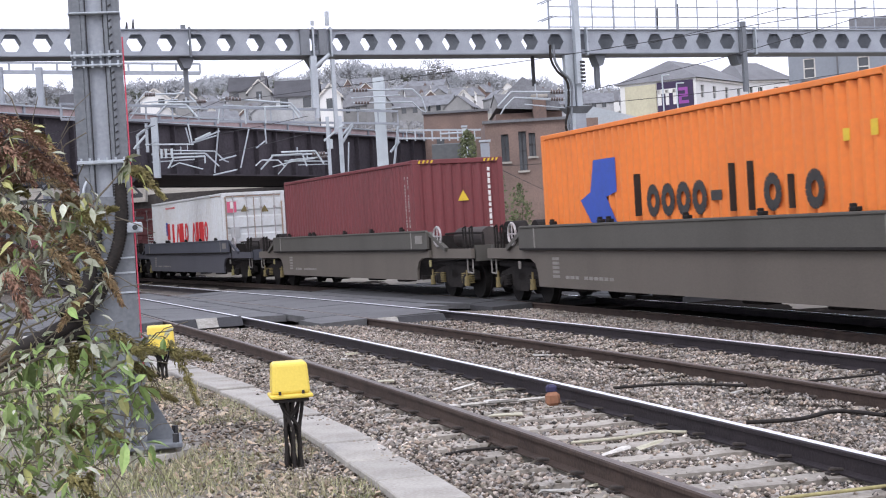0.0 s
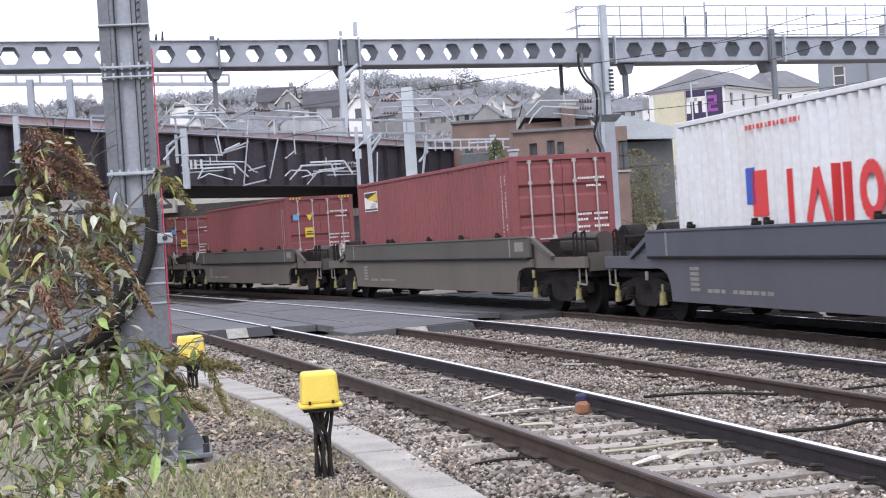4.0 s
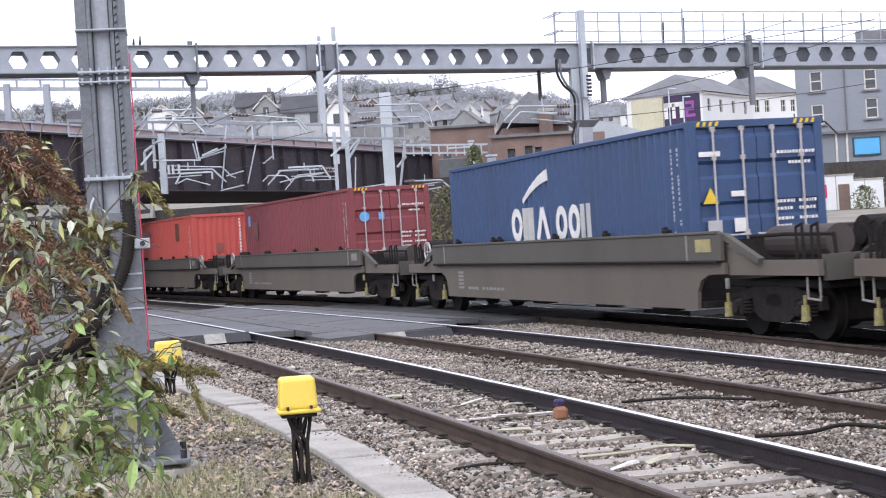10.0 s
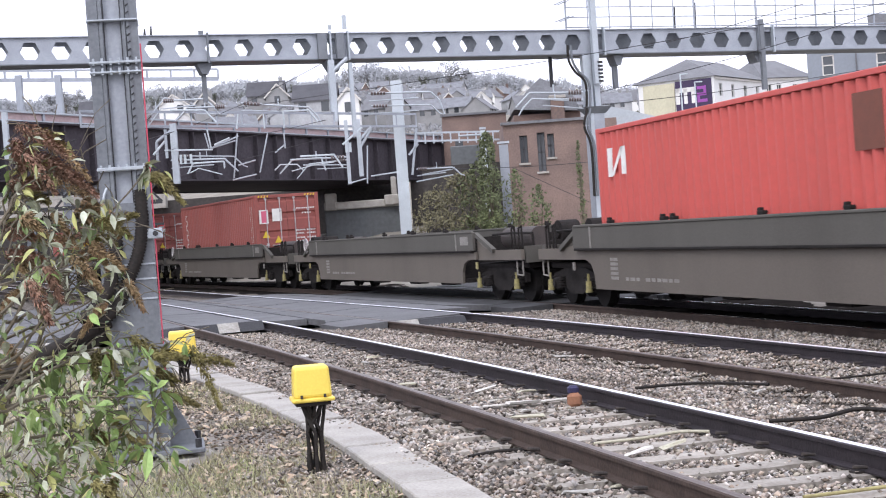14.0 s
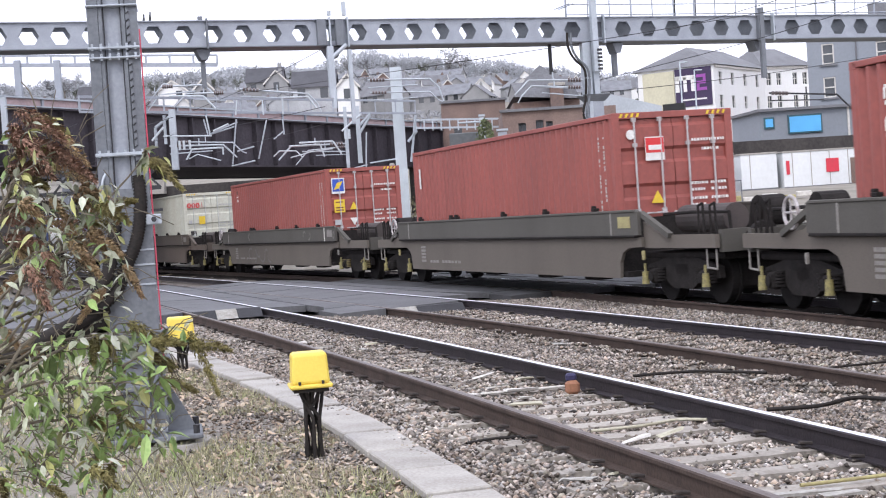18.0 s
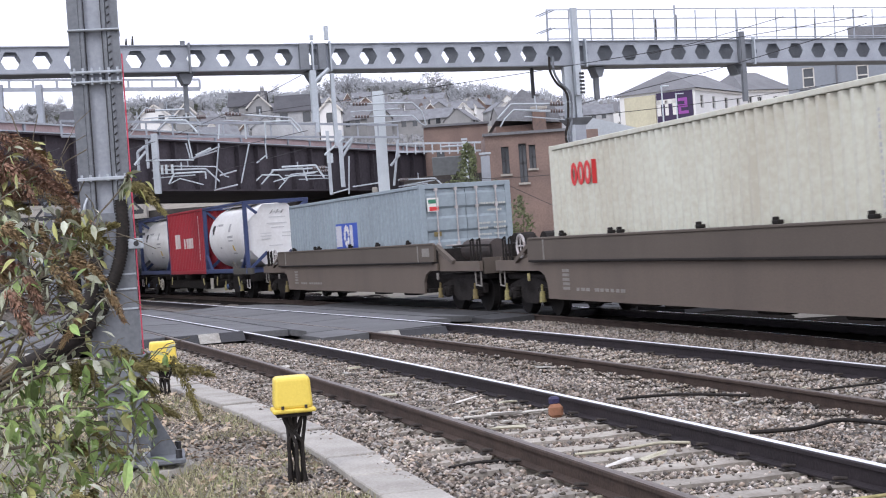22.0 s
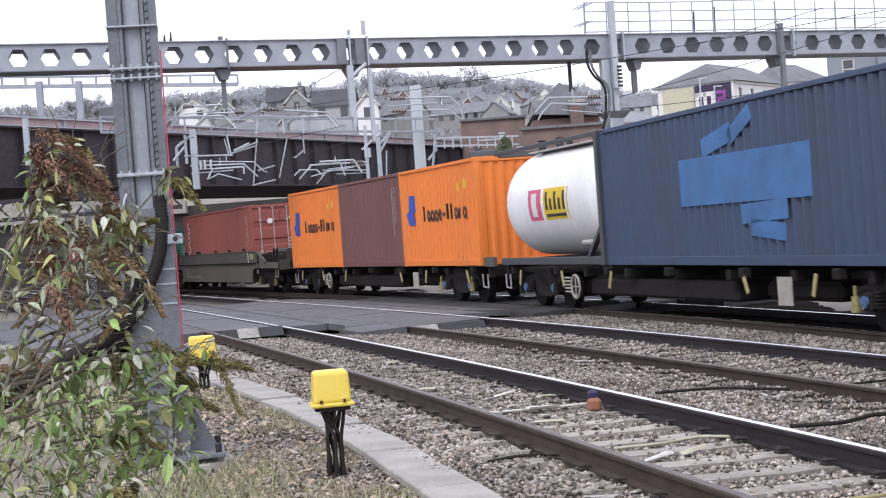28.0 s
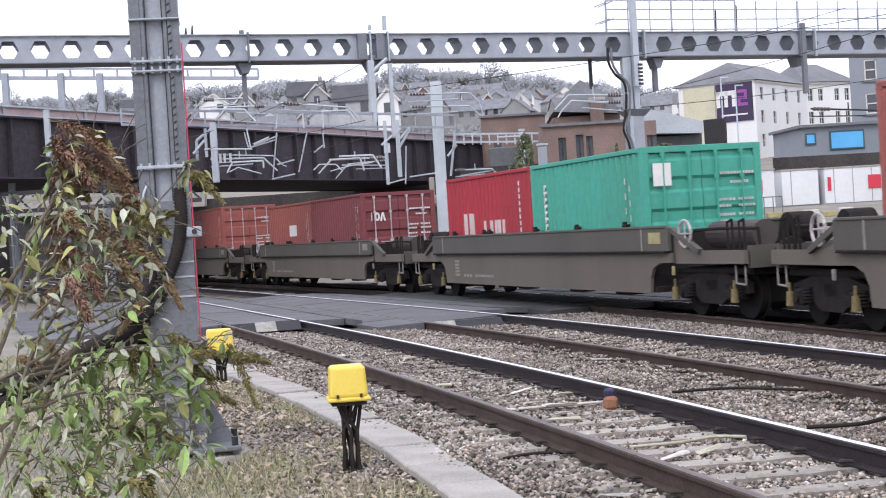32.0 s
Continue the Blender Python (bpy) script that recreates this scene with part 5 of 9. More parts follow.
for n, col, lab in ((10, P_RUSTRED, "rust-red shipping container with upright white lettering"), (11, P_RUSTRED, "rust-red shipping container with a red and white door sign"),
                    (12, P_RUSTRED, "rust-red shipping container with a blue and green door sign")):
    c = container(L40, HC, col, "doors", lab, hazard=True)
    side_codes(c, 6.1, HC, seed=n)
    door_codes(c, 6.1, HC, seed=n)
    if n == 10:
        bm = bmesh.new()
        for i in range(7):
            box(bm, -5.1, -1.2105, 2.5 - i * 0.2, 0.24, 0.006, 0.05)
            box(bm, -5.22 + 0.24 * (i % 2), -1.2105, 2.42 - i * 0.2, 0.05, 0.006, 0.14)
        part("lettering", bm, K_WHITE, c)
        decal(c, -0.9, 2.1, 0.34, 0.5, K_WHITE, "door")
        decal(c, -0.9, 2.1, 0.18, 0.42, K_PINK, "mark")
        decal(c, -0.4, 2.15, 0.36, 0.46, K_WHITE, "door")
        sticker_triangle(c, -0.85, 1.45, s=0.14)
        sticker_triangle(c, -0.4, 1.25, s=0.14)
    elif n == 11:
        decal(c, -0.41, 2.22, 0.38, 0.43, K_WHITE, "door")
        decal(c, -0.41, 2.28, 0.36, 0.27, K_RED, "mark")
        decal(c, -0.41, 2.24, 0.26, 0.09, K_WHITE, "emblem")
        bm = bmesh.new()
        rod(bm, (-0.003, 0, 0), (0.003, 0, 0), 0.09, 14)
        part("sticker", bm, K_WHITE, c, m=pose(6.13, -0.88, 2.49))
        sticker_triangle(c, -0.41, 1.33, s=0.13)
        decal(c, -5.6, 2.2, 0.12, 0.5, K_WHITE)
    else:
        decal(c, -0.84, 2.36, 0.42, 0.48, K_WHITE, "door")
        decal(c, -0.84, 2.38, 0.36, 0.38, K_BLUE, "mark")
        bm = bmesh.new()
        prism(bm, [(-0.15, -0.14), (0.02, -0.1), (0.16, 0.12), (-0.02, 0.08)], -0.002, 0.002)
        part("emblem", bm, K_YELLOW, c, m=pose(6.138, -0.84, 2.38, 0, 0, 90))
        decal(c, -0.83, 1.74, 0.34, 0.4, K_YELLOW, "door")
        for dz in (0.12, -0.05, -0.13):
            decal(c, -0.83, 1.74 + dz, 0.24, 0.035, K_BROWN, "mark")
        sticker_triangle(c, -0.37, 1.72, s=0.13)
        sticker_triangle(c, -0.38, 1.25, K_WHITE, s=0.13, up=False)
        decal(c, -0.91, 1.24, 0.2, 0.16, K_GREYTXT, "door")
        decal(c, -5.16, 2.42, 0.2, 0.06, K_WHITE)
        decal(c, -5.16, 2.58, 0.2, 0.12, K_BROWN)
        decal(c, -5.16, 2.28, 0.2, 0.1, K_WHITE)
    on_train(c, well_pos(n), ZW)

c = container(L40, HC, P_CREAM, "doors", "pale grey shipping container with small red lettering", bars=K_PALEBAR, hazard=True)
word_shapes(c, -5.02, -3.68, 2.06, 2.5, ("ring", "ring", "ring", "bar"), K_RED, thick=0.27)
word_shapes(c, -1.07, -0.32, 2.24, 2.48, ("ring", "ring", "ring", "bar"), K_RED, "door", 6.096, thick=0.26)
decal(c, 6.0, 1.6, 0.1, 2.4, K_RUST, name="rust_streak")
decal(c, -0.44, 1.71, 0.26, 0.34, K_YELLOW, "door")
decal(c, -0.95, 1.65, 0.14, 0.14, K_GREYTXT, "door")
decal(c, -0.85, 1.15, 0.24, 0.22, K_BLACK, "door")
door_codes(c, 6.1, HC, K_GREYTXT, seed=13)
side_codes(c, 6.1, HC, K_GREYTXT, seed=13)
on_train(c, well_pos(13), ZW)

c = container(L40, STD, P_GREYBLUE, "doors", "grey-blue corrugated shipping container with a blue square logo")
decal(c, -0.13, 1.48, 2.0, 0.72, K_BLUE)
word_shapes(c, -1.0, 0.75, 1.18, 1.78, ("twin", "ring", "bar"), K_WHITE, thick=0.3)
bm = bmesh.new()
box(bm, 0, 0, 0, 0.3, 0.006, 0.34)
part("emblem", bm, K_WHITE, c, m=pose(6.129, -0.9, 2.08, 0, 0, 90))
decal(c, -0.88, 1.98, 0.24, 0.1, K_RED, "mark")
decal(c, -0.92, 2.16, 0.2, 0.1, K_GREEN, "mark")
decal(c, -0.82, 1.35, 0.2, 0.12, K_OCHRE, "door")
door_codes(c, 6.1, STD, K_PALEBAR, seed=14)
on_train(c, well_pos(14), ZW)

# ---- what the flat wagons carry ----
t_blue = tank_container(P_FRAMEBLUE, "white tank container in a dark blue frame", "small")
on_train(t_blue, FLATS[0] + 6.1, ZF)
c = container(L20, STD, P_CRIMSON, "plain", "crimson shipping container with white lettering")
word_shapes(c, -1.75, -0.8, 1.07, 1.66, ("twin",), K_WHITE, thick=0.3)
word_shapes(c, -0.3, 1.45, 1.05, 1.46, ("bar", "bar", "twin", "bar"), K_WHITE, thick=0.28)
bm = bmesh.new()
for i in range(12):
    box(bm, 2.28, -1.2105, 2.25 - i * 0.15, 0.06, 0.006, 0.1)
part("code_column", bm, K_WHITE, c)
on_train(c, FLATS[0], ZF)
kline = c
on_train(copy_thing(t_blue, Matrix()), FLATS[0] - 6.1, ZF)
t_dark = tank_container(P_FRAMEDARK, "white tank container with a yellow sign in a dark frame", "square")
on_train(t_dark, FLATS[1] + 6.1, ZF)
c = container(L20, STD, P_BLUE, "plain", "plain blue shipping container on a flat wagon")
small_print(c, 1.3, 2.3, 2.15, 2.25, 8, K_WHITE)
small_print(c, 1.7, 2.05, 1.95, 2.03, 3, K_WHITE)
decal(c, 1.9, 1.65, 0.12, 0.3, K_WHITE)
on_train(c, FLATS[1], ZF)
on_train(copy_thing(t_dark, Matrix()), FLATS[1] - 6.1, ZF)
c = container(L40, STD, P_SLATE, "doors", "slate-blue shipping container with faded light blue patches")
decal(c, -0.2, 1.38, 4.5, 0.78, K_PATCH, name="faded_patch")
for x0, z0, x1, z1, w in ((-1.5, 1.9, -0.4, 2.1, 0.3), (-0.5, 2.0, 0.3, 2.35, 0.26), (-0.2, 0.8, 1.3, 0.85, 0.3), (0.1, 0.6, 1.2, 0.5, 0.26)):
    bm = bmesh.new()
    bar(bm, (x0, -1.212, z0), (x1, -1.212, z1), 0.006, w)
    part("faded_patch", bm, K_PATCH, c)
side_codes(c, 6.1, STD, K_WHITE, seed=33)
decal(c, -0.9, 1.0, 0.3, 0.3, K_OCHRE, "door")
on_train(c, FLATS[2] + 3.05, ZF)
on_train(copy_thing(t_dark, Matrix()), FLATS[2] - 6.1, ZF)
for d in (6.1, -6.1):
    c = container(L20, STD, P_ORANGE, "plain", "orange shipping container with a blue logo on a flat wagon", hazard=False)
    word_shapes(c, -1.1, 2.3, 1.18, 1.57, DASHED_WORD, K_BLACK, thick=0.27)
    bm = bmesh.new()
    prism(bm, [(-2.3, 1.1), (-1.75, 1.1), (-1.95, 1.42), (-1.72, 1.48), (-1.72, 1.9), (-2.2, 1.9), (-2.3, 1.5), (-2.54, 1.4)], -1.2135, -1.2075)
    part("logo", bm, K_BLUE, c)
    decal(c, 1.75, 1.95, 0.14, 0.2, K_YELLOW)
    decal(c, 2.25, 2.0, 0.16, 0.24, K_YELLOW)
    on_train(c, FLATS[3] + d, ZF)
c = container(L20, STD, P_BROWN, "plain", "plain brown shipping container on a flat wagon")
side_codes(c, 3.0, STD, seed=22)
on_train(c, FLATS[3], ZF)

# ---- the wells at the rear ----
c = container(L40, HC, P_RUSTRED, "doors", "rust-red shipping container with upright white lettering")
side_codes(c, 6.1, HC, seed=40)
door_codes(c, 6.1, HC, seed=40)
bm = bmesh.new()
for i in range(7):
    box(bm, -5.05, -1.2105, 2.52 - i * 0.21, 0.28, 0.006, 0.06)
    box(bm, -5.19 + 0.28 * (i % 2), -1.2105, 2.43 - i * 0.21, 0.06, 0.006, 0.15)
part("lettering", bm, K_WHITE, c)
bm = bmesh.new()
rod(bm, (-0.003, 0, 0), (0.003, 0, 0), 0.11, 14)
part("sticker", bm, K_WHITE, c, m=pose(6.13, -0.42, 2.25))
on_train(c, REAR, ZW)
c = container(L20, STD, P_GREEN, "doors", "green shipping container with pale door signs", bars=P_GREEN)
decal(c, -0.83, 1.95, 0.36, 0.42, K_WHITE, "door")
bm = bmesh.new()
for i in range(9):
    box(bm, -2.15, -1.2105, 2.1 - i * 0.14, 0.14 + 0.05 * (i % 2), 0.006, 0.06)
    box(bm, -2.2, -1.2105, 2.05 - i * 0.14, 0.05, 0.006, 0.08)
part("lettering", bm, K_WHITE, c)
door_codes(c, 3.03, STD, K_PALEBAR, seed=41)
for ob in list(c.children):
    if ob.name.startswith("marking"):
        ob.matrix_basis = pose(3.03 + 0.032, -0.83, 2.07, 0, 0, 90)
bm = bmesh.new()
for i in range(8):
    box(bm, 2.2 + 0.2 * (i % 2), -1.2105, 2.0 - i * 0.14, 0.04, 0.006, 0.12)
part("code_column", bm, K_PALEBAR, c)
on_train(c, REAR - PITCH + 3.06, ZW)
c = copy_thing(kline, Matrix())
on_train(c, REAR - PITCH - 3.06, ZW)
c = container(L20, STD, P_MAROON, "doors", "maroon shipping container with white lettering on its doors")
side_codes(c, 3.03, STD, seed=44)
word_shapes(c, -1.0, -0.45, 1.7, 1.98, ("bar", "ring", "peak"), K_WHITE, "door", 3.03, thick=0.28)
door_codes(c, 3.03, STD, seed=44)
on_train(c, REAR - 2 * PITCH + 3.06, ZW)
c = container(L20, STD, P_RUSTRED, "doors", "rust-red shipping container with a white panel")
decal(c, 0.5, 1.6, 1.0, 0.4, K_WHITE)
side_codes(c, 3.03, STD, seed=45)
on_train(c, REAR - 2 * PITCH - 3.06, ZW)
for i in (3, 4):
    c = container(L40, HC, P_RUSTRED, "doors", "rust-red shipping container with white door codes")
    side_codes(c, 6.1, HC, seed=50 + i)
    door_codes(c, 6.1, HC, seed=50 + i)
    on_train(c, REAR - i * PITCH, ZW)


# ---- yellow junction boxes on cable stalks ----
def junction_box(x, y, zg, zb, size, turn, tall=0.24):
    jb = thing("junction_box", "yellow plastic junction box on a bundle of black cables", "junction box", pose(x, y, zg, 0, 0, turn), group="yellow junction boxes")
    h = zb - zg
    bm = bmesh.new()
    s = size / 2
    vs = box(bm, 0, 0, h + 0.03 + tall / 2, size, size * 0.9, tall)
    for v in vs:
        if v.co.z > h + 0.03 + tall / 2:
            v.co.x *= 0.91
            v.co.y *= 0.9
    bmesh.ops.bevel(bm, geom=list({e for v in vs for e in v.link_edges}), offset=0.028, segments=3, profile=0.5, affect="EDGES")
    part("cover", bm, M_YELLOW, jb)
    bm = bmesh.new()
    bbox(bm, 0, 0, h + 0.018, size * 1.12, size * 1.02, 0.032, 0.01)
    part("base_plate", bm, M_YELLOW, jb)
    bm = bmesh.new()
    box(bm, 0, 0, h - 0.012, size * 0.9, size * 0.8, 0.03)
    part("gland_plate", bm, M_CABLE, jb)
    random.seed(int(x * 100))
    for i in range(9):
        a = i * 0.7
        bm = bmesh.new()
        p0 = Vector((0.32 * size * math.cos(a), 0.3 * size * math.sin(a), h))
        p2 = Vector((0.055 * math.cos(a * 1.7), 0.05 * math.sin(a * 1.7), h * 0.55))
        p3 = Vector((0.07 * math.cos(a * 1.3 + 1), 0.06 * math.sin(a * 1.3 + 1), -0.05))
        pts = [p0, p0.lerp(p2, 0.35) + Vector((0, 0, -0.02)), p2.lerp(p0, 0.2), p2, p3]
        for q, r in zip(pts, pts[1:]):
            rod(bm, q, r, 0.014, 6)
        part("cable", bm, M_CABLE, jb)
    for sx in (-1, 1):
        bm = bmesh.new()
        rod(bm, (sx * size * 0.3, -size * 0.52, h + 0.035), (sx * size * 0.3, -size * 0.52, h + 0.06), 0.012, 6)
        part("screw", bm, M_CLIP, jb)
    return jb


junction_box(-1.09, 11.45, -0.22, 0.305, 0.29, 10)
junction_box(-3.41, 19.14, -0.22, 0.16, 0.345, 12, 0.28)

# ---- the near overhead-line mast ----
mast = thing("line_mast", "tall grey steel overhead-line mast with cable ducts", "mast", pose(-2.59, 12.45, 0, 0, 0, 10))
bm = bmesh.new()
box(bm, 0, -0.12, 4.6, 0.37, 0.014, 8.6)
part("web", bm, M_GALV, mast)
# flanges darker than the web, their shade painted as colour
for sx in (-1, 1):
    bm = bmesh.new()
    box(bm, sx * 0.19, 0, 4.6, 0.016, 0.36, 8.6)
    box(bm, sx * 0.15, -0.172, 4.6, 0.075, 0.012, 8.6)
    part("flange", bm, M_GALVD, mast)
for x in (-0.092, 0.088):
    bm = bmesh.new()
    bbox(bm, x, -0.155, 4.85, 0.036, 0.055, 7.9, 0.006)
    part("duct", bm, M_GALVD, mast)
    for k in (-0.023, 0.023):
        bm = bmesh.new()
        box(bm, x + k, -0.15, 4.85, 0.007, 0.04, 7.9)
        part("seam", bm, M_DARKST, mast)
bm = bmesh.new()
bar(bm, (0.122, -0.182, 1.9), (0.122, -0.182, 8.8), 0.026, 0.012)
part("cable_tray", bm, M_GALVD, mast)
bm = bmesh.new()
rod(bm, (-0.011, 0, 0), (0.011, 0, 0.018), 0.006, 6)
TIE = to_mesh("cable_tie", bm, M_DARKST)
for i in range(56):
    part("cable_tie", TIE, None, mast, m=pose(0.122, -0.192, 1.95 + i * 0.06))
for z, hh in ((3.06, 0.022), (2.98, 0.018), (2.2, 0.03), (3.4, 0.016)):
    bm = bmesh.new()
    bbox(bm, 0, -0.01, z, 0.41, 0.42, hh, 0.006)
    part("splice_plate", bm, M_GALVL, mast)
    for i in range(6):
        if z < 3.3:
            bm = bmesh.new()
            rod(bm, (-0.17 + i * 0.068, -0.205, z - 0.02), (-0.17 + i * 0.068, -0.205, z + 0.035), 0.011, 6)
            part("bolt", bm, M_GALVL, mast)
# lower shaft, stepped plates, stiffened foot
bm = bmesh.new()
box(bm, 0.03, -0.02, 1.32, 0.34, 0.34, 1.2)
part("lower_shaft", bm, M_GALVD, mast)
for z in (1.42, 1.3, 1.14):
    bm = bmesh.new()
    box(bm, 0.03, -0.195, z, 0.345, 0.012, 0.014)
    part("strap", bm, M_GALVL, mast)
for z, w in ((0.74, 0.42), (0.52, 0.42), (0.30, 0.40)):
    bm = bmesh.new()
    bbox(bm, 0.06, -0.03, z, w, 0.4, 0.05, 0.008)
    part("step_plate", bm, M_GALVD, mast)
bm = bmesh.new()
box(bm, 0.06, -0.02, 0.4, 0.32, 0.32, 0.8)
part("lower_shaft", bm, M_GALVD, mast)
for sx, sy in ((1, 0), (-1, 0), (0, -1), (0, 1)):
    bm = bmesh.new()
    m = pose(0.07, -0.02, 0, 0, 0, math.degrees(math.atan2(sy, sx)))
    prism(bm, [(0.14, -0.1), (0.36, -0.1), (0.36, -0.05), (0.2, 0.26), (0.14, 0.26)], -0.015, 0.015, m)
    part("stiffener", bm, M_GALVD, mast)
bm = bmesh.new()
bbox(bm, 0.1, -0.02, -0.11, 0.78, 0.66, 0.04, 0.008)
part("base_plate", bm, M_GALVD, mast)
for sx in (-0.24, 0.44):
    for sy in (-0.29, 0.25):
        bm = bmesh.new()
        rod(bm, (sx, sy, -0.1), (sx, sy, -0.02), 0.03, 6)
        part("anchor_bolt", bm, M_DARKST, mast)
bm = bmesh.new()
rod(bm, (0.1, -0.02, -0.5), (0.1, -0.02, -0.17), 0.46, 20)
part("footing", bm, M_CONC, mast, "round concrete footing")
# red line and its clamp
bm = bmesh.new()
rod(bm, (0.218, -0.2, 0.45), (0.212, -0.2, 3.2), 0.006, 6)
part("red_line", bm, M_RED, mast, "thin red line down the mast")
bm = bmesh.new()
bbox(bm, 0.215, -0.2, 1.66, 0.13, 0.05, 0.085, 0.008)
part("clamp", bm, M_GALVL, mast, "pale steel clamp")
bm = bmesh.new()
rod(bm, (0.22, -0.25, 1.66), (0.22, -0.215, 1.66), 0.022, 10)
part("clamp_bolt", bm, M_DARKST, mast)


def tube(name, pts, r, mat, parent, seg=8, ridge=0.0, label=""):
    """A bent tube through the points, smoothed; ridge makes it corrugated."""
    P = [Vector(p) for p in pts]
    out = []
    for i in range(len(P) - 1):
        a, b, c, d = P[max(0, i - 1)], P[i], P[i + 1], P[min(len(P) - 1, i + 2)]
        n = max(3, int((c - b).length / (0.012 if ridge else 0.08)))
        for k in range(n):
            t = k / n
            out.append(0.5 * ((2 * b) + (c - a) * t + (2 * a - 5 * b + 4 * c - d) * t * t + (3 * b - a - 3 * c + d) * t ** 3))
    out.append(P[-1])
    vs, fs = [], []
    for i, p in enumerate(out):
        d = (out[min(i + 1, len(out) - 1)] - out[max(0, i - 1)]).normalized()
        q = d.to_track_quat("Z", "Y")
        rr = r + (ridge if i % 2 else 0)
        for k in range(seg):
            a = 2 * math.pi * k / seg
            vs.append(p + q @ Vector((rr * math.cos(a), rr * math.sin(a), 0)))
    for i in range(len(out) - 1):
        for k in range(seg):
            fs.append((i * seg + k, i * seg + (k + 1) % seg, (i + 1) * seg + (k + 1) % seg, (i + 1) * seg + k))
    ob = new(name, raw(name, vs, fs, mat, True))
    if parent is not None:
        ob.parent = parent
    return tagged(ob, label)


tube("corrugated_duct", [(0.12, -0.16, 2.02), (0.12, -0.2, 1.75), (0.07, -0.22, 1.5), (-0.02, -0.24, 1.3), (-0.12, -0.25, 1.1), (-0.3, -0.3, 0.95)], 0.046, M_CABLE, mast, 12, 0.012, "black corrugated cable duct")
tube("corrugated_duct", [(-0.1, -0.16, 1.72), (-0.1, -0.2, 1.6), (-0.13, -0.25, 1.4), (-0.2, -0.3, 1.2), (-0.4, -0.4, 1.0)], 0.05, M_CABLE, mast, 12, 0.012, "black corrugated cable duct")
tube("cable", [(-0.14, -0.17, 2.05), (-0.17, -0.2, 1.95), (-0.16, -0.2, 1.7), (-0.2, -0.22, 1.62)], 0.012, M_GALVL, mast)

# two thick black ducts that slope to the ground behind the shrub
ducts = thing("ducts", "thick black cable ducts sloping to the ground", "duct", pose(0, 0, 0))
tube("duct", [(-2.75, 12.2, 0.98), (-3.1, 12.0, 0.82), (-3.6, 11.8, 0.6), (-4.3, 11.6, 0.36), (-5.2, 11.4, -0.1)], 0.06, M_CABLE, ducts, 10)
tube("duct", [(-2.8, 12.3, 0.86), (-3.2, 12.0, 0.7), (-3.8, 11.7, 0.42), (-4.5, 11.4, 0.22), (-5.4, 11.2, -0.1)], 0.05, M_CABLE, ducts, 10)


# ---- the castellated gantry beam over the railway ----
BEAM_A, BEAM_D = Vector((-13.12, 46.5, 0)), Vector((0.953, 0.304, 0)).normalized()


def on_beam(k, z=0.0, off=0.0):
    """A point k metres along the beam, at height z and off metres behind it."""
    p = BEAM_A + BEAM_D * k
    return Vector((p.x - BEAM_D.y * off, p.y + BEAM_D.x * off, z))


def beam_top(k):
    return 8.28 - 0.0163 * k


BEAM_TURN = math.degrees(math.atan2(BEAM_D.y, BEAM_D.x))
gantry = thing("gantry", "grey castellated steel gantry beam across the tracks", "gantry", pose(0, 0, 0))
PH, BH = 0.95, 0.87
k0, cells = -12.0, 58
vs, fs = [], []


def beam_pt(k, z, y):
    p = on_beam(k, 0, y)
    return (p.x, p.y, beam_top(k) - BH / 2 + z)


hexa = [(0.31, 0), (0.16, 0.265), (-0.16, 0.265), (-0.31, 0), (-0.16, -0.265), (0.16, -0.265)]
def web_panel(kc, off, holed):
    """One cell of a castellated web; the rear web's darker colour stands for shade inside the beam."""
    vs, fs = [], []
    outer = [(PH / 2, 0), (PH / 2, BH / 2), (-PH / 2, BH / 2), (-PH / 2, 0), (-PH / 2, -BH / 2), (PH / 2, -BH / 2)]
    for y in (off - 0.02, off + 0.02):
        for a, z in outer:
            vs.append(beam_pt(kc + a, z, y))
        for a, z in hexa:
            vs.append(beam_pt(kc + a, z, y))
    for j in range(6):
        n = (j + 1) % 6
        fs.append((j, n, 6 + n, 6 + j))
        fs.append((12 + j, 18 + j, 18 + n, 12 + n))
        if holed:
            fs.append((6 + j, 6 + n, 18 + n, 18 + j))
    if not holed:
        fs += [tuple(range(6, 12)), tuple(range(18, 24))]
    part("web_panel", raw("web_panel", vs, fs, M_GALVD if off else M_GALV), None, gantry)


for i in range(cells):
    kc = k0 + (i + 0.5) * PH
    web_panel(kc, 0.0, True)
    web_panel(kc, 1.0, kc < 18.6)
# bottom flange in darker steel: the soffit's shade is in its colour
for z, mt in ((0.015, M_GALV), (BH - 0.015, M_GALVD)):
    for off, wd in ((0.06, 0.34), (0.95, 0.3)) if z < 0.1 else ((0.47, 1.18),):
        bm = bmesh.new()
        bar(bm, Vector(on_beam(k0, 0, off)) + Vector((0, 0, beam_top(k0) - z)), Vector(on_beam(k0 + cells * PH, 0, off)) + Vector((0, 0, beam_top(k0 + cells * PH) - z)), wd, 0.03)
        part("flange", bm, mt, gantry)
for k in (-7.0, 6.3, 10.3, 10.9, 20.0, 26.0, 26.6, 33):
    bm = bmesh.new()
    p = on_beam(k, beam_top(k) - BH / 2, -0.1)
    box(bm, 0, 0, 0, 0.05, 0.2, BH + 0.1, Matrix.Translation(p) @ pose(0, 0, 0, 0, 0, BEAM_TURN))
    part("stiffener", bm, M_GALVD if k in (6.3, 26.0) else M_GALVL, gantry)
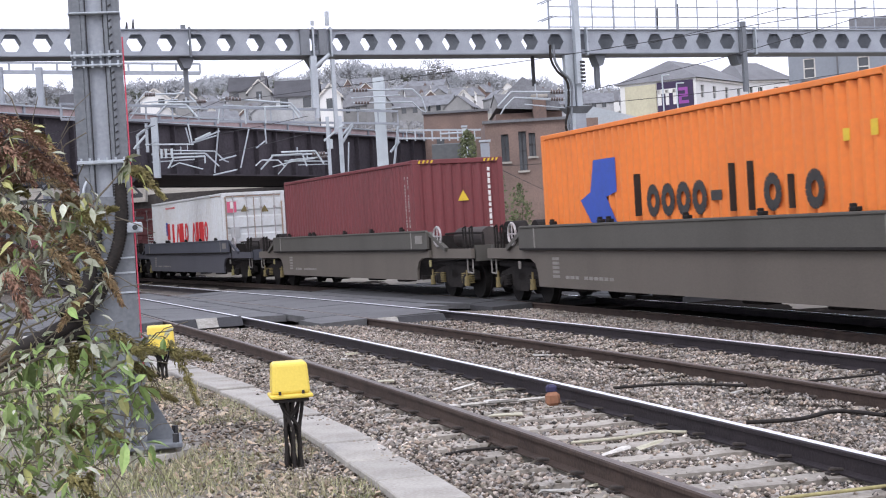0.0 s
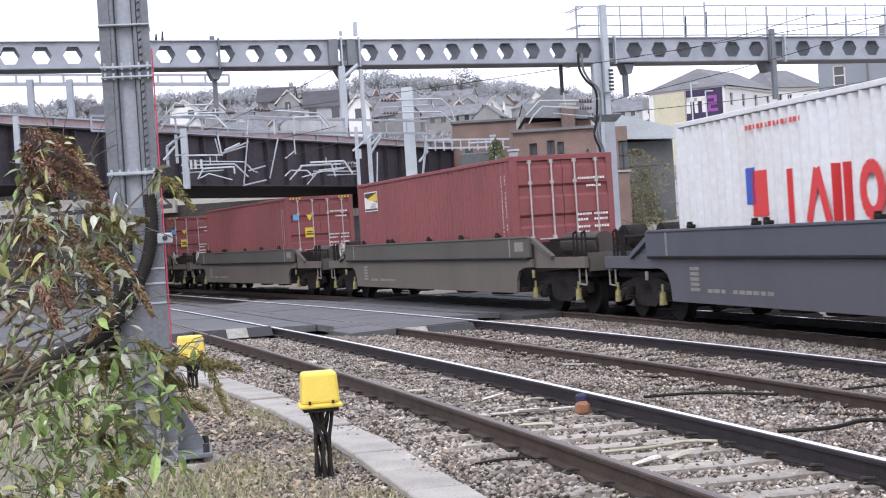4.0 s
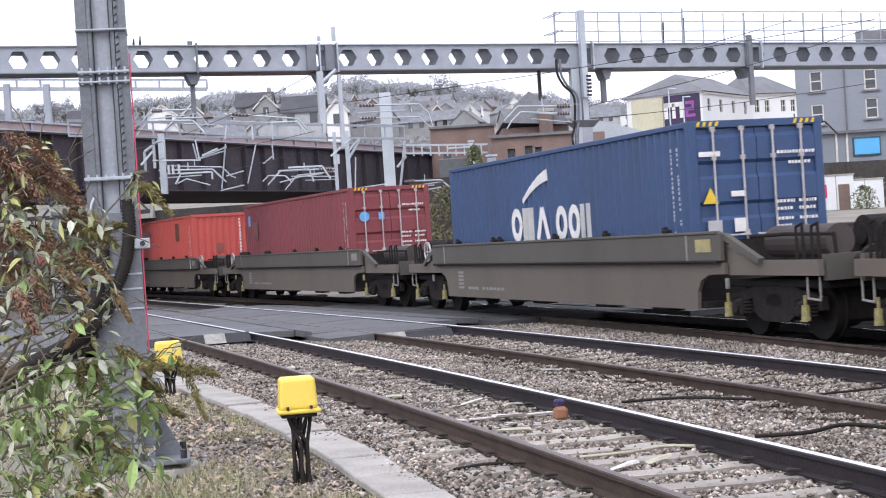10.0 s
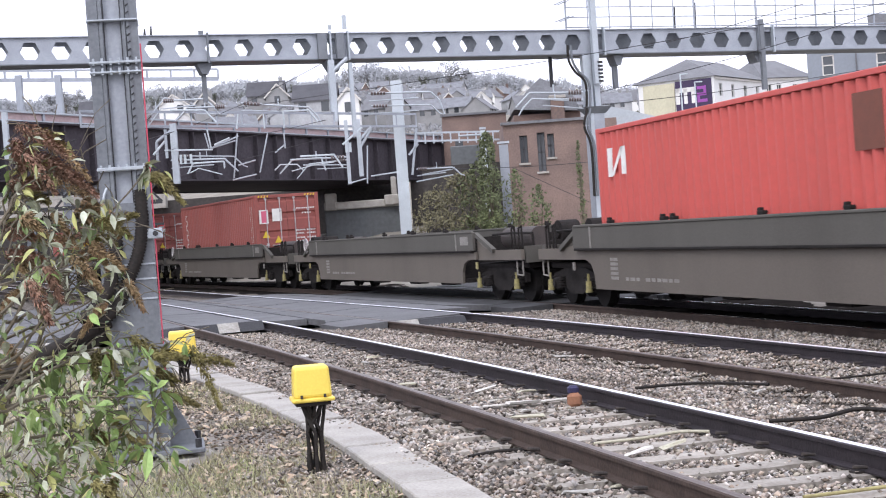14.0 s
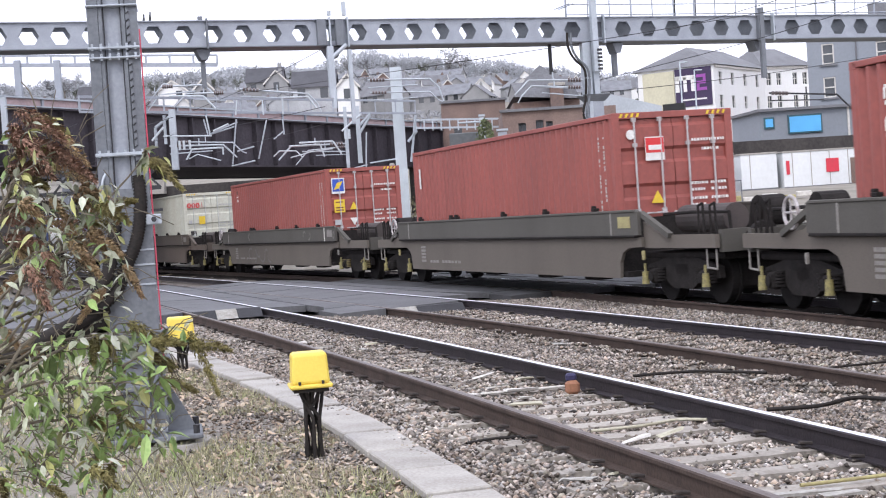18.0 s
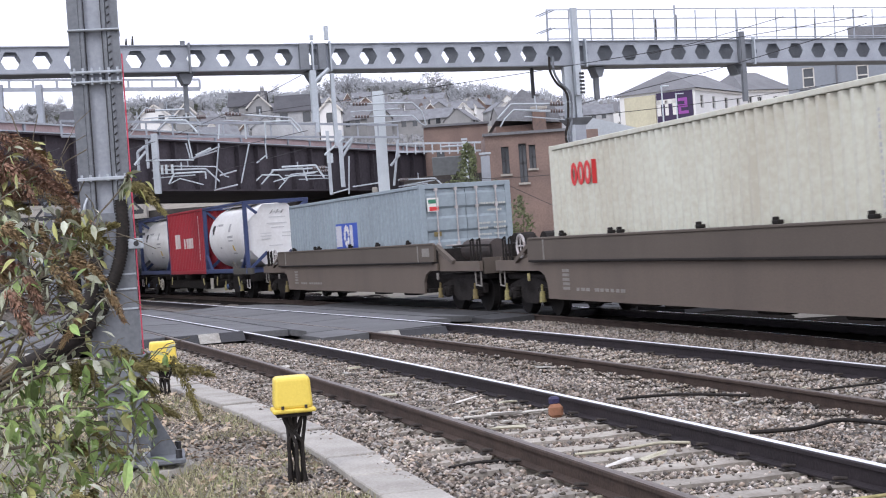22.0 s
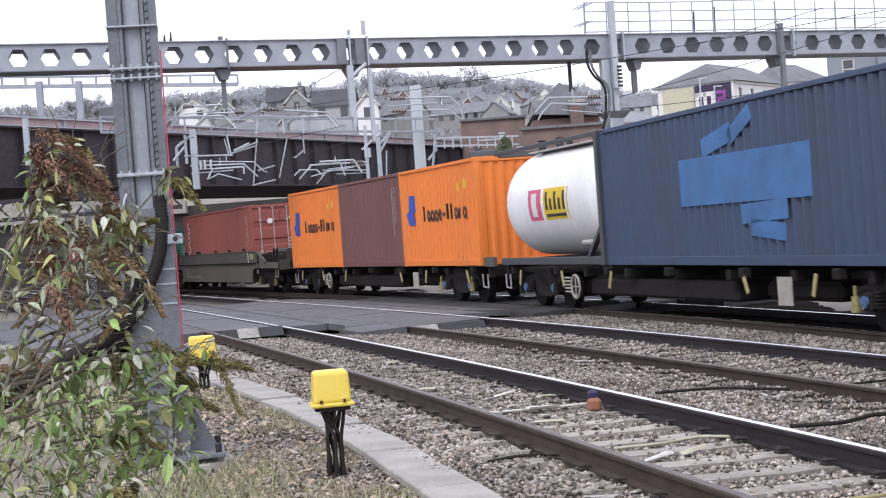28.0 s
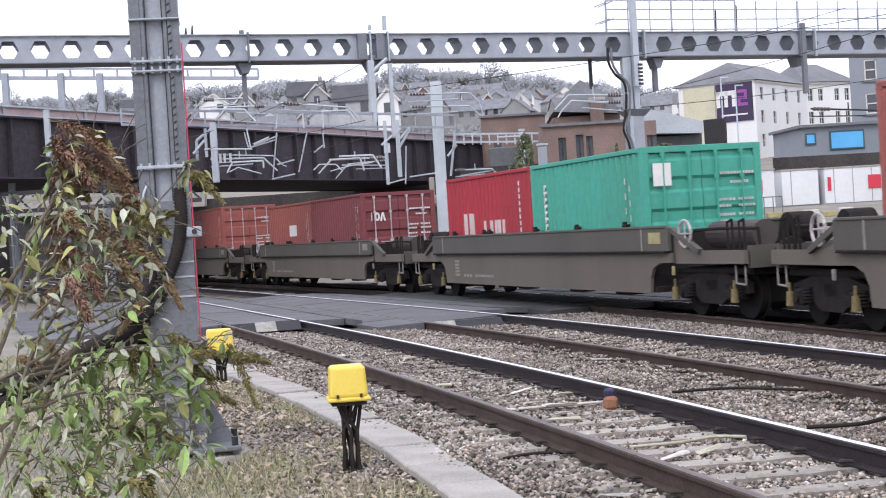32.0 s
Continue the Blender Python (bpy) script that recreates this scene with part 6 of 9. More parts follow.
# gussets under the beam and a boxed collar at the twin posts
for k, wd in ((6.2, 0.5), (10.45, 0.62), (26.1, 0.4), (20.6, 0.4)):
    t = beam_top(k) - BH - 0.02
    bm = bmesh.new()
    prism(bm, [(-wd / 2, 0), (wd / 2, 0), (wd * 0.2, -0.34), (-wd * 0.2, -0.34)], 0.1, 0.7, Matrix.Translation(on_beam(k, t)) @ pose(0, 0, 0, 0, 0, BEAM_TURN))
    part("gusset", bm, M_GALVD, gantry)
for k, wd in ((10.02, 0.3), (10.62, 0.26)):
    bm = bmesh.new()
    box(bm, 0, -0.1, 0, wd, 0.2, BH - 0.02, Matrix.Translation(on_beam(k, beam_top(k) - BH / 2)) @ pose(0, 0, 0, 0, 0, BEAM_TURN))
    part("collar_plate", bm, M_GALVD, gantry)
# posts that stand up from or hang below the beam
for k, up, down, wd, mat in ((6.2, 0.2, -2.1, 0.14, M_GALVD), (10.3, 0.25, 0.1, 0.1, M_GALVL), (10.8, 0.55, 0.1, 0.12, M_GALVL), (10.25, -0.9, -2.6, 0.2, M_GALVL), (10.9, -1.0, -3.4, 0.12, M_GALVL),
                             (26.1, 0.25, -2.25, 0.16, M_GALVD), (20.6, -0.85, -2.0, 0.16, M_GALVD), (18.2, -0.85, -1.9, 0.1, M_DARKST), (-8.0, 0.0, -2.0, 0.15, M_GALV)):
    bm = bmesh.new()
    t = beam_top(k)
    p = on_beam(k, 0, 0.5 if k in (6.2, 20.6, 18.2) else -0.16)
    box(bm, 0, 0, (up + down) / 2, wd, wd, up - down, Matrix.Translation((p.x, p.y, t)) @ pose(0, 0, 0, 0, 0, BEAM_TURN))
    part("post", bm, mat, gantry)
for k, h in ((3.6, 0.2), (4.0, 0.13), (4.35, 0.22), (4.55, 0.3)):
    bm = bmesh.new()
    p = on_beam(k, beam_top(k))
    rod(bm, p, p + Vector((0.02, 0, h)), 0.045, 7, 0.02)
    part("finial", bm, M_DARKST, gantry)
# bent stay below the beam by the twin posts
for a, b, r in ((on_beam(10.8, 7.25, -0.2), on_beam(10.3, 6.85, -0.2), 0.07), (on_beam(10.3, 6.85, -0.2), on_beam(10.3, 5.2, -0.2), 0.07)):
    bm = bmesh.new()
    rod(bm, a, b, r, 8)
    part("stay", bm, M_GALVL, gantry)
# the leg beyond the train: stepped column, cap, slim upper posts
kl = 19.5
tl = beam_top(kl)
leg = Matrix.Translation(on_beam(kl, 0)) @ pose(0, 0, 0, 0, 0, BEAM_TURN)
bm = bmesh.new()
box(bm, 0, 0, 2.4, 0.54, 0.46, 5.4, leg)
part("column", bm, M_GALV, gantry)
bm = bmesh.new()
box(bm, -0.2, -0.24, 2.4, 0.13, 0.03, 5.3, leg)
part("column_strip", bm, M_GALVL, gantry)
bm = bmesh.new()
vsx = box(bm, 0.03, 0, 5.16, 0.98, 0.8, 0.24, leg)
for v in vsx:
    if v.co.z < 5.1:
        v.co.x += (leg.translation.x - v.co.x) * 0.4
        v.co.y += (leg.translation.y - v.co.y) * 0.4
part("cap", bm, M_GALVD, gantry)
for dx, w in ((-0.2, 0.3), (0.12, 0.2)):
    bm = bmesh.new()
    box(bm, dx, 0, (5.2 + tl - BH) / 2, w, 0.25, tl - BH - 5.2, leg)
    part("upper_post", bm, M_GALVL, gantry)
bm = bmesh.new()
box(bm, 0.05, -0.3, 7.55, 0.2, 0.2, 3.0, leg)
part("tube", bm, M_GALVL, gantry)
for i in range(6):
    bm = bmesh.new()
    rod(bm, leg @ Vector((0.17, -0.35, 6.1 + i * 0.13)), leg @ Vector((0.17, -0.35, 6.17 + i * 0.13)), 0.11, 10)
    part("insulator_disc", bm, M_DARKST, gantry)
for off in (0.0, 0.13):
    tube("cable", [leg @ Vector(p) for p in ((-0.95 + off, -0.3, 7.4), (-0.95 + off, -0.32, 6.9), (-0.75 + off, -0.32, 6.5), (-0.4 + off, -0.33, 6.1), (-0.42 + off, -0.33, 5.2), (-0.55 + off, -0.33, 4.6), (-0.35 + off, -0.33, 3.9), (-0.34 + off, -0.3, 2.2))], 0.045, M_CABLE if off == 0 else M_GALVD, gantry)
# ground under the leg lies behind the train
bm = bmesh.new()
box(bm, 0, 0, -0.15, 1.1, 1.0, 0.5, leg)
part("footing", bm, M_CONC, gantry)
for k in (-13.0, 38.0):
    bm = bmesh.new()
    m = Matrix.Translation(on_beam(k, 0)) @ pose(0, 0, 0, 0, 0, BEAM_TURN)
    box(bm, 0, 0, 3.5, 0.4, 0.4, 8.0, m)
    part("column", bm, M_GALV, gantry)

# handrail of the walkway on the beam
walkway = thing("handrail", "thin scaffold-like handrail along the gantry walkway", "handrail", pose(0, 0, 0))
ks = [18.8 + 0.82 * i for i in range(26)]
for i, k in enumerate(ks):
    h = 1.14 + (0.16 if i in (6, 14) else 0)
    bm = bmesh.new()
    p = on_beam(k, beam_top(k) - 0.02, 0.3)
    rod(bm, p, p + Vector((0.02, 0, h)), 0.022 if i % 3 else 0.035, 6)
    part("post", bm, M_GALV, walkway)
    if i in (1, 5, 6, 9, 13, 17, 18, 22):
        bm = bmesh.new()
        p = on_beam(k + 0.35, beam_top(k) - 0.02, 0.9)
        rod(bm, p, p + Vector((0.03, 0, h - 0.25)), 0.03, 6)
        part("post", bm, M_DARKST, walkway)
for h in (0.12, 0.47, 0.82, 1.13):
    for a, b in ((0, 6), (6, 16), (16, 25)):
        if h == 1.13 and a == 6:
            h += 0.04
        bm = bmesh.new()
        rod(bm, on_beam(ks[a], beam_top(ks[a]) + h, 0.3), on_beam(ks[b], beam_top(ks[b]) + h, 0.3), 0.02, 6)
        part("rail", bm, M_GALV, walkway)
for k in (18.65, 18.8):
    bm = bmesh.new()
    rod(bm, on_beam(k, beam_top(k) + 0.4, -0.4), on_beam(k, beam_top(k) + 0.4, 0.9), 0.02, 6)
    rod(bm, on_beam(k, beam_top(k) + 1.0, -0.4), on_beam(k, beam_top(k) + 1.0, 0.9), 0.02, 6)
    part("rail", bm, M_GALV, walkway)

# ---- road bridge behind ----
BR_D = Vector((0.42, 0.907, 0))
BR_A = Vector((-12.8, 70, 0))
BR_TURN = math.degrees(math.atan2(BR_D.y, BR_D.x))
bridge = thing("road_bridge", "dark riveted girder road bridge with a pinkish parapet", "bridge", Matrix.Translation(BR_A) @ pose(0, 0, 0, 0, 0, BR_TURN))
bm = bmesh.new()
box(bm, 3, 0.1, 5.76, 60, 0.08, 2.36)
part("girder_web", bm, M_GIRDER, bridge)
for z, w in ((6.95, 0.5), (4.58, 0.55)):
    bm = bmesh.new()
    box(bm, 3, 0, z, 60, w, 0.07)
    part("girder_flange", bm, M_GIRDER, bridge)
bm = bmesh.new()
box(bm, 0, -0.05, 5.76, 0.05, 0.3, 2.28)
STIFF = to_mesh("stiffener", bm, M_GIRDER)
for i in range(31):
    part("stiffener", STIFF, None, bridge, m=pose(-26 + i * 1.9, 0, 0))
bm = bmesh.new()
box(bm, 3, 5.2, 4.9, 60, 10.0, 0.5)
part("deck", bm, M_GIRDER, bridge)
bm = bmesh.new()
box(bm, 3, 0.05, 7.16, 60, 0.25, 0.36)
part("parapet", bm, M_PARAPET, bridge, "pinkish concrete parapet")
bm = bmesh.new()
box(bm, 3, 0.0, 7.37, 60, 0.4, 0.07)
part("coping", bm, M_GALVL, bridge, "pale coping")
bm = bmesh.new()
box(bm, 3, -0.1, 7.01, 60, 0.34, 0.05)
part("string_course", bm, M_GALVL, bridge)
bm = bmesh.new()
box(bm, 0, -0.12, 7.17, 0.12, 0.08, 0.34)
PILASTER = to_mesh("parapet_post", bm, M_GALV)
for i in range(24):
    part("parapet_post", PILASTER, None, bridge, m=pose(-25 + i * 2.4, 0, 0))
bm = bmesh.new()
box(bm, 3, 10.2, 5.55, 60, 0.1, 1.95)
part("girder_web", bm, M_GIRDER, bridge)
# abutment and pier at the right-hand end, beyond the train
pier = thing("abutment", "weathered concrete bridge abutment with a grey block wall", "abutment", kind="structure")
for name, x, y, z, sx, sy, sz, mat in (("wall", 0.05, 95.5, 2.1, 3.9, 3.0, 4.8, M_DARKWALL), ("wall", 2.0, 90.5, 5.2, 2.6, 0.5, 2.1, M_GREYWALL), ("ledge", -4.55, 88.9, 3.15, 4.6, 2.4, 0.45, M_CONC), ("bearing_block", -6.45, 88.0, 3.4, 0.65, 0.9, 1.0, M_CONC), ("bearing_block", -2.9, 87.9, 3.3, 0.85, 0.9, 0.6, M_CONC), ("column", -2.75, 88.3, 4.0, 0.32, 0.32, 1.3, M_CONC),
                                       ("wall", -4.6, 89.1, 1.2, 4.5, 2.2, 3.5, M_GREYWALL)):
    bm = bmesh.new()
    bbox(bm, x, y, z, sx, sy, sz, 0.05)
    part(name, bm, mat, pier)
# dark wall added behind the bridge, standing for the shade beyond and under it
bm = bmesh.new()
bar(bm, (-60, 112, 2.0), (-2.5, 103, 2.0), 1.0, 5.4)
part("wall", bm, M_DARKWALL, pier)
# pale slab added in place of the daylight seen beyond the bridge
bm = bmesh.new()
bar(bm, (-60, 110.6, 5.1), (-19.0, 104.8, 4.7), 0.5, 1.0)
part("coping", bm, M_CONC, pier, "pale slab standing for daylight beyond the bridge")
# far abutment under the bridge, dark
bm = bmesh.new()
box(bm, -32, 78, 2.2, 14, 3, 5)
part("wall", bm, M_DARKWALL, pier)


# ---- overhead-line portals and brackets behind ----
def bracket(root, reach, tip, mats=(M_GALVL, M_INSUL), thin=0.035):
    """A registration bracket: insulator at the root, a main tube, a bent end and a thin lower tube."""
    root, tip = Vector(root), Vector(tip)
    b = thing("line_bracket", "pale tubular overhead-line bracket with a brown insulator", "bracket", Matrix.Translation(root), group="overhead-line brackets")
    d = tip - root
    a1 = d * 0.3
    bm = bmesh.new()
    n = 5
    for i in range(n):
        p, q = d * (0.04 + 0.05 * i), d * (0.075 + 0.05 * i)
        rod(bm, p, q, thin * 2.2, 8)
    part("insulator", bm, mats[1], b)
    bm = bmesh.new()
    rod(bm, (0, 0, 0), d, thin, 8)
    part("tube", bm, mats[0], b)
    bm = bmesh.new()
    e = d.normalized()
    rod(bm, d, d + e * 0.35 + Vector((0, 0, -0.35)), thin, 8)
    rod(bm, d + e * 0.35 + Vector((0, 0, -0.35)), d + e * 0.5 + Vector((0, 0, -reach)), thin * 0.8, 8)
    part("bent_end", bm, mats[0], b)
    bm = bmesh.new()
    rod(bm, Vector((0, 0, -0.3)), d * 0.8 + Vector((0, 0, -0.22)), thin * 0.7, 6)
    part("lower_tube", bm, mats[0], b)
    bm = bmesh.new()
    rod(bm, d * 0.55, d * 0.55 + Vector((0, 0, 0.28)), thin * 0.8, 6)
    part("pin", bm, mats[0], b)
    return b


bracket((-10.41, 58.00, 7.09), 0.6, (-8.78, 58.00, 7.06))
bracket((-7.99, 58.00, 6.71), 0.5, (-9.45, 58.00, 6.76))
bracket((-7.91, 62.00, 7.16), 0.7, (-5.16, 62.00, 6.79))
bracket((-3.55, 58.00, 4.46), 0.5, (-5.61, 58.00, 4.49))
bracket((-3.52, 58.00, 4.35), 0.5, (-4.97, 58.00, 4.29), thin=0.025)
bracket((-10.24, 58.00, 4.81), 0.5, (-8.19, 58.00, 4.73))
bracket((-10.12, 58.00, 4.97), 0.4, (-7.82, 58.00, 4.79), thin=0.025)
bracket((-2.61, 60.00, 6.99), 0.9, (-0.16, 60.00, 6.89))
bracket((-2.54, 60.00, 6.49), 0.4, (-0.19, 60.00, 6.38), thin=0.03)
bracket((-1.08, 70.00, 4.26), 0.4, (0.62, 70.00, 4.23))
bracket((5.08, 52.00, 5.78), 0.5, (3.24, 52.00, 5.89))
bracket((5.06, 52.00, 5.53), 0.6, (3.32, 52.00, 5.69), thin=0.03)
bracket((13.18, 60.00, 5.42), 0.5, (15.85, 60.00, 5.19), (M_DARKST, M_INSUL))
bracket((-11.49, 60.00, 6.50), 0.5, (-10.64, 60.00, 7.41), thin=0.03)

portal = thing("line_portal", "galvanised overhead-line portal with a lattice boom", "portal", pose(0, 0, 0), group="overhead-line portals")
PA, PB = Vector((-12.87, 55.00, 6.50)), Vector((-0.91, 68.00, 6.11))
PA.z = PB.z = 6.65
for dz in (0.0, -0.55):
    bm = bmesh.new()
    bar(bm, PA + Vector((0, 0, dz)), PB + Vector((0, 0, dz)), 0.09, 0.09)
    part("chord", bm, M_GALV, portal)
for i in range(15):
    p = PA.lerp(PB, i / 14)
    bm = bmesh.new()
    bar(bm, p, p + Vector((0, 0, -0.55)), 0.06, 0.06)
    part("upright", bm, M_GALV, portal)
p = Vector((-1.69, 68.00, 6.21))
bm = bmesh.new()
box(bm, p.x, p.y, 3.9, 0.5, 0.4, 8.6)
part("column", bm, M_GALVP, portal)
for q, top, low, w in (((-10.06, 58.00, 6.48), 6.2, 3.9, 0.24), ((-3.83, 64.00, 6.02), 6.3, 3.6, 0.14), ((-3.31, 64.00, 5.98), 6.3, 3.9, 0.18), ((-10.37, 58.00, 6.07), 6.0, 4.9, 0.1), ((-16.45, 58.0, 6.0), 7.1, 5.3, 0.2)):
    bm = bmesh.new()
    box(bm, q[0], q[1], (top + low) / 2, w, w, top - low)
    part("drop_post", bm, M_GALVL, portal)
for a, b in (((-10.73, 58.00, 5.55), (-10.09, 58.00, 5.99)), ((-3.35, 64.00, 5.39), (-2.76, 64.00, 5.94)), ((-10.73, 58.00, 5.55), (-10.74, 58.00, 4.80)), ((-2.77, 64.00, 5.87), (-3.30, 64.00, 5.10)), ((-0.95, 70.00, 6.14), (-1.28, 70.00, 4.02)), ((-0.92, 70.00, 5.43), (-1.37, 70.00, 4.94))):
    bm = bmesh.new()
    rod(bm, a, b, 0.06, 6)
    part("stay", bm, M_GALVL, portal)
# thin steady rods before the girder
for a, b in (((-9.18, 60.00, 5.90), (-9.05, 60.00, 5.28)), ((-7.89, 60.00, 5.81), (-8.15, 60.00, 4.04)), ((-6.68, 60.00, 5.77), (-7.11, 60.00, 4.19)), ((-8.96, 60.00, 5.28), (-7.98, 60.00, 5.52)), ((-8.20, 60.00, 3.97), (-7.25, 60.00, 4.13)), ((-7.94, 60.00, 4.54), (-7.25, 60.00, 4.69)), ((-2.89, 62.00, 5.06), (-3.00, 62.00, 3.52)),
             ((-6.06, 60.00, 5.68), (-6.04, 60.00, 5.08)), ((-6.45, 60.00, 4.93), (-6.03, 60.00, 5.23)), ((-2.82, 62.00, 3.80), (-1.77, 62.00, 3.89)), ((-3.76, 62.00, 3.57), (-2.94, 62.00, 3.74)), ((-9.00, 60.00, 5.28), (-7.85, 60.00, 5.69)), ((-0.84, 70.00, 3.99), (0.61, 70.00, 4.15)), ((-1.12, 70.00, 3.69), (0.60, 70.00, 3.89))):
    bm = bmesh.new()
    rod(bm, a, b, 0.03, 6)
    part("steady_rod", bm, M_GALVL, portal)

# bent tubes and clamps of the registration arms before the girder
for pts, r in ((((-10.27, 5.14), (-8.46, 5.04)), 0.03), (((-9.46, 4.2), (-9.24, 4.58), (-8.07, 4.57), (-8.07, 4.31)), 0.035), (((-9.37, 4.23), (-9.04, 4.38), (-8.17, 4.09)), 0.022), (((-8.62, 5.8), (-8.52, 5.11)), 0.03), (((-8.39, 5.21), (-7.8, 5.44)), 0.035),
               (((-6.19, 4.1), (-5.96, 4.3), (-5.33, 4.26), (-5.13, 4.03)), 0.025), (((-5.56, 4.02), (-4.8, 4.18), (-3.95, 4.25)), 0.022), (((-5.59, 4.45), (-4.42, 4.45), (-4.28, 3.97)), 0.03), (((-5.2, 4.55), (-3.93, 4.53), (-3.64, 4.04)), 0.035), (((-9.95, 6.63), (-8.66, 6.54), (-8.25, 6.05)), 0.035),
               (((-5.72, 5.66), (-5.72, 6.28), (-4.76, 6.26), (-4.44, 5.79)), 0.035), (((-10.7, 5.0), (-10.24, 5.48)), 0.045), (((-3.58, 4.88), (-2.8, 5.47)), 0.04), (((-7.42, 6.31), (-7.5, 5.76)), 0.03), (((-6.47, 6.25), (-6.46, 5.69)), 0.03)):
    bm = bmesh.new()
    for (xa, za), (xb, zb) in zip(pts, pts[1:]):
        rod(bm, (xa, 57, za), (xb, 57, zb), r, 6)
    part("arm_tube", bm, M_GALVP, portal)
for x in (-9.68, -9.52, -9.3, -3.45, -3.3):
    bm = bmesh.new()
    rod(bm, (x, 57, 4.58), (x, 57, 4.93), 0.05, 6)
    part("clamp", bm, M_GALVP, portal)

boom = thing("line_portal", "slim twin-bar overhead-line boom on grey posts", "portal", pose(0, 0, 0), group="overhead-line portals")
QA, QB = Vector((-21.01, 64.00, 9.60)), Vector((-9.04, 64.00, 8.83))
for dz in (0.0, -0.4):
    bm = bmesh.new()
    bar(bm, QA + Vector((0, 0, dz)), QB + Vector((0, 0, dz)), 0.1, 0.16 if dz else 0.08)
    part("chord", bm, M_GALV, boom)
for i in range(13):
    p = QA.lerp(QB, i / 12)
    bm = bmesh.new()
    bar(bm, p, p + Vector((0, 0, -0.4)), 0.08, 0.08)
    part("upright", bm, M_GALV, boom)
for x in (30, 100, -70):
    p = QA.lerp(QB, (x + 120) / 504)
    bm = bmesh.new()
    box(bm, p.x, p.y, p.z / 2 - 0.2, 0.26, 0.26, p.z)
    part("column", bm, M_GALV, boom)

# slim grey masts by the brick building
for q, w, top in (((3.08, 72.00, 5.40), 0.42, 5.4), ((2.27, 76.00, 7.10), 0.24, 6.4)):
    mm = thing("line_mast", "plain grey overhead-line mast behind the train", "mast", pose(q[0], q[1], 0), group="far masts")
    bm = bmesh.new()
    box(bm, 0, 0, top / 2 - 0.2, w, w, top)
    part("shaft", bm, M_GALV if w > 0.3 else M_GALVP, mm)
    bm = bmesh.new()
    box(bm, 0, 0, top - 0.1, w * 1.3, w * 1.3, 0.1)
    part("cap", bm, M_GALVL, mm)
    bm = bmesh.new()
    rod(bm, (-1.2 if w < 0.3 else -0.1, 0, top - 0.4), (0.1, 0, top - 0.4), 0.05, 6)
    part("arm", bm, M_GALVL, mm)
# railing on the far side
fence = thing("railing", "pale steel railing beyond the bridge", "railing", pose(0, 0, 0))
FA, FB = Vector((-1.16, 84.00, 6.80)), Vector((4.00, 84.00, 6.54))
for dz in (0, -0.45):
    bm = bmesh.new()
    bar(bm, FA + Vector((0, 0, dz)), FB + Vector((0, 0, dz)), 0.1, 0.1)
    part("rail", bm, M_GALVL, fence)
for i in range(12):
    p = FA.lerp(FB, i / 11)
    bm = bmesh.new()
    bar(bm, p, p + Vector((0, 0, -0.6)), 0.08, 0.08)
    part("post", bm, M_GALVL, fence)
bm = bmesh.new()
box(bm, (FA.x + FB.x) / 2 + 0.3, FA.y + 1.6, 2.45, 5.4, 3.0, 4.9)
part("plinth", bm, M_DARKWALL, fence, "dark retaining wall")

# ---- overhead wires ----
wires = thing("overhead_wires", "thin overhead contact and carrier wires above the tracks", "wires", pose(0, 0, 0))
for fx, off in ((near_rail, 0.75), (mid_rail, 0.75), (train_x, 0.0)):
    for z0, sag, r in ((4.75, 0.0, 0.009), (5.75, 0.55, 0.011)):
        pts = []
        for i in range(24):
            y = 50 + i * 2.6
            p = beside(fx, y, off + 0.2 * math.sin(y * 0.07))
            f = ((y - 12) % 52) / 52
            pts.append((p.x, p.y, z0 - sag * 4 * f * (1 - f)))
        tube("wire", pts, r, M_DARKST, wires, 5)
for a, b in (((13.55, 45.00, 7.21), (-7.78, 60.00, 6.81)), ((15.04, 50.00, 7.58), (6.09, 56.00, 6.06)), ((17.91, 60.00, 6.61), (5.44, 54.00, 5.43)), ((9.58, 62.00, 0.45), (3.16, 66.00, 3.87)), ((8.36, 60.00, 3.73), (0.09, 66.00, 4.03)), ((-3.01, 50.00, 7.46), (-10.16, 62.00, 6.32)), ((12.80, 52.00, 8.25), (5.75, 54.00, 7.12))):
    tube("wire", [a, Vector(a).lerp(Vector(b), 0.5) + Vector((0, 0, -0.12)), b], 0.012, M_DARKST, wires, 5)

# ---- colour-light signal beyond the train ----
S = Vector((6.27, 40.0, 4.02))
signal = thing("railway_signal", "black hooded railway signal seen from behind on a grey post", "signal", pose(S.x, S.y, 0, 0, 0, -28))
bm = bmesh.new()
vsx = box(bm, 0, 0, S.z - 1.05, 0.6, 0.1, 2.1)
for v in vsx:
    if v.co.z < S.z - 1:
        v.co.x *= 0.9
part("backboard", bm, M_SIGNAL, signal)
bm = bmesh.new()
bbox(bm, 0, 0.16, S.z - 1.1, 0.4, 0.26, 1.85, 0.04)
part("lamp_housing", bm, M_SIGNAL, signal)
for i in range(3):
    bm = bmesh.new()
    rod(bm, (0.17, -0.06, S.z - 0.75 - i * 0.45), (0.2, -0.3, S.z - 0.77 - i * 0.45), 0.1, 14, 0.115)
    part("hood", bm, M_SIGNAL, signal)
bm = bmesh.new()
rod(bm, (0, 0.1, -0.3), (0, 0.1, S.z - 1.6), 0.08, 12)
part("post", bm, M_GALV, signal)
bm = bmesh.new()
bbox(bm, 0.06, -0.02, S.z - 2.35, 0.26, 0.05, 0.3, 0.01)
part("number_plate", bm, M_SIGNAL, signal)
bm = bmesh.new()
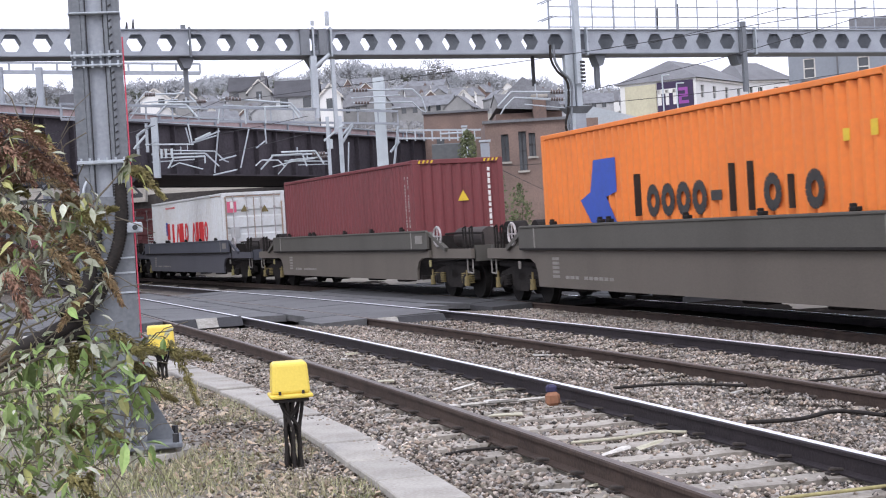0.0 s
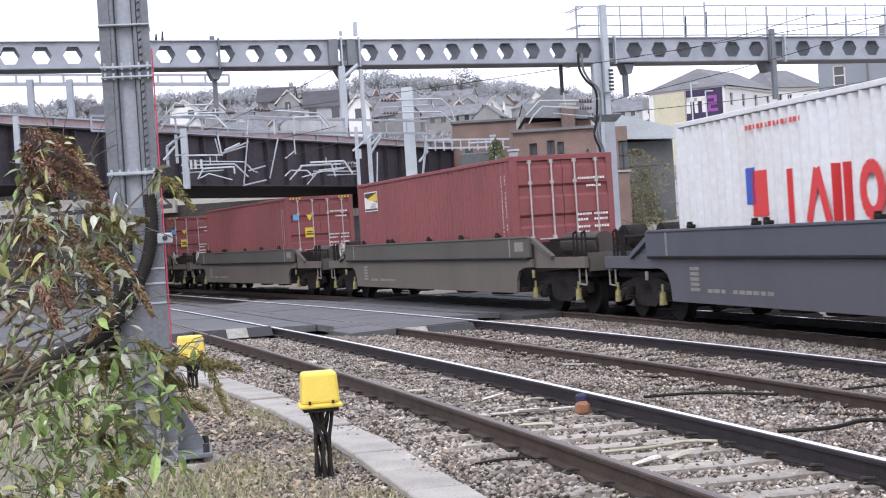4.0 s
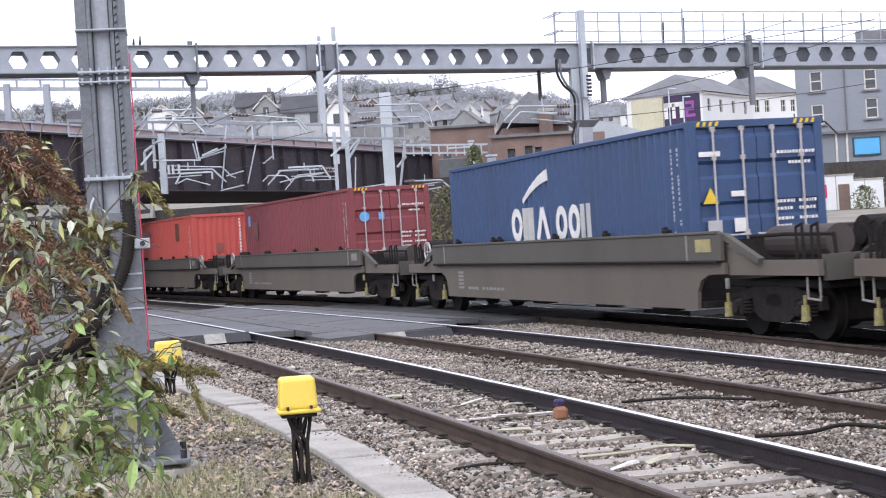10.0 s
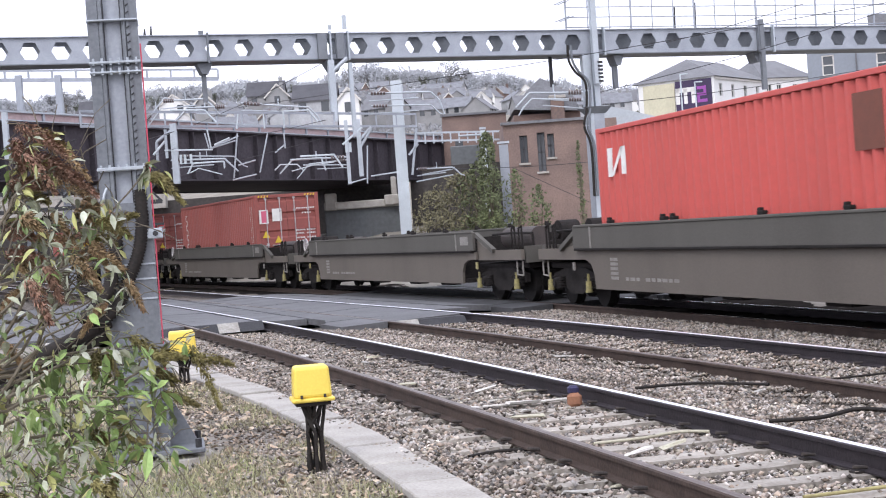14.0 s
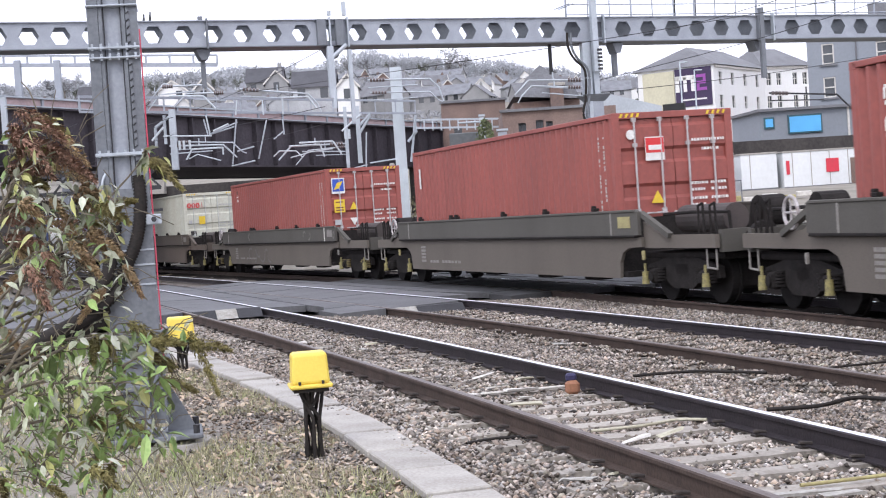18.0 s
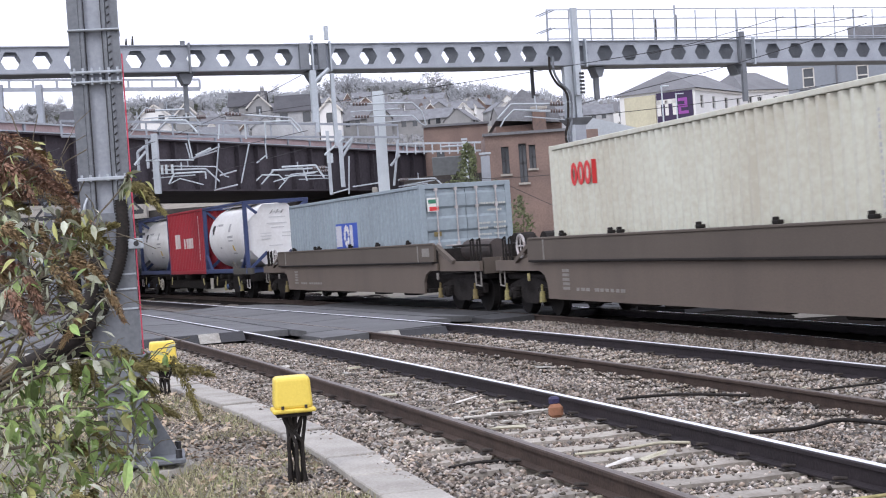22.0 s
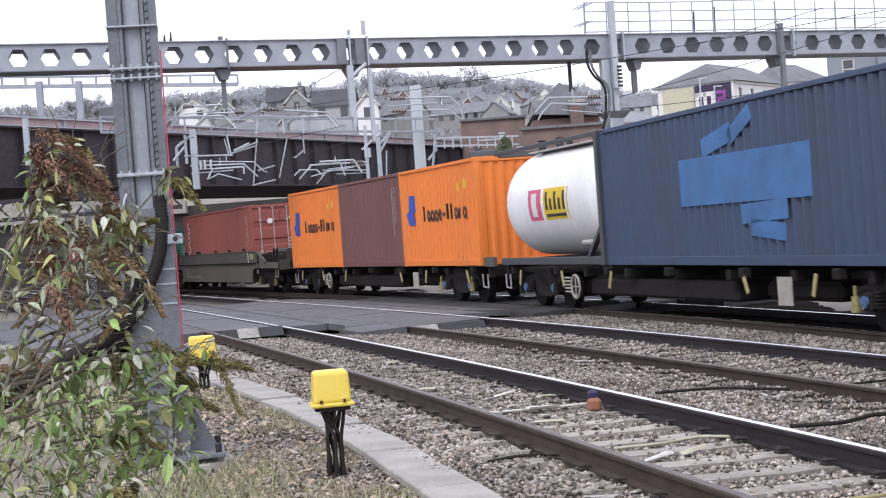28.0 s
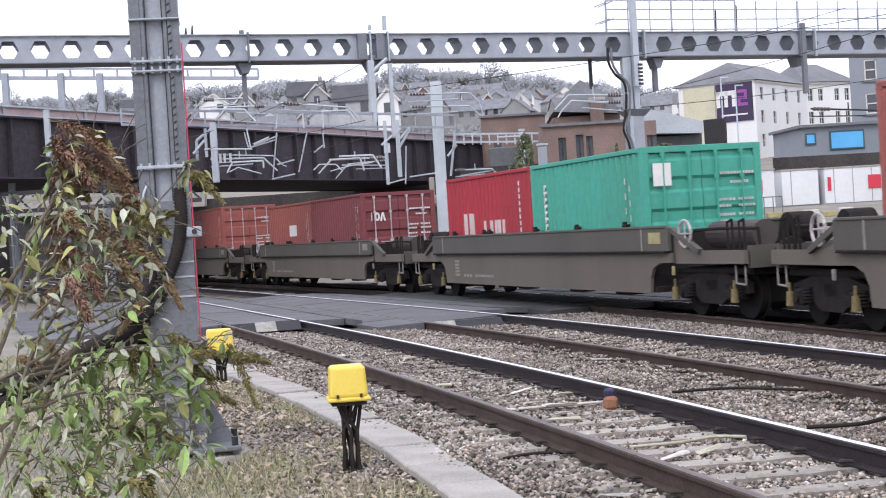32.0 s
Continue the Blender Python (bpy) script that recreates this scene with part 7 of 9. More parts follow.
for z in (0.05, -0.05):
    box(bm, 0.06, -0.05, S.z - 2.35 + z, 0.18, 0.01, 0.05)
part("plate_marking", bm, K_WHITE, signal)

# ---- lattice railing beside the far line ----
fence = thing("lattice_railing", "dark weathered lattice railing beside the far line", "railing")
fa, fb = Vector((-20.5, 58.0, 0)), Vector((-10.5, 57.0, 0))
for z in (2.4, 3.25, 3.95):
    bm = bmesh.new()
    bar(bm, fa + Vector((0, 0, z)), fb + Vector((0, 0, z)), 0.08, 0.16 if z > 3 else 0.1)
    part("rail", bm, M_DARKST, fence)
for i in range(13):
    a, b = fa.lerp(fb, i / 12), fa.lerp(fb, min(1, (i + (0.8 if i % 2 else -0.8)) / 12))
    bm = bmesh.new()
    bar(bm, a + Vector((0, 0, 3.25)), b + Vector((0, 0, 3.95)), 0.06, 0.07)
    part("brace", bm, M_DARKST, fence)
    if i % 3 == 0 and i < 12:
        bm = bmesh.new()
        bar(bm, a + Vector((0, 0, -0.3)), a + Vector((0, 0, 3.95)), 0.09, 0.09)
        part("post", bm, M_GALVD, fence)


# ---- the town behind ----
def gable_house(w, d, h, rh, wall, roof, wins, label):
    """A house with its front to -y: walls, pitched roof in two slopes, a chimney, windows."""
    ho = thing("house", label, "house", group="houses on the hill")
    span, run_l, m = (w, d, Matrix()) if w < d else (d, w, pose(0, 0, 0, 0, 0, 90))
    bm = bmesh.new()
    prism(bm, [(-span / 2, -3), (span / 2, -3), (span / 2, h), (0, h + rh), (-span / 2, h)], -run_l / 2, run_l / 2, m)
    part("wall", bm, wall, ho)
    for s in (-1, 1):
        bm = bmesh.new()
        prism(bm, [(0, h + rh + 0.16), (s * (span / 2 + 0.35), h - rh * 0.7 / span + 0.02), (s * (span / 2 + 0.35), h - rh * 0.7 / span - 0.12), (0, h + rh)], -run_l / 2 - 0.25, run_l / 2 + 0.25, m)
        part("roof", bm, roof, ho)
    x, y = (w * 0.4, 0.2) if w >= d else (0.3, d * 0.36)
    bm = bmesh.new()
    bbox(bm, x, y, h + rh + 0.1, 0.8, 0.55, 1.5, 0.03)
    for k in (-0.2, 0.2):
        rod(bm, (x + k, y, h + rh + 0.8), (x + k, y, h + rh + 1.15), 0.11, 7)
    part("chimney", bm, M_RENDERB if wall is not M_BRICKF else M_BRICKD, ho)
    if w < d:
        bm = bmesh.new()
        for s in (-1, 1):
            bar(bm, (s * (w / 2 + 0.3), -d / 2 - 0.3, h - 0.2), (0, -d / 2 - 0.3, h + rh + 0.12), 0.08, 0.26)
        part("bargeboard", bm, M_WHITEP, ho, "white painted bargeboard")
    for x, z in wins:
        bm = bmesh.new()
        box(bm, x, -d / 2 - 0.01, z, 1.1, 0.06, 1.4)
        part("window", bm, M_GLASS, ho)
    return ho


W2 = [(-1.3, 3.7), (1.3, 3.7)]
houses = [gable_house(5.4, 8, 4.7, 2.5, M_BRICKF, M_SLATE, W2, "brick terraced house with a slate roof"),
          gable_house(7.6, 6.8, 4.5, 2.3, M_RENDER, M_SLATE, W2, "pale rendered terraced house with a slate roof"),
          gable_house(7.4, 6.5, 4.4, 2.5, M_RENDERB, M_SLATED, W2, "stone-coloured terraced house with a dark slate roof"),
          gable_house(5.2, 7.5, 4.8, 2.6, M_WHITEWALL, M_SLATED, W2, "white gabled house with a slate roof"),
          gable_house(8.6, 7.0, 4.6, 2.3, M_RENDERB, M_SLATE, W2, "grey terraced house with a slate roof")]
# houses that stand out above the others
for x, y, w, d, h, rh, wall, roof, wins, lab in ((-16.9, 216.5, 6.0, 5.2, 5.4, 2.1, M_RENDER, M_SLATEK, [(-1.8, 4.2), (1.4, 4.2)], "pale house with a broad dark slate roof"), (-12.2, 216.0, 3.0, 4.4, 5.0, 1.6, M_WHITEWALL, M_SLATEK, [(0, 4.0)], "narrow white gabled house"),
                                                (-33.4, 303.0, 7.2, 6.0, 6.4, 2.6, M_RENDERB, M_SLATEK, [(-2.2, 5.0)], "tall stone-coloured house with a dark roof"), (-30.6, 299.0, 4.4, 7.0, 5.8, 2.3, M_RENDERB, M_SLATEK, [(0, 5.2)], "gabled house with white bargeboards"),
                                                (-45.9, 270.0, 5.1, 7.0, 6.3, 1.7, M_WHITEWALL, M_SLATED, [(1.2, 5.6)], "white house with a low gable"), (-40.5, 270.0, 3.4, 6.0, 6.2, 1.8, M_RENDERB, M_SLATEK, [(0, 5.4)], "narrow gabled house with white bargeboards"),
                                                (-58.0, 262.0, 6.0, 5.0, 6.2, 2.2, M_BRICKF, M_SLATEK, [(-1.5, 4.8), (1.5, 4.8)], "brick house with a dark slate roof")):
    gable_house(w, d, h, rh, wall, roof, wins, lab).matrix_basis = pose(x, y, ground_z(x, y))
rng = random.Random(11)
spots = []
for row, y in enumerate((226, 240, 255, 271, 289, 309, 332, 358, 392)):
    x = (-0.3 if y < 300 else -0.33) * y + rng.uniform(0, 6)
    turn = rng.uniform(-25, 25)
    while x < (0.17 if y > 230 else 0.04) * y:
        if rng.random() < 0.14:
            x += rng.uniform(4, 9)
            turn = rng.gauss(0, 22)
        spots.append((x, y + rng.uniform(-3, 3), rng.choice((0, 0, 1, 1, 2, 2, 3, 3, 4) if y > 300 else (0, 1, 1, 2, 2, 3, 3, 4, 4)), turn + rng.gauss(0, 13) + (90 if rng.random() < 0.3 else 0)))
        x += rng.uniform(6.4, 8.6) * (1 if y < 330 else 1.4)
placed = set()
for x, y, k, turn in spots:
    if any(abs(x - a) < 7 and abs(y - b) < 8 for a, b in ((-33, 302), (-46, 270), (-40.5, 270), (-58, 262))):
        continue
    m = pose(x, y, ground_z(x, y), 0, 0, turn) @ Matrix.Scale(0.8, 4)
    if k in placed:
        copy_thing(houses[k], m)
    else:
        houses[k].matrix_basis = m
        placed.add(k)


def far_tree(seed, h, bare, label):
    """Trunk, limbs and a ragged crown of small clumps."""
    rng = random.Random(seed)
    t = thing("tree", label, "tree", group="trees on the hill")
    bm = bmesh.new()
    rod(bm, (0, 0, -1), (0.1, 0, h * 0.45), 0.28, 7, 0.16)
    part("trunk", bm, M_STEM, t)
    tips = []
    for i in range(3):
        bm = bmesh.new()
        a = i * 2.4
        e = Vector((math.cos(a) * h * rng.uniform(0.15, 0.33), math.sin(a) * h * rng.uniform(0.15, 0.33), h * rng.uniform(0.6, 1.0)))
        s = Vector((0.05, 0, h * rng.uniform(0.2, 0.42)))
        rod(bm, s, e, 0.11, 5, 0.03)
        tips += [s.lerp(e, k) for k in (0.35, 0.5, 0.7, 0.85, 1.0)]
        part("limb", bm, M_STEM, t)
    vs, fs = [], []
    for p in tips:
        for j in range(46 if not bare else 34):
            q = p + Vector((rng.gauss(0, h * 0.085), rng.gauss(0, h * 0.085), rng.gauss(0, h * 0.07)))
            u = Vector((rng.gauss(0, 1), rng.gauss(0, 1), rng.gauss(0, 1))).normalized()
            v = u.orthogonal().normalized()
            s, wd = (rng.uniform(0.18, 0.42), rng.uniform(0.12, 0.3)) if not bare else (rng.uniform(0.3, 0.7), rng.uniform(0.07, 0.16))
            b = len(vs)
            vs += [q - u * s, q + v * wd, q + u * s, q - v * wd]
            fs.append((b, b + 1, b + 2, b + 3))
    tagged(part("crown", raw("crown", vs, fs, M_TWIG if bare else M_HILLGREEN), None, t), kind="stuff")
    return t


trees = [far_tree(1, 9, True, "bare grey winter tree"), far_tree(2, 8, False, "dark green rounded evergreen tree"), far_tree(3, 12, True, "tall bare winter tree"), far_tree(4, 7, False, "olive green bushy tree"), far_tree(5, 10, True, "bare spreading winter tree"), far_tree(6, 4.2, False, "low dull green garden tree"), far_tree(7, 3.4, False, "low bushy garden tree")]
tspots = []
for i in range(164):
    y = rng.choice((rng.uniform(455, 500), rng.uniform(465, 500), rng.uniform(262, 470)))
    tspots.append((rng.uniform(-0.34 * y, 0.14 * y), y))
for i in range(16):
    tspots.append((rng.uniform(-62, -34), rng.uniform(150, 215)))
LOW = len(tspots)
for i in range(64):
    y = rng.choice((rng.uniform(222, 238), rng.uniform(250, 253), rng.uniform(265, 268), rng.uniform(282, 284)))
    tspots.append((rng.uniform(-0.28 * y, 0.15 * y), y))
for i in range(14):
    y = rng.choice((218, 234, 251, 266, 282)) + rng.uniform(-2, 2)
    tspots.append((rng.uniform(-0.28 * y, 0.12 * y), y))
TALL = len(tspots) - 14
for i, (x, y) in enumerate(tspots):
    if y < 215 and x > -20:
        continue
    k = rng.randrange(5) if i < LOW else (5 + i % 2 if i < TALL else (0, 4)[i % 2])
    m = pose(x, y, ground_z(x, y), 0, 0, rng.uniform(0, 360)) @ Matrix.Scale(rng.uniform(0.5, 0.75) if 215 < y < 440 else rng.uniform(0.65, 0.95), 4)
    if ("t", k) in placed:
        copy_thing(trees[k], m)
    else:
        trees[k].matrix_basis = m
        placed.add(("t", k))
for k in range(5):
    if ("t", k) not in placed:
        trees[k].matrix_basis = pose(-70 - 8 * k, 300, ground_z(-70 - 8 * k, 300))


def woods(name, n, x0, x1, y0, y1, low, high, size, mat, label, seed):
    """A far wood as one mass of twig clumps, with a ragged top."""
    rng = random.Random(seed)
    vs, fs = [], []
    for i in range(n):
        x, y = rng.uniform(x0, x1), rng.uniform(y0, y1)
        top = low + (high - low) * (0.5 + 0.5 * noise.noise((x * 0.07, y * 0.05, seed)) + 0.3 * noise.noise((x * 0.3, y * 0.2, seed + 3)))
        q = Vector((x, y, ground_z(x, y) + max(0.3, top) * rng.random() ** 0.7))
        u = Vector((rng.gauss(0, 0.7), rng.gauss(0, 0.5), rng.gauss(0, 1))).normalized()
        v = u.orthogonal().normalized()
        l, wd = size * rng.uniform(0.5, 1.1), size * rng.uniform(0.15, 0.36)
        b = len(vs)
        vs += [q - u * l, q + v * wd, q + u * l, q - v * wd]
        fs.append((b, b + 1, b + 2, b + 3))
    return tagged(new(name, raw(name, vs, fs, mat)), label, "trees", kind="stuff")


# the ridge woods get their haze from their pale blue-grey colour
woods("ridge_woods", 80000, -190, 110, 468, 502, 2.5, 8.6, 0.68, M_HAZETWIG, "grey leafless woods along the ridge", 41)
woods("hillside_scrub", 7000, -130, 60, 345, 450, 0.8, 5, 0.55, M_HAZETWIG, "leafless trees and scrub between the houses", 42)
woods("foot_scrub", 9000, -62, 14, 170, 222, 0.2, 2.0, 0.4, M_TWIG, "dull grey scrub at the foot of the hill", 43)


def shrub(name, x, y, z, w, d, h, n, seed, mat, label):
    """A mass of leaves over a few stems."""
    rng = random.Random(seed)
    s = thing(name, label, "shrub", pose(x, y, z), group="shrubs on the bank")
    for i in range(5):
        bm = bmesh.new()
        rod(bm, (rng.uniform(-w, w) * 0.3, rng.uniform(-d, d) * 0.3, -0.3), (rng.uniform(-w, w) * 0.45, rng.uniform(-d, d) * 0.45, h * rng.uniform(0.5, 0.95)), 0.05, 5, 0.015)
        part("stem", bm, M_STEM, s)
    vs, fs = [], []
    for i in range(n):
        a, r = rng.uniform(0, 6.28), math.sqrt(rng.random())
        zz = rng.random() ** 1.1 * h
        k = (1 - (zz / h) ** 4) ** 0.5 * (0.7 + 0.5 * noise.noise((math.cos(a) * 1.5, math.sin(a) * 1.5 + seed, zz * 1.3)))
        if noise.noise((a * 1.2 + seed, zz * 1.6, r * 2)) > 0.18:
            continue
        q = Vector((math.cos(a) * r * w * k, math.sin(a) * r * d * k, zz))
        u = Vector((rng.gauss(0, 1), rng.gauss(0, 1), rng.gauss(0, 1))).normalized()
        v = u.orthogonal().normalized()
        l, wd = rng.uniform(0.06, 0.15), rng.uniform(0.025, 0.06)
        b = len(vs)
        vs += [q - u * l, q + v * wd, q + u * l, q - v * wd]
        fs.append((b, b + 1, b + 2, b + 3))
    tagged(part("leaves", raw("leaves", vs, fs, mat), None, s), kind="stuff")
    return s


# brick works beside the line: two walls of brick with narrow arched windows
def brick_block(name, a, b, depth, z0, z1, wins, label, coping=True, mat=None):
    """A brick building whose front runs from a to b."""
    a, b = Vector((a[0], a[1], 0)), Vector((b[0], b[1], 0))
    d = b - a
    L = d.length
    m = Matrix.Translation(a) @ Matrix.Rotation(math.atan2(d.y, d.x), 4, "Z")
    ho = thing(name, label, "building", m)
    bm = bmesh.new()
    xs = sorted({0, L} | {x - w / 2 for x, z, w, h in wins} | {x + w / 2 for x, z, w, h in wins})
    zs = sorted({z0, z1} | {z - h / 2 for x, z, w, h in wins} | {z + h / 2 for x, z, w, h in wins})
    for i in range(len(xs) - 1):
        for j in range(len(zs) - 1):
            cx, cz = (xs[i] + xs[i + 1]) / 2, (zs[j] + zs[j + 1]) / 2
            if not any(abs(cx - x) < w / 2 and abs(cz - z) < h / 2 for x, z, w, h in wins):
                box(bm, cx, 0.15, cz, xs[i + 1] - xs[i], 0.3, zs[j + 1] - zs[j])
    box(bm, L / 2, depth / 2 + 0.3, (z0 + z1) / 2, L, depth, z1 - z0)
    part("wall", bm, mat or M_BRICKF, ho)
    for x, z, w, h in wins:
        bm = bmesh.new()
        box(bm, x, 0.2, z, w, 0.04, h)
        win = part("window", bm, M_GLASS, ho)
        bm = bmesh.new()
        box(bm, x, 0.16, z, 0.06, 0.05, h)
        box(bm, x, 0.16, z, w, 0.05, 0.06)
        box(bm, x, 0.16, z + h / 2 - 0.03, w, 0.05, 0.06)
        part("frame", bm, M_WHITEP if mat else M_DARKST, win)
        bm = bmesh.new()
        box(bm, x, -0.04, z - h / 2 - 0.06, w + 0.2, 0.14, 0.1)
        part("sill", bm, M_CONC, win)
    if coping:
        bm = bmesh.new()
        box(bm, L / 2, 0.1, z1 + 0.06, L + 0.2, 0.6, 0.14)
        part("coping", bm, M_SLATED, ho)
    return ho


works = brick_block("brick_works", (3.38, 78.00, 4.26), (7.53, 78.00, 3.98), 5, -0.5, 6.5, [(1.0, 5.2, 0.4, 1.4), (1.9, 5.0, 0.4, 2.0), (2.4, 5.3, 0.35, 1.2), (5.6, 5.0, 0.5, 1.5)], "weathered brown brick works with narrow windows")
brick_block("brick_works", (0.35, 98.00, 5.22), (4.50, 98.00, 4.94), 8, -0.5, 8.6, [(1.0, 6.6, 0.5, 0.9), (2.6, 6.6, 0.5, 0.9), (3.9, 6.6, 0.5, 0.9)], "red-brown brick building behind the railing")
bm = bmesh.new()
pa, pb = Vector((4.43, 88.00, 7.85)), Vector((8.21, 90.00, 7.74))
prism(bm, [(pa.x, pa.z), (pb.x, pb.z - 0.2), (pb.x - 0.4, pb.z + 0.7), ((pa.x + pb.x) / 2 - 0.3, pa.z + 1.7), (pa.x + 0.7, pa.z + 0.9)], 86, 96)
roof = part("slate_roof", bm, M_SLATE, thing("shed", "grey slate-roofed shed behind the brick works", "shed"))
bm = bmesh.new()
box(bm, (pa.x + pb.x) / 2, 91, pa.z / 2 - 0.3, pb.x - pa.x, 9, pa.z)
part("wall", bm, M_BRICKD, roof.parent)
bm = bmesh.new()
pa, pb = Vector((9.91, 92.00, 6.57)), Vector((13.54, 96.00, 6.39))
prism(bm, [(pa.x, pa.z), (pb.x, pb.z), (pb.x, pb.z + 0.7), (pa.x, pa.z + 1.6)], 91, 104)
roof = part("metal_roof", bm, M_PALEROOF, thing("shed", "low shed with a pale metal roof", "shed"))
bm = bmesh.new()
box(bm, (pa.x + pb.x) / 2, 98, pa.z / 2 - 0.2, pb.x - pa.x + 0.1, 12, pa.z)
part("wall", bm, M_GREYWALL, roof.parent)
chim = thing("chimney_stack", "square brick chimney stack", "chimney", pose(*(6.88, 86.00, 7.53)))
bm = bmesh.new()
bbox(bm, 0, 0, -2.5, 0.75, 0.75, 6.6, 0.03)
part("shaft", bm, M_BRICKD, chim)
bm = bmesh.new()
bbox(bm, 0, 0, 0.85, 0.95, 0.95, 0.18, 0.03)
part("band", bm, M_CONC, chim)

# the white corner building with a purple painted gable
c0 = Vector((27.6, 150.0, 0))
FD = Vector((0.56, 0.8285, 0))
FT = math.degrees(math.atan2(FD.y, FD.x))
white = thing("corner_building", "white rendered corner building with a grey hipped roof", "building", Matrix.Translation(c0) @ pose(0, 0, 0, 0, 0, FT))
WX = [1.6, 4.6, 7.8, 11.0]


def storey_wall(bm, L, z0, z1, wins, y=0.0, depth=7.0, hw=0.5, hh=0.85):
    """A wall from x = 0 to L with openings at wins, and the mass of the building behind it."""
    xs = sorted({0, L} | {x - hw for x, z in wins} | {x + hw for x, z in wins})
    zs = sorted({z0, z1} | {z - hh for x, z in wins} | {z + hh for x, z in wins})
    for i in range(len(xs) - 1):
        for j in range(len(zs) - 1):
            cx, cz = (xs[i] + xs[i + 1]) / 2, (zs[j] + zs[j + 1]) / 2
            if not any(abs(cx - x) < hw and abs(cz - z) < hh for x, z in wins):
                box(bm, cx, y + 0.15, cz, xs[i + 1] - xs[i], 0.3, zs[j + 1] - zs[j])
    box(bm, L / 2, y + 0.3 + depth / 2, (z0 + z1) / 2, L, depth, z1 - z0)


def white_block(m, L, top, zs, xs, hw, hips):
    """One block of the corner building: front wall, sash windows, hipped roof."""
    wins = [(x, z) for x in xs for z in zs]
    bm = bmesh.new()
    storey_wall(bm, L, 1.0, top, wins, 0.0, 8, hw, 0.62)
    part("wall", bm, M_WHITEWALL, white, m=m)
    for x, z in wins:
        bm = bmesh.new()
        box(bm, x, 0.2, z, 2 * hw, 0.04, 1.24)
        win = part("window", bm, M_GLASS, white, m=m)
        bm = bmesh.new()
        box(bm, x, 0.15, z, 0.06, 0.06, 1.24)
        box(bm, x, 0.15, z, 2 * hw, 0.06, 0.08)
        part("frame", bm, M_WHITEP, win)
    bm = bmesh.new()
    box(bm, L / 2, -0.12, top - 0.16, L, 0.16, 0.2)
    part("cornice", bm, M_WHITEP, white, m=m)
    a, b = hips
    q = [(-0.3, -0.4, top), (L + 0.3, -0.4, top), (L + 0.3, 9, top), (-0.3, 9, top), (a, 4.2, top + 2.3), (L - b, 4.2, top + 2.3)]
    bm = bmesh.new()
    v = [bm.verts.new(p) for p in q]
    for f in ((0, 1, 5, 4), (1, 2, 5), (2, 3, 4, 5), (3, 0, 4), (0, 3, 2, 1)):
        bm.faces.new([v[k] for k in f])
    part("roof", bm, M_SLATED, white, m=m)


white_block(Matrix(), 13, 14.45, (13.15, 10.85, 8.5), WX, 0.4, (3.2, 0.6))
white_block(pose(13.05, 0.1, 0, 0, 0, -32), 6.2, 14.75, (13.4, 11.0, 8.6), (0.7, 2.0, 4.1, 5.4), 0.3, (1.6, 1.4))
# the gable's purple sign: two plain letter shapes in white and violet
bm = bmesh.new()
box(bm, -0.06, 2.2, 12.4, 0.1, 3.9, 3.8)
sign = part("sign", bm, M_PURPLE, white, "dark purple painted gable sign")
for y0, y1, z0, z1, mt in ((4.5, 5.0, 12.0, 13.6, K_WHITE), (3.5, 3.95, 12.0, 13.5, K_WHITE), (2.5, 2.95, 12.0, 13.5, K_WHITE), (2.5, 5.0, 13.15, 13.6, K_WHITE), (1.0, 2.2, 13.3, 13.6, M_VIOLET), (1.0, 1.35, 12.9, 13.4, M_VIOLET), (1.0, 2.2, 12.65, 12.95, M_VIOLET), (1.85, 2.2, 12.2, 12.8, M_VIOLET), (0.9, 2.2, 12.0, 12.3, M_VIOLET), (1.0, 4.4, 11.1, 11.25, K_WHITE)):
    bm = bmesh.new()
    box(bm, -0.13, (y0 + y1) * 0.41, (z0 + z1) / 2, 0.04, (y1 - y0) * 0.82, z1 - z0)
    part("letter_shape", bm, mt, sign)
bm = bmesh.new()
box(bm, 3.4, 5.98, 9.5, 7.1, 3.45, 9.4)
part("annex", bm, M_CREAMWALL, white, "cream rendered annex")
bm = bmesh.new()
box(bm, 5, -0.3, 4.2, 14, 0.3, 1.6)
part("shop_front", bm, M_TEAL, white, "dark teal shop front")

# grey building and its neighbour with sky-blue boards
g0 = (31.5, 128.0)
grey = thing("grey_building", "plain grey rendered building with white sash windows", "building", pose(g0[0], g0[1], 0, 0, 0, -18))
bm = bmesh.new()
wins = [(1.7, 12.7), (6.1, 12.5), (1.7, 9.9), (6.1, 10.1), (10.4, 12.5), (10.6, 10.1)]
storey_wall(bm, 22, 1, 15.5, wins, 0, 10)
part("wall", bm, M_GREYREND, grey)
for x, z in wins:
    bm = bmesh.new()
    box(bm, x, 0.2, z, 1.0, 0.04, 1.7)
    win = part("window", bm, M_GLASS, grey)
    bm = bmesh.new()
    for dx in (-0.45, 0.45):
        box(bm, x + dx, 0.1, z, 0.12, 0.1, 1.7)
    for dz in (-0.8, 0, 0.8):
        box(bm, x, 0.1, z + dz, 1.0, 0.1, 0.1)
    part("frame", bm, M_WHITEP, win)
    bm = bmesh.new()
    box(bm, x, -0.05, z - 0.95, 1.5, 0.25, 0.14)
    part("sill", bm, M_SLATED, win)
bm = bmesh.new()
box(bm, 13.6, 5, 16.05, 17, 9, 1.1)
part("parapet", bm, M_SLATED, grey)
bm = bmesh.new()
rod(bm, (4.0, -0.1, 8), (4.0, -0.1, 13.5), 0.07, 6)
part("drain_pipe", bm, M_SLATED, grey)
s0 = Vector((23.85, 112.0, 0))
shop = thing("low_shop", "low grey building with sky-blue boards", "building", pose(s0.x, s0.y, 0, 0, 0, 4))
bm = bmesh.new()
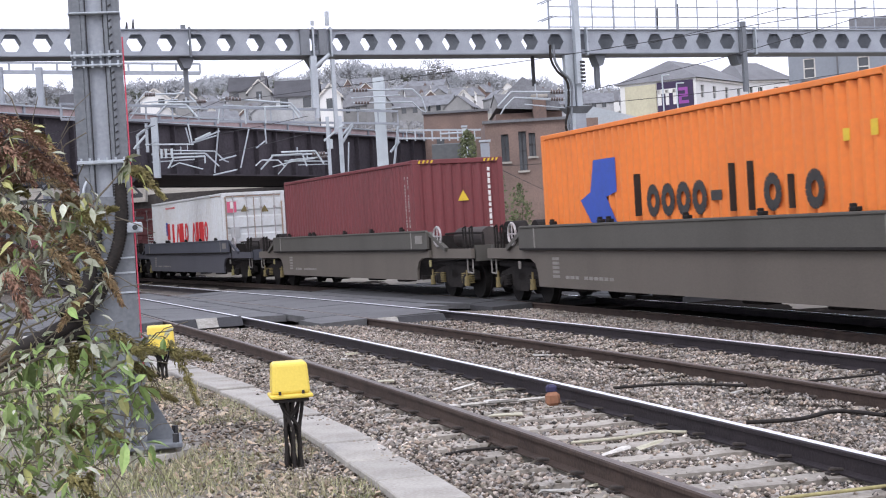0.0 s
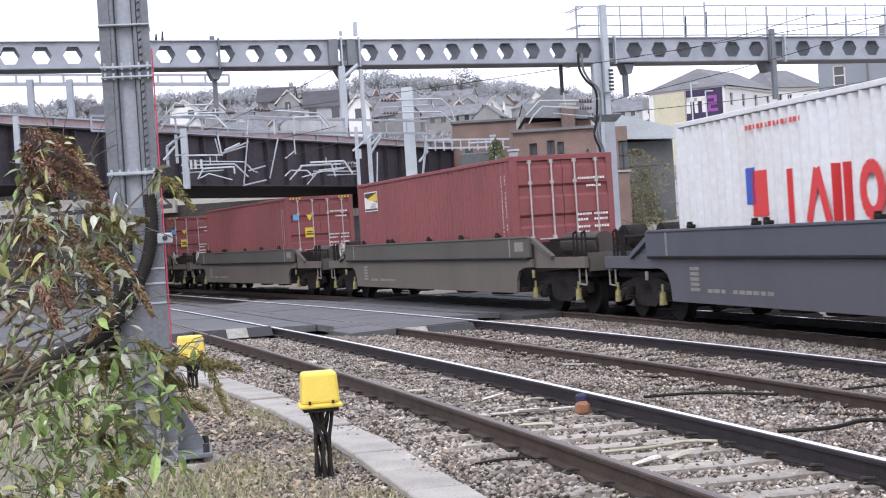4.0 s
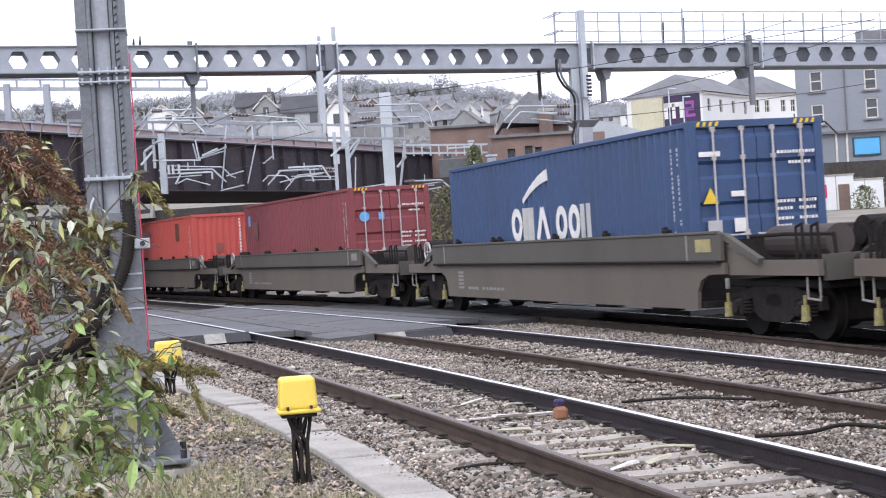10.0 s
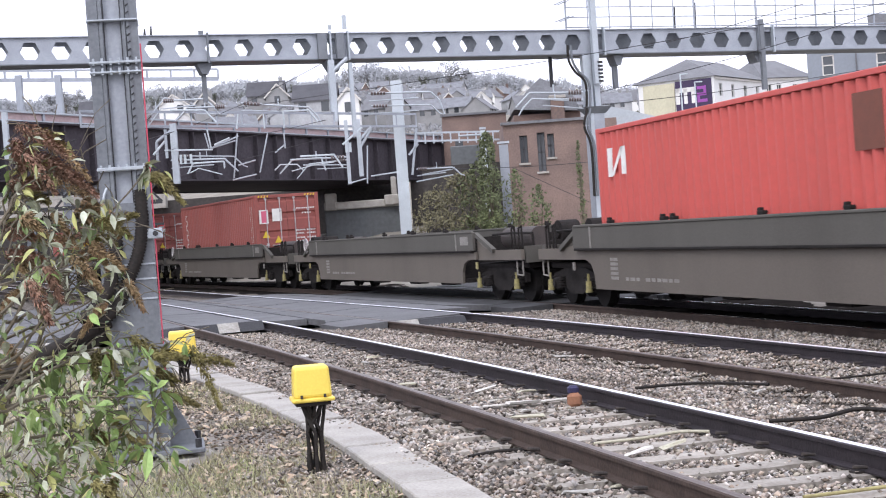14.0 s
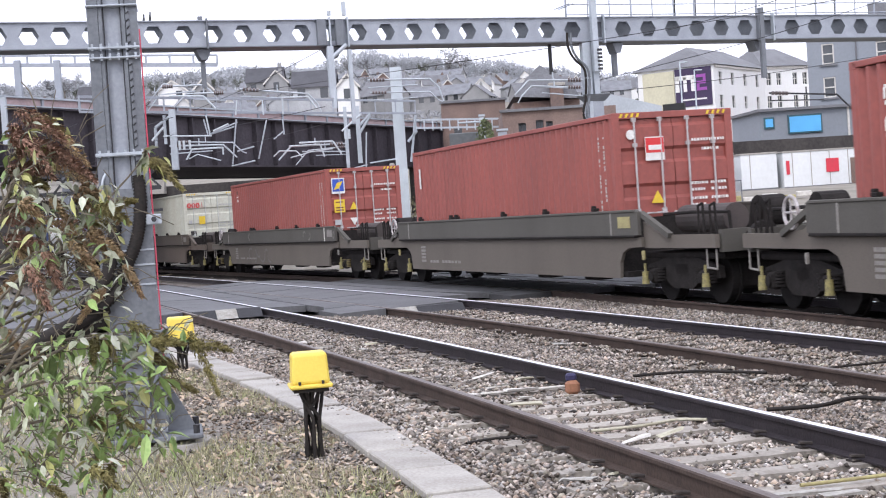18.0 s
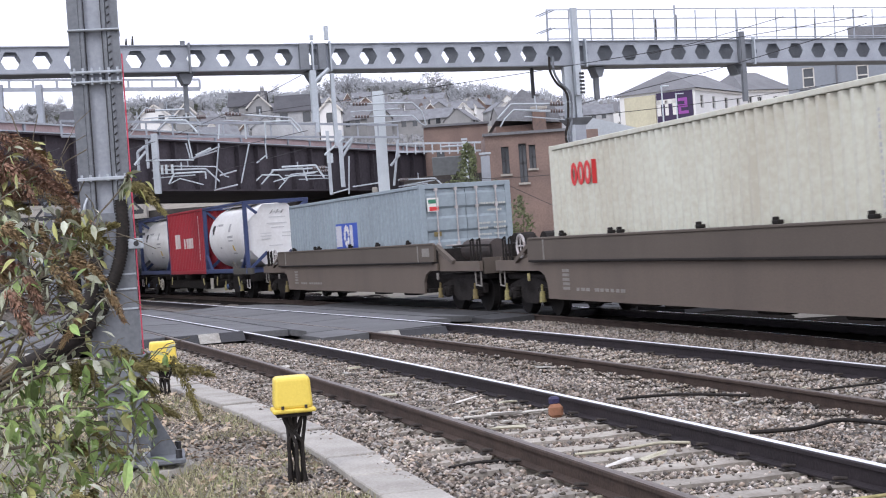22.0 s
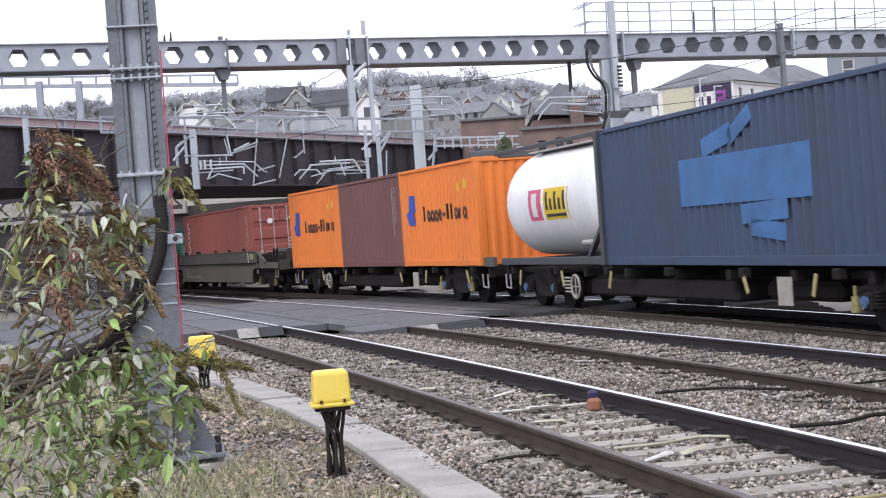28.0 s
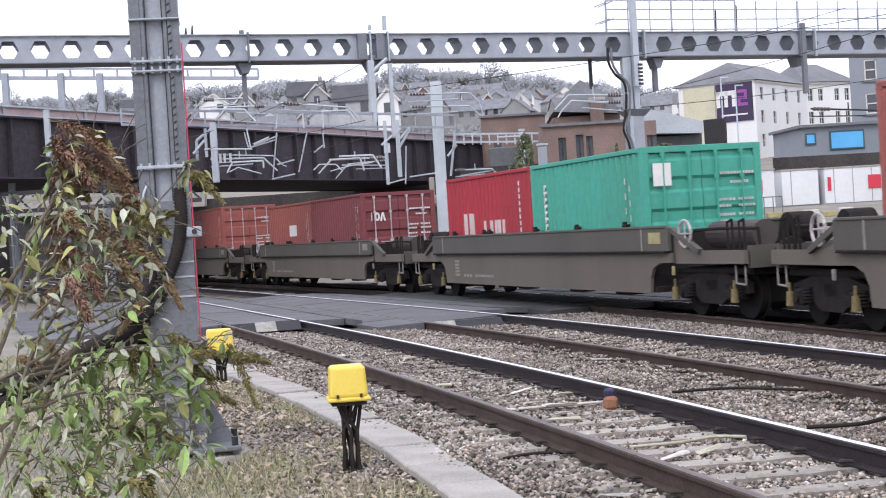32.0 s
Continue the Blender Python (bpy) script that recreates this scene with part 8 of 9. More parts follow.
box(bm, 10, 4, 3.7, 20, 8, 7.4)
part("wall", bm, M_GREYREND, shop)
bm = bmesh.new()
box(bm, 10, 3.9, 7.5, 20.6, 8.6, 0.2)
part("roof", bm, M_SLATED, shop)
for x, w in ((0.6, 0.55), (3.3, 2.35), (8.9, 1.9)):
    bm = bmesh.new()
    bbox(bm, x, -0.08, 6.35 + (0.2 if w < 1 else 0), w + 0.24, 0.1, 1.4 if w > 1 else 0.85, 0.02)
    fr = part("sign_board", bm, M_TEAL, shop)
    bm = bmesh.new()
    box(bm, x, -0.14, 6.35 + (0.2 if w < 1 else 0), w, 0.04, 1.15 if w > 1 else 0.6)
    part("sign_face", bm, M_SKYSIGN, fr, "plain sky-blue board")
for x in (6.6, 7.4):
    bm = bmesh.new()
    box(bm, x, -0.06, 6.2, 0.14, 0.14, 2.4)
    part("down_pipe", bm, M_WHITEP, shop)


def cabin(px, label, w, h, reds, door=None, turn=4):
    p = Vector(px)
    c = thing("site_cabin", label, "cabin", pose(p.x, p.y, p.z, 0, 0, turn), group="white site cabins")
    bm = bmesh.new()
    bbox(bm, w / 2, 1.25, h / 2, w, 2.5, h, 0.04)
    part("body", bm, M_CABIN, c)
    bm = bmesh.new()
    box(bm, w / 2, 1.25, h + 0.04, w + 0.1, 2.6, 0.1)
    part("roof", bm, M_CONC, c)
    bm = bmesh.new()
    box(bm, w / 2, -0.02, 0.15, w, 0.06, 0.16)
    part("skirt", bm, M_SLATED, c)
    for i in range(int(w // 1.25)):
        bm = bmesh.new()
        box(bm, 1.25 * (i + 0.5), -0.012, h / 2 + 0.1, 0.05, 0.03, h - 0.3)
        part("panel_joint", bm, M_CONC, c)
    for x, rw, rh in reds:
        bm = bmesh.new()
        box(bm, x, -0.04, h * 0.6, rw, 0.03, rh)
        part("sign", bm, K_SITERED, c, "plain red square sign")
    if door is not None:
        bm = bmesh.new()
        box(bm, door, -0.03, 0.95, 0.75, 0.05, 1.9)
        part("door", bm, M_BRICKD, c)
    return c


cabin((19.80, 100.00, 1.54), "white panelled site cabin beyond the line", 2.45, 2.5, [])
cabin((22.60, 100.00, 1.51), "white panelled site cabin with a red sign", 5.6, 2.5, [(0.3, 0.22, 0.9), (3.3, 0.85, 0.9)], 4.9)
cabin((12.84, 98.00, 1.51), "white panelled site cabin with red signs", 6.2, 2.6, [(0.3, 0.25, 1.0), (3.3, 1.0, 1.0), (5.2, 0.4, 0.95)])
cabin((28.11, 104.00, 1.21), "white weathered site cabin", 3.2, 2.5, [], 0.5)
# low yard clutter before the cabins
yard = thing("yard_barrier", "pale yellow and white yard barrier before the cabins", "barrier", pose(*(14.60, 84.00, 0.96)))
for i in range(9):
    bm = bmesh.new()
    bbox(bm, i * 1.0 - 1.5, 0.3 * math.sin(i * 2), 0.25 + 0.1 * math.sin(i * 3), 0.8, 0.4, 0.3, 0.03)
    part("block", bm, M_WHITEP if i % 3 else K_FADEYEL, yard)
for i in range(5):
    bm = bmesh.new()
    rod(bm, (i * 0.5, 0, 0), (i * 0.5, 0, 1.3), 0.03, 6)
    part("post", bm, M_GALVD, yard)
bm = bmesh.new()
rod(bm, (0, 0, 1.3), (2.0, 0, 1.3), 0.03, 6)
part("rail", bm, M_GALVD, yard)
for q, h in (((17.84, 110.00, 4.89), 9.5), ((18.86, 110.00, 4.82), 8.6)):
    lp = thing("lamp_post", "slim pale street lamp post", "street lamp", pose(q[0], q[1], 0.5), group="street lamps")
    bm = bmesh.new()
    rod(bm, (0, 0, 0), (0, 0, q[2] + h * 0.62), 0.07, 8, 0.05)
    part("post", bm, M_GALVP, lp)
    bm = bmesh.new()
    bbox(bm, 0.25, 0, q[2] + h * 0.62, 0.6, 0.16, 0.08, 0.02)
    part("lamp_head", bm, M_GALVP, lp)

# bank vegetation
for i, (q, w, d, h, n, mt, lab) in enumerate((((2.21, 70.00, 1.43), 0.9, 1.2, 4.3, 3200, M_HILLGREEN2, "climbing green shrub on the bank"), ((0.98, 72.00, 1.51), 2.6, 1.5, 2.5, 2600, M_DRYSHRUB, "dry brown and green scrub on the bank"), ((1.71, 71.00, 1.46), 1.5, 1.2, 3.0, 1700, M_HILLGREEN2, "loose green scrub on the bank"), ((3.43, 70.00, 1.34), 0.8, 0.9, 2.6, 900, M_HILLGREEN2, "loose green scrub on the bank"),
                                    ((4.34, 68.00, 1.28), 0.9, 0.8, 1.8, 900, M_HILLGREEN2, "green ivy scrub against the brick works"), ((6.79, 74.00, 1.11), 0.25, 0.5, 4.2, 500, M_HILLGREEN2, "tall green weeds by the brick works"),
                                    ((10.85, 88.00, 3.14), 3.0, 1.5, 2.6, 2600, M_DRYSHRUB, "dull green hedge on the bank"), ((11.56, 90.00, 5.16), 1.4, 1.0, 2.2, 1200, M_HILLGREEN2, "green bush by the shed"),
                                    ((24.88, 106.00, 4.14), 5, 1.5, 1.4, 2600, M_DRYSHRUB, "low hedge behind the site cabins"), ((28.82, 106.00, 3.89), 5, 1.5, 1.3, 2600, M_DRYSHRUB, "low hedge behind the site cabins"), ((28.10, 98.00, 0.61), 1.5, 1.0, 2.6, 1500, M_HILLGREEN2, "rough weeds beside a cabin"),
                                    ((-0.37, 76.00, 1.75), 2.0, 1.5, 1.6, 1600, M_DRYSHRUB, "dry scrub below the bridge"), ((8.84, 80.00, 1.12), 2.5, 1.2, 1.8, 1800, M_DRYSHRUB, "dry scrub on the bank"))):
    q = Vector(q)
    zb = min(q.z, ground_z(q.x, q.y))
    shrub("shrub", q.x, q.y, zb, w, d, h + q.z - zb if q.z - zb < 2 else h + 1, n, i, mt, lab)
# retaining bank below the hedge and shop
bank = thing("retaining_wall", "dark weathered retaining wall behind the yard", "wall", kind="structure")
w0, w1 = Vector((20.97, 108.00, 5.20)), Vector((38.85, 112.00, 4.23))
bm = bmesh.new()
bar(bm, (w0.x, w0.y, w0.z / 2 - 0.3), (w1.x, w1.y, w0.z / 2 - 0.3), 0.6, w0.z + 0.6)
part("wall", bm, M_DARKWALL, bank)


# ---- butterfly bush before the mast ----
bush = thing("butterfly_bush", "straggly butterfly bush with dead flower spikes and green leaves", "bush", pose(-2.1, 5.7, -0.22))
BUSH_INV = Vector((-2.1, 5.7, -0.22))
rng = random.Random(3)


def at_bush(p):
    return Vector(p) - BUSH_INV


def stem(a, b, r, bend):
    """A tapering, drooping stem from a to b; gives its points."""
    a, b = Vector(a), Vector(b)
    n = 9
    bm = bmesh.new()
    pts = [a]
    for i in range(1, n + 1):
        t = i / n
        p = a.lerp(b, t) + Vector((rng.gauss(0, 0.01), rng.gauss(0, 0.015), bend * math.sin(t * math.pi) + rng.gauss(0, 0.006)))
        if i == n:
            p = b
        rod(bm, pts[-1], p, r * (1 - 0.75 * (i - 1) / n), 5, r * (1 - 0.75 * i / n))
        pts.append(p)
    part("stem", bm, M_STEM, bush)
    return pts


def spike(a, b, mat, w=0.035):
    """A dead flower spike: a cone of small ragged florets from a to b."""
    a, b = at_bush(a), at_bush(b)
    d = b - a
    u = d.normalized()
    v = u.orthogonal().normalized()
    s = u.cross(v)
    vs, fs = [], []
    for i in range(620):
        t = rng.random()
        sag = Vector((0, 0, 0.3 * d.length * (t - t * t)))
        ang = rng.uniform(0, 6.28)
        r = w * min(1, 0.45 + 3 * t) * (1 - 0.85 * t * t) * rng.uniform(0.15, 1.05)
        c = a + d * t + sag + (v * math.cos(ang) + s * math.sin(ang)) * r
        o = (v * math.cos(ang) + s * math.sin(ang)) * rng.uniform(0.003, 0.009) + u * rng.uniform(0.003, 0.014)
        k = u.cross(o).normalized() * rng.uniform(0.0015, 0.0045)
        n = len(vs)
        vs += [c - k, c + k, c + o + k * 0.6, c + o * 1.2 - k * 0.4]
        fs.append((n, n + 1, n + 2, n + 3))
    ob = part("flower_spike", raw("flower_spike", vs, fs, mat), None, bush, "yellowing flower spike" if mat is M_SPIKEG else "brown dead flower spike")


def leaf(vs, fs, p, d, length, width):
    """A folded lance-shaped leaf from p along d."""
    d = d.normalized()
    side = d.cross(Vector((rng.gauss(0, 0.6), rng.gauss(0, 0.6), 1))).normalized()
    nrm = side.cross(d)
    n = len(vs)
    dr = Vector((0, 0, -0.25 * length))
    for t, w in ((0, 0.0), (0.3, 0.85), (0.6, 1.0), (1.0, 0.0)):
        c = p + d * length * t + dr * t * t
        if w == 0:
            vs.append(c)
        else:
            vs += [c + side * width * w * 0.5 + nrm * width * 0.18, c, c - side * width * w * 0.5 + nrm * width * 0.18]
    fs += [(n, n + 2, n + 1), (n, n + 3, n + 2), (n + 1, n + 2, n + 5, n + 4), (n + 2, n + 3, n + 6, n + 5), (n + 4, n + 5, n + 7), (n + 5, n + 6, n + 7)]


SPIKES = [((-1.49, 5.60, 2.01), (-1.27, 5.50, 1.81), 0), ((-1.50, 5.70, 2.00), (-1.38, 5.60, 1.94), 1), ((-1.47, 5.80, 1.85), (-1.29, 5.70, 1.71), 0), ((-1.55, 5.60, 1.79), (-1.45, 5.60, 1.74), 1), 
          ((-1.50, 5.60, 1.63), (-1.32, 5.60, 1.52), 0), ((-1.49, 5.90, 1.62), (-1.32, 5.90, 1.54), 0), ((-1.38, 5.80, 1.62), (-1.26, 5.80, 1.57), 1), ((-1.43, 5.40, 1.51), (-1.38, 5.40, 1.38), 0),
          ((-1.32, 5.60, 1.56), (-1.19, 5.60, 1.47), 0), ((-1.44, 5.20, 1.47), (-1.37, 5.20, 1.31), 0), ((-1.14, 6.00, 1.84), (-1.02, 6.00, 1.71), 1), ((-1.15, 6.00, 1.83), (-1.08, 6.00, 1.81), 1), ((-1.47, 5.30, 1.69), (-1.41, 5.30, 1.64), 0), ((-1.34, 6.00, 1.64), (-1.21, 6.00, 1.68), 1),
          ((-1.02, 5.90, 1.16), (-0.92, 5.90, 0.90), 1), ((-1.02, 5.90, 1.10), (-0.86, 5.90, 1.07), 1), ((-1.21, 5.70, 1.22), (-1.08, 5.70, 1.10), 1), ((-1.13, 5.80, 0.98), (-0.99, 5.80, 0.93), 1), ((-1.11, 5.60, 1.15), (-0.99, 5.60, 1.13), 1),
          ((-1.27, 5.20, 0.76), (-1.18, 5.20, 0.68), 1), ((-1.33, 5.90, 1.73), (-1.27, 5.90, 1.60), 0), ((-1.50, 5.50, 1.92), (-1.40, 5.50, 1.77), 0), ((-1.36, 5.50, 1.54), (-1.26, 5.50, 1.41), 0),
          ((-1.55, 5.60, 2.03), (-1.35, 5.50, 1.90), 0), ((-1.56, 5.60, 1.93), (-1.34, 5.50, 1.84), 2), ((-1.46, 5.60, 1.90), (-1.25, 5.50, 1.75), 2), ((-1.55, 5.60, 1.98), (-1.51, 5.50, 1.86), 2), ((-1.49, 5.60, 1.89), (-1.30, 5.50, 1.79), 2),
          ((-1.62, 5.60, 1.65), (-1.49, 5.50, 1.61), 2), ((-1.28, 5.60, 1.66), (-1.14, 5.50, 1.59), 1), ((-1.62, 5.60, 1.56), (-1.46, 5.50, 1.53), 2), ((-1.59, 5.60, 1.82), (-1.44, 5.50, 1.79), 2)]
LEAVES = {}


def leaf_at(mat, p, d, length, width):
    vs, fs = LEAVES.setdefault(("a", mat.name), ([], []))
    leaf(vs, fs, p, d, length, width)


def leafy(pts, lo, size, mats, step=1):
    """Opposite pairs of leaves along the upper part of a stem."""
    for i in range(int(len(pts) * lo), len(pts) - 1, step):
        p = pts[i].lerp(pts[i + 1], rng.random())
        u = (pts[i + 1] - pts[i]).normalized()
        v = u.orthogonal().normalized()
        v = (v * math.cos(i * 1.57 + 0.4) + u.cross(v) * math.sin(i * 1.57 + 0.4)).normalized()
        for s in (-1, 1):
            if rng.random() < 0.75:
                l = size * rng.uniform(0.5, 1.25)
                leaf_at(rng.choice(mats), p, v * s + u * rng.uniform(0.1, 1.2) + Vector((0, 0, rng.uniform(-0.9, 0.3))), l, l * rng.uniform(0.3, 0.48))


ROOTS = [(-1.99, 5.60, 1.04), (-1.89, 5.50, 0.88), (-1.80, 5.40, 0.78), (-1.97, 5.70, 1.24), (-1.78, 5.50, 0.70)]
UPPER = (M_LEAFGREY, M_LEAFGREY, M_LEAF, M_LEAFYEL)
LOWER = (M_LEAF, M_LEAF, M_LEAFGREY, M_LEAFYEL)
MAIN = []
for i, tip in enumerate(((-1.42, 5.60, 1.94), (-1.47, 5.60, 1.78), (-1.36, 5.80, 1.62), (-1.40, 5.50, 1.50), (-1.17, 6.00, 1.84), (-1.11, 5.80, 1.18), (-1.23, 5.60, 1.01), (-1.35, 5.50, 1.30))):
    MAIN += stem(at_bush(ROOTS[i % 5]), at_bush(tip), 0.011, rng.uniform(0.05, 0.2))[3:]
for n, (a, b, k) in enumerate(SPIKES):
    spike(a, b, (M_SPIKER if n % 2 else M_SPIKE, M_SPIKEG, M_SPIKER)[k], (0.04 if n < 5 else 0.036, 0.03, 0.036)[k])
    q = at_bush(a)
    near = sorted(MAIN, key=lambda v: (v - q).length + (1 if v.x > q.x else 0))
    pts = stem(near[rng.randrange(2)], q, rng.uniform(0.004, 0.006), rng.uniform(0.01, 0.05))
    leafy(pts, 0.25, 0.065, UPPER if q.z > 0.9 else LOWER, 2)
# side shoots with broad hanging leaves
SHOOTS = [((-1.69, 5.50, 1.15), (-1.24, 5.50, 1.40), 0), ((-1.64, 5.40, 1.32), (-1.29, 5.50, 1.54), 0), ((-1.67, 5.50, 1.13), (-1.14, 5.80, 1.05), 1), ((-1.63, 5.30, 1.01), (-1.16, 5.60, 0.99), 1), ((-1.57, 5.30, 1.06), (-1.19, 5.80, 1.18), 1), ((-1.64, 5.50, 1.15), (-1.21, 5.80, 1.57), 0),
          ((-1.69, 5.50, 1.11), (-1.19, 5.70, 1.17), 1), ((-1.69, 5.50, 1.05), (-1.34, 5.60, 1.14), 1), ((-1.67, 5.40, 0.92), (-1.39, 5.50, 0.97), 1), ((-1.64, 5.40, 0.83), (-1.23, 5.60, 0.86), 1), ((-1.58, 5.60, 0.65), (-1.36, 5.60, 0.91), 1), ((-1.47, 5.80, 0.61), (-1.24, 5.80, 0.84), 1), ((-1.64, 5.40, 1.40), (-1.41, 5.50, 1.67), 0), ((-1.63, 5.40, 1.60), (-1.42, 5.50, 1.85), 0), ((-1.65, 5.60, 1.47), (-1.31, 5.80, 1.69), 0), ((-1.71, 5.60, 1.23), (-1.32, 5.80, 1.27), 0), ((-1.64, 5.60, 1.31), (-1.39, 5.60, 1.33), 0)]
for a, b, low in SHOOTS:
    pts = stem(at_bush(a), at_bush(b), 0.008 if low else 0.007, rng.uniform(0.01, 0.06))
    leafy(pts, 0.3, 0.062 if low else 0.05, LOWER if low else UPPER)
    if low:
        for i in range(3, len(pts)):
            if rng.random() < 0.6:
                l = rng.uniform(0.06, 0.095)
                leaf_at(rng.choice((M_LEAF, M_LEAF, M_LEAFYEL)), pts[i], Vector((rng.gauss(0.1, 0.35), rng.gauss(0, 0.3), -1)), l, l * rng.uniform(0.38, 0.52))


def leaf_cloud(mat, n, size, corner):
    """Scattered small leaves of the thin twigs between the stems."""
    p0, p1, p2 = (Vector(c) for c in corner)
    for i in range(n):
        p = p0 + (p1 - p0) * rng.random() + (p2 - p0) * rng.random()
        k = rng.uniform(0.93, 1.07)
        p = Vector((p.x * k, p.y * k, 1.55 + (p.z - 1.55) * k))
        l = size * rng.uniform(0.5, 1.25)
        leaf_at(mat, at_bush(p), Vector((rng.gauss(0.15, 0.8), rng.gauss(0, 0.7), rng.gauss(-0.35, 0.7))), l, l * rng.uniform(0.26, 0.5))


C1 = ((-1.55, 5.60, 1.78), (-1.18, 5.70, 1.74), (-1.55, 5.50, 1.31))
C2 = ((-1.56, 5.50, 1.23), (-1.10, 5.80, 1.20), (-1.52, 5.40, 0.73))
C3 = ((-1.40, 5.60, 1.17), (-1.11, 5.80, 1.13), (-1.36, 5.50, 0.82))
C4 = ((-1.54, 5.60, 2.02), (-1.31, 5.60, 1.98), (-1.55, 5.60, 1.72))
C5 = ((-1.18, 6.00, 1.87), (-1.07, 6.00, 1.85), (-1.18, 6.00, 1.77))
C6 = ((-1.79, 5.50, 1.14), (-1.29, 5.80, 1.01), (-1.79, 5.40, 0.68))
C7 = ((-1.79, 5.60, 1.79), (-1.55, 5.60, 1.78), (-1.83, 5.60, 1.15))
for mat, n, size, c in ((M_LEAFGREY, 85, 0.06, C1), (M_LEAF, 26, 0.065, C1), (M_LEAFYEL, 14, 0.06, C1), (M_LEAF, 170, 0.055, C2), (M_LEAFGREY, 110, 0.05, C2), (M_LEAFYEL, 30, 0.05, C2), (M_LEAF, 44, 0.1, C3), (M_LEAFGREY, 18, 0.055, C4), (M_LEAFYEL, 14, 0.065, C4), (M_LEAFYEL, 34, 0.065, C7), (M_LEAFYEL, 40, 0.075, C6), (M_LEAFYEL, 9, 0.06, C5), (M_LEAF, 330, 0.05, C6), (M_LEAFGREY, 150, 0.045, C6), (M_LEAF, 30, 0.055, C7), (M_LEAFGREY, 60, 0.055, C7), (M_LEAFPALE, 60, 0.06, C1), (M_LEAFPALE, 45, 0.055, C2), (M_LEAFPALE, 30, 0.055, C7), (M_LEAFPALE, 30, 0.05, C6)):
    leaf_cloud(mat, n, size, c)
# thin dead twigs and small faded spikes among the leaves
vs, fs = [], []
for c, n in ((C1, 60), (C2, 80), (C6, 60), (C4, 20)):
    p0, p1, p2 = (Vector(v) for v in c)
    for i in range(n):
        p = at_bush(p0 + (p1 - p0) * rng.random() + (p2 - p0) * rng.random())
        d = Vector((rng.gauss(0.4, 0.6), rng.gauss(0, 0.4), rng.gauss(0.1, 0.6))).normalized() * rng.uniform(0.08, 0.26)
        w = d.orthogonal().normalized() * rng.uniform(0.0015, 0.003)
        w2 = d.cross(w).normalized() * w.length
        b = len(vs)
        mid = p + d * 0.5 + Vector((0, 0, 0.03))
        for q in (p, mid, p + d):
            vs += [q + w, q - w * 0.5 + w2 * 0.87, q - w * 0.5 - w2 * 0.87]
        for o in (0, 3):
            for j in range(3):
                fs.append((b + o + j, b + o + (j + 1) % 3, b + o + 3 + (j + 1) % 3, b + o + 3 + j))
tagged(part("twig", raw("twig", vs, fs, M_STEM), None, bush), kind="stuff")
for i in range(28):
    c = (C2, C1, C6, C7)[i % 4]
    p = Vector(c[0]) + (Vector(c[1]) - Vector(c[0])) * rng.random() + (Vector(c[2]) - Vector(c[0])) * rng.random()
    d = Vector((rng.gauss(0.6, 0.4), rng.gauss(0, 0.3), rng.gauss(-0.6, 0.3))).normalized()
    spike(p, p + d * rng.uniform(0.09, 0.16), (M_SPIKEG, M_SPIKE)[i % 2], 0.02)
for (key, mn), (vs, fs) in LEAVES.items():
    tagged(part("leaves", raw("leaves", vs, fs, bpy.data.materials[mn]), None, bush), kind="stuff")

# ---- grass and weeds in the cess ----
vs, fs = [], []
rng = random.Random(8)
for i in range(52000):
    y = 6.0 + 20 * rng.random() ** 1.5
    x = trough_x(y) - 0.22 - abs(rng.gauss(0, 2.4))
    if x < -0.42 * y - 1:
        continue
    bare = noise.noise((x * 0.9, y * 0.9, 5)) + 0.5 * noise.noise((x * 3, y * 3, 9))
    if bare > 0.12 + (0.25 if x < trough_x(y) - 1.6 else -0.1):
        continue
    h = rng.uniform(0.03, 0.1) * (1.5 if x < trough_x(y) - 1.2 else 1.0)
    a = rng.uniform(0, 6.28)
    w = rng.uniform(0.003, 0.007)
    z = ground_z(x, y) - 0.01
    dx, dy = math.cos(a) * w, math.sin(a) * w
    lx, ly = rng.gauss(0, 0.5) * h, rng.gauss(0, 0.5) * h
    n = len(vs)
    vs += [(x - dx, y - dy, z), (x + dx, y + dy, z), (x + lx, y + ly, z + h)]
    fs.append((n, n + 1, n + 2))
tagged(new("grass", raw("grass", vs, fs, M_GRASS)), "short winter grass, green and straw-coloured, in the cess", "grass", kind="stuff")

# ---- loose pieces on the ballast ----
def stick(pts, r, mat, label, name="cable"):
    t = tube(name, pts, r, mat, None, 6, 0, label)
    return tagged(t, label, name.replace("_", " "))


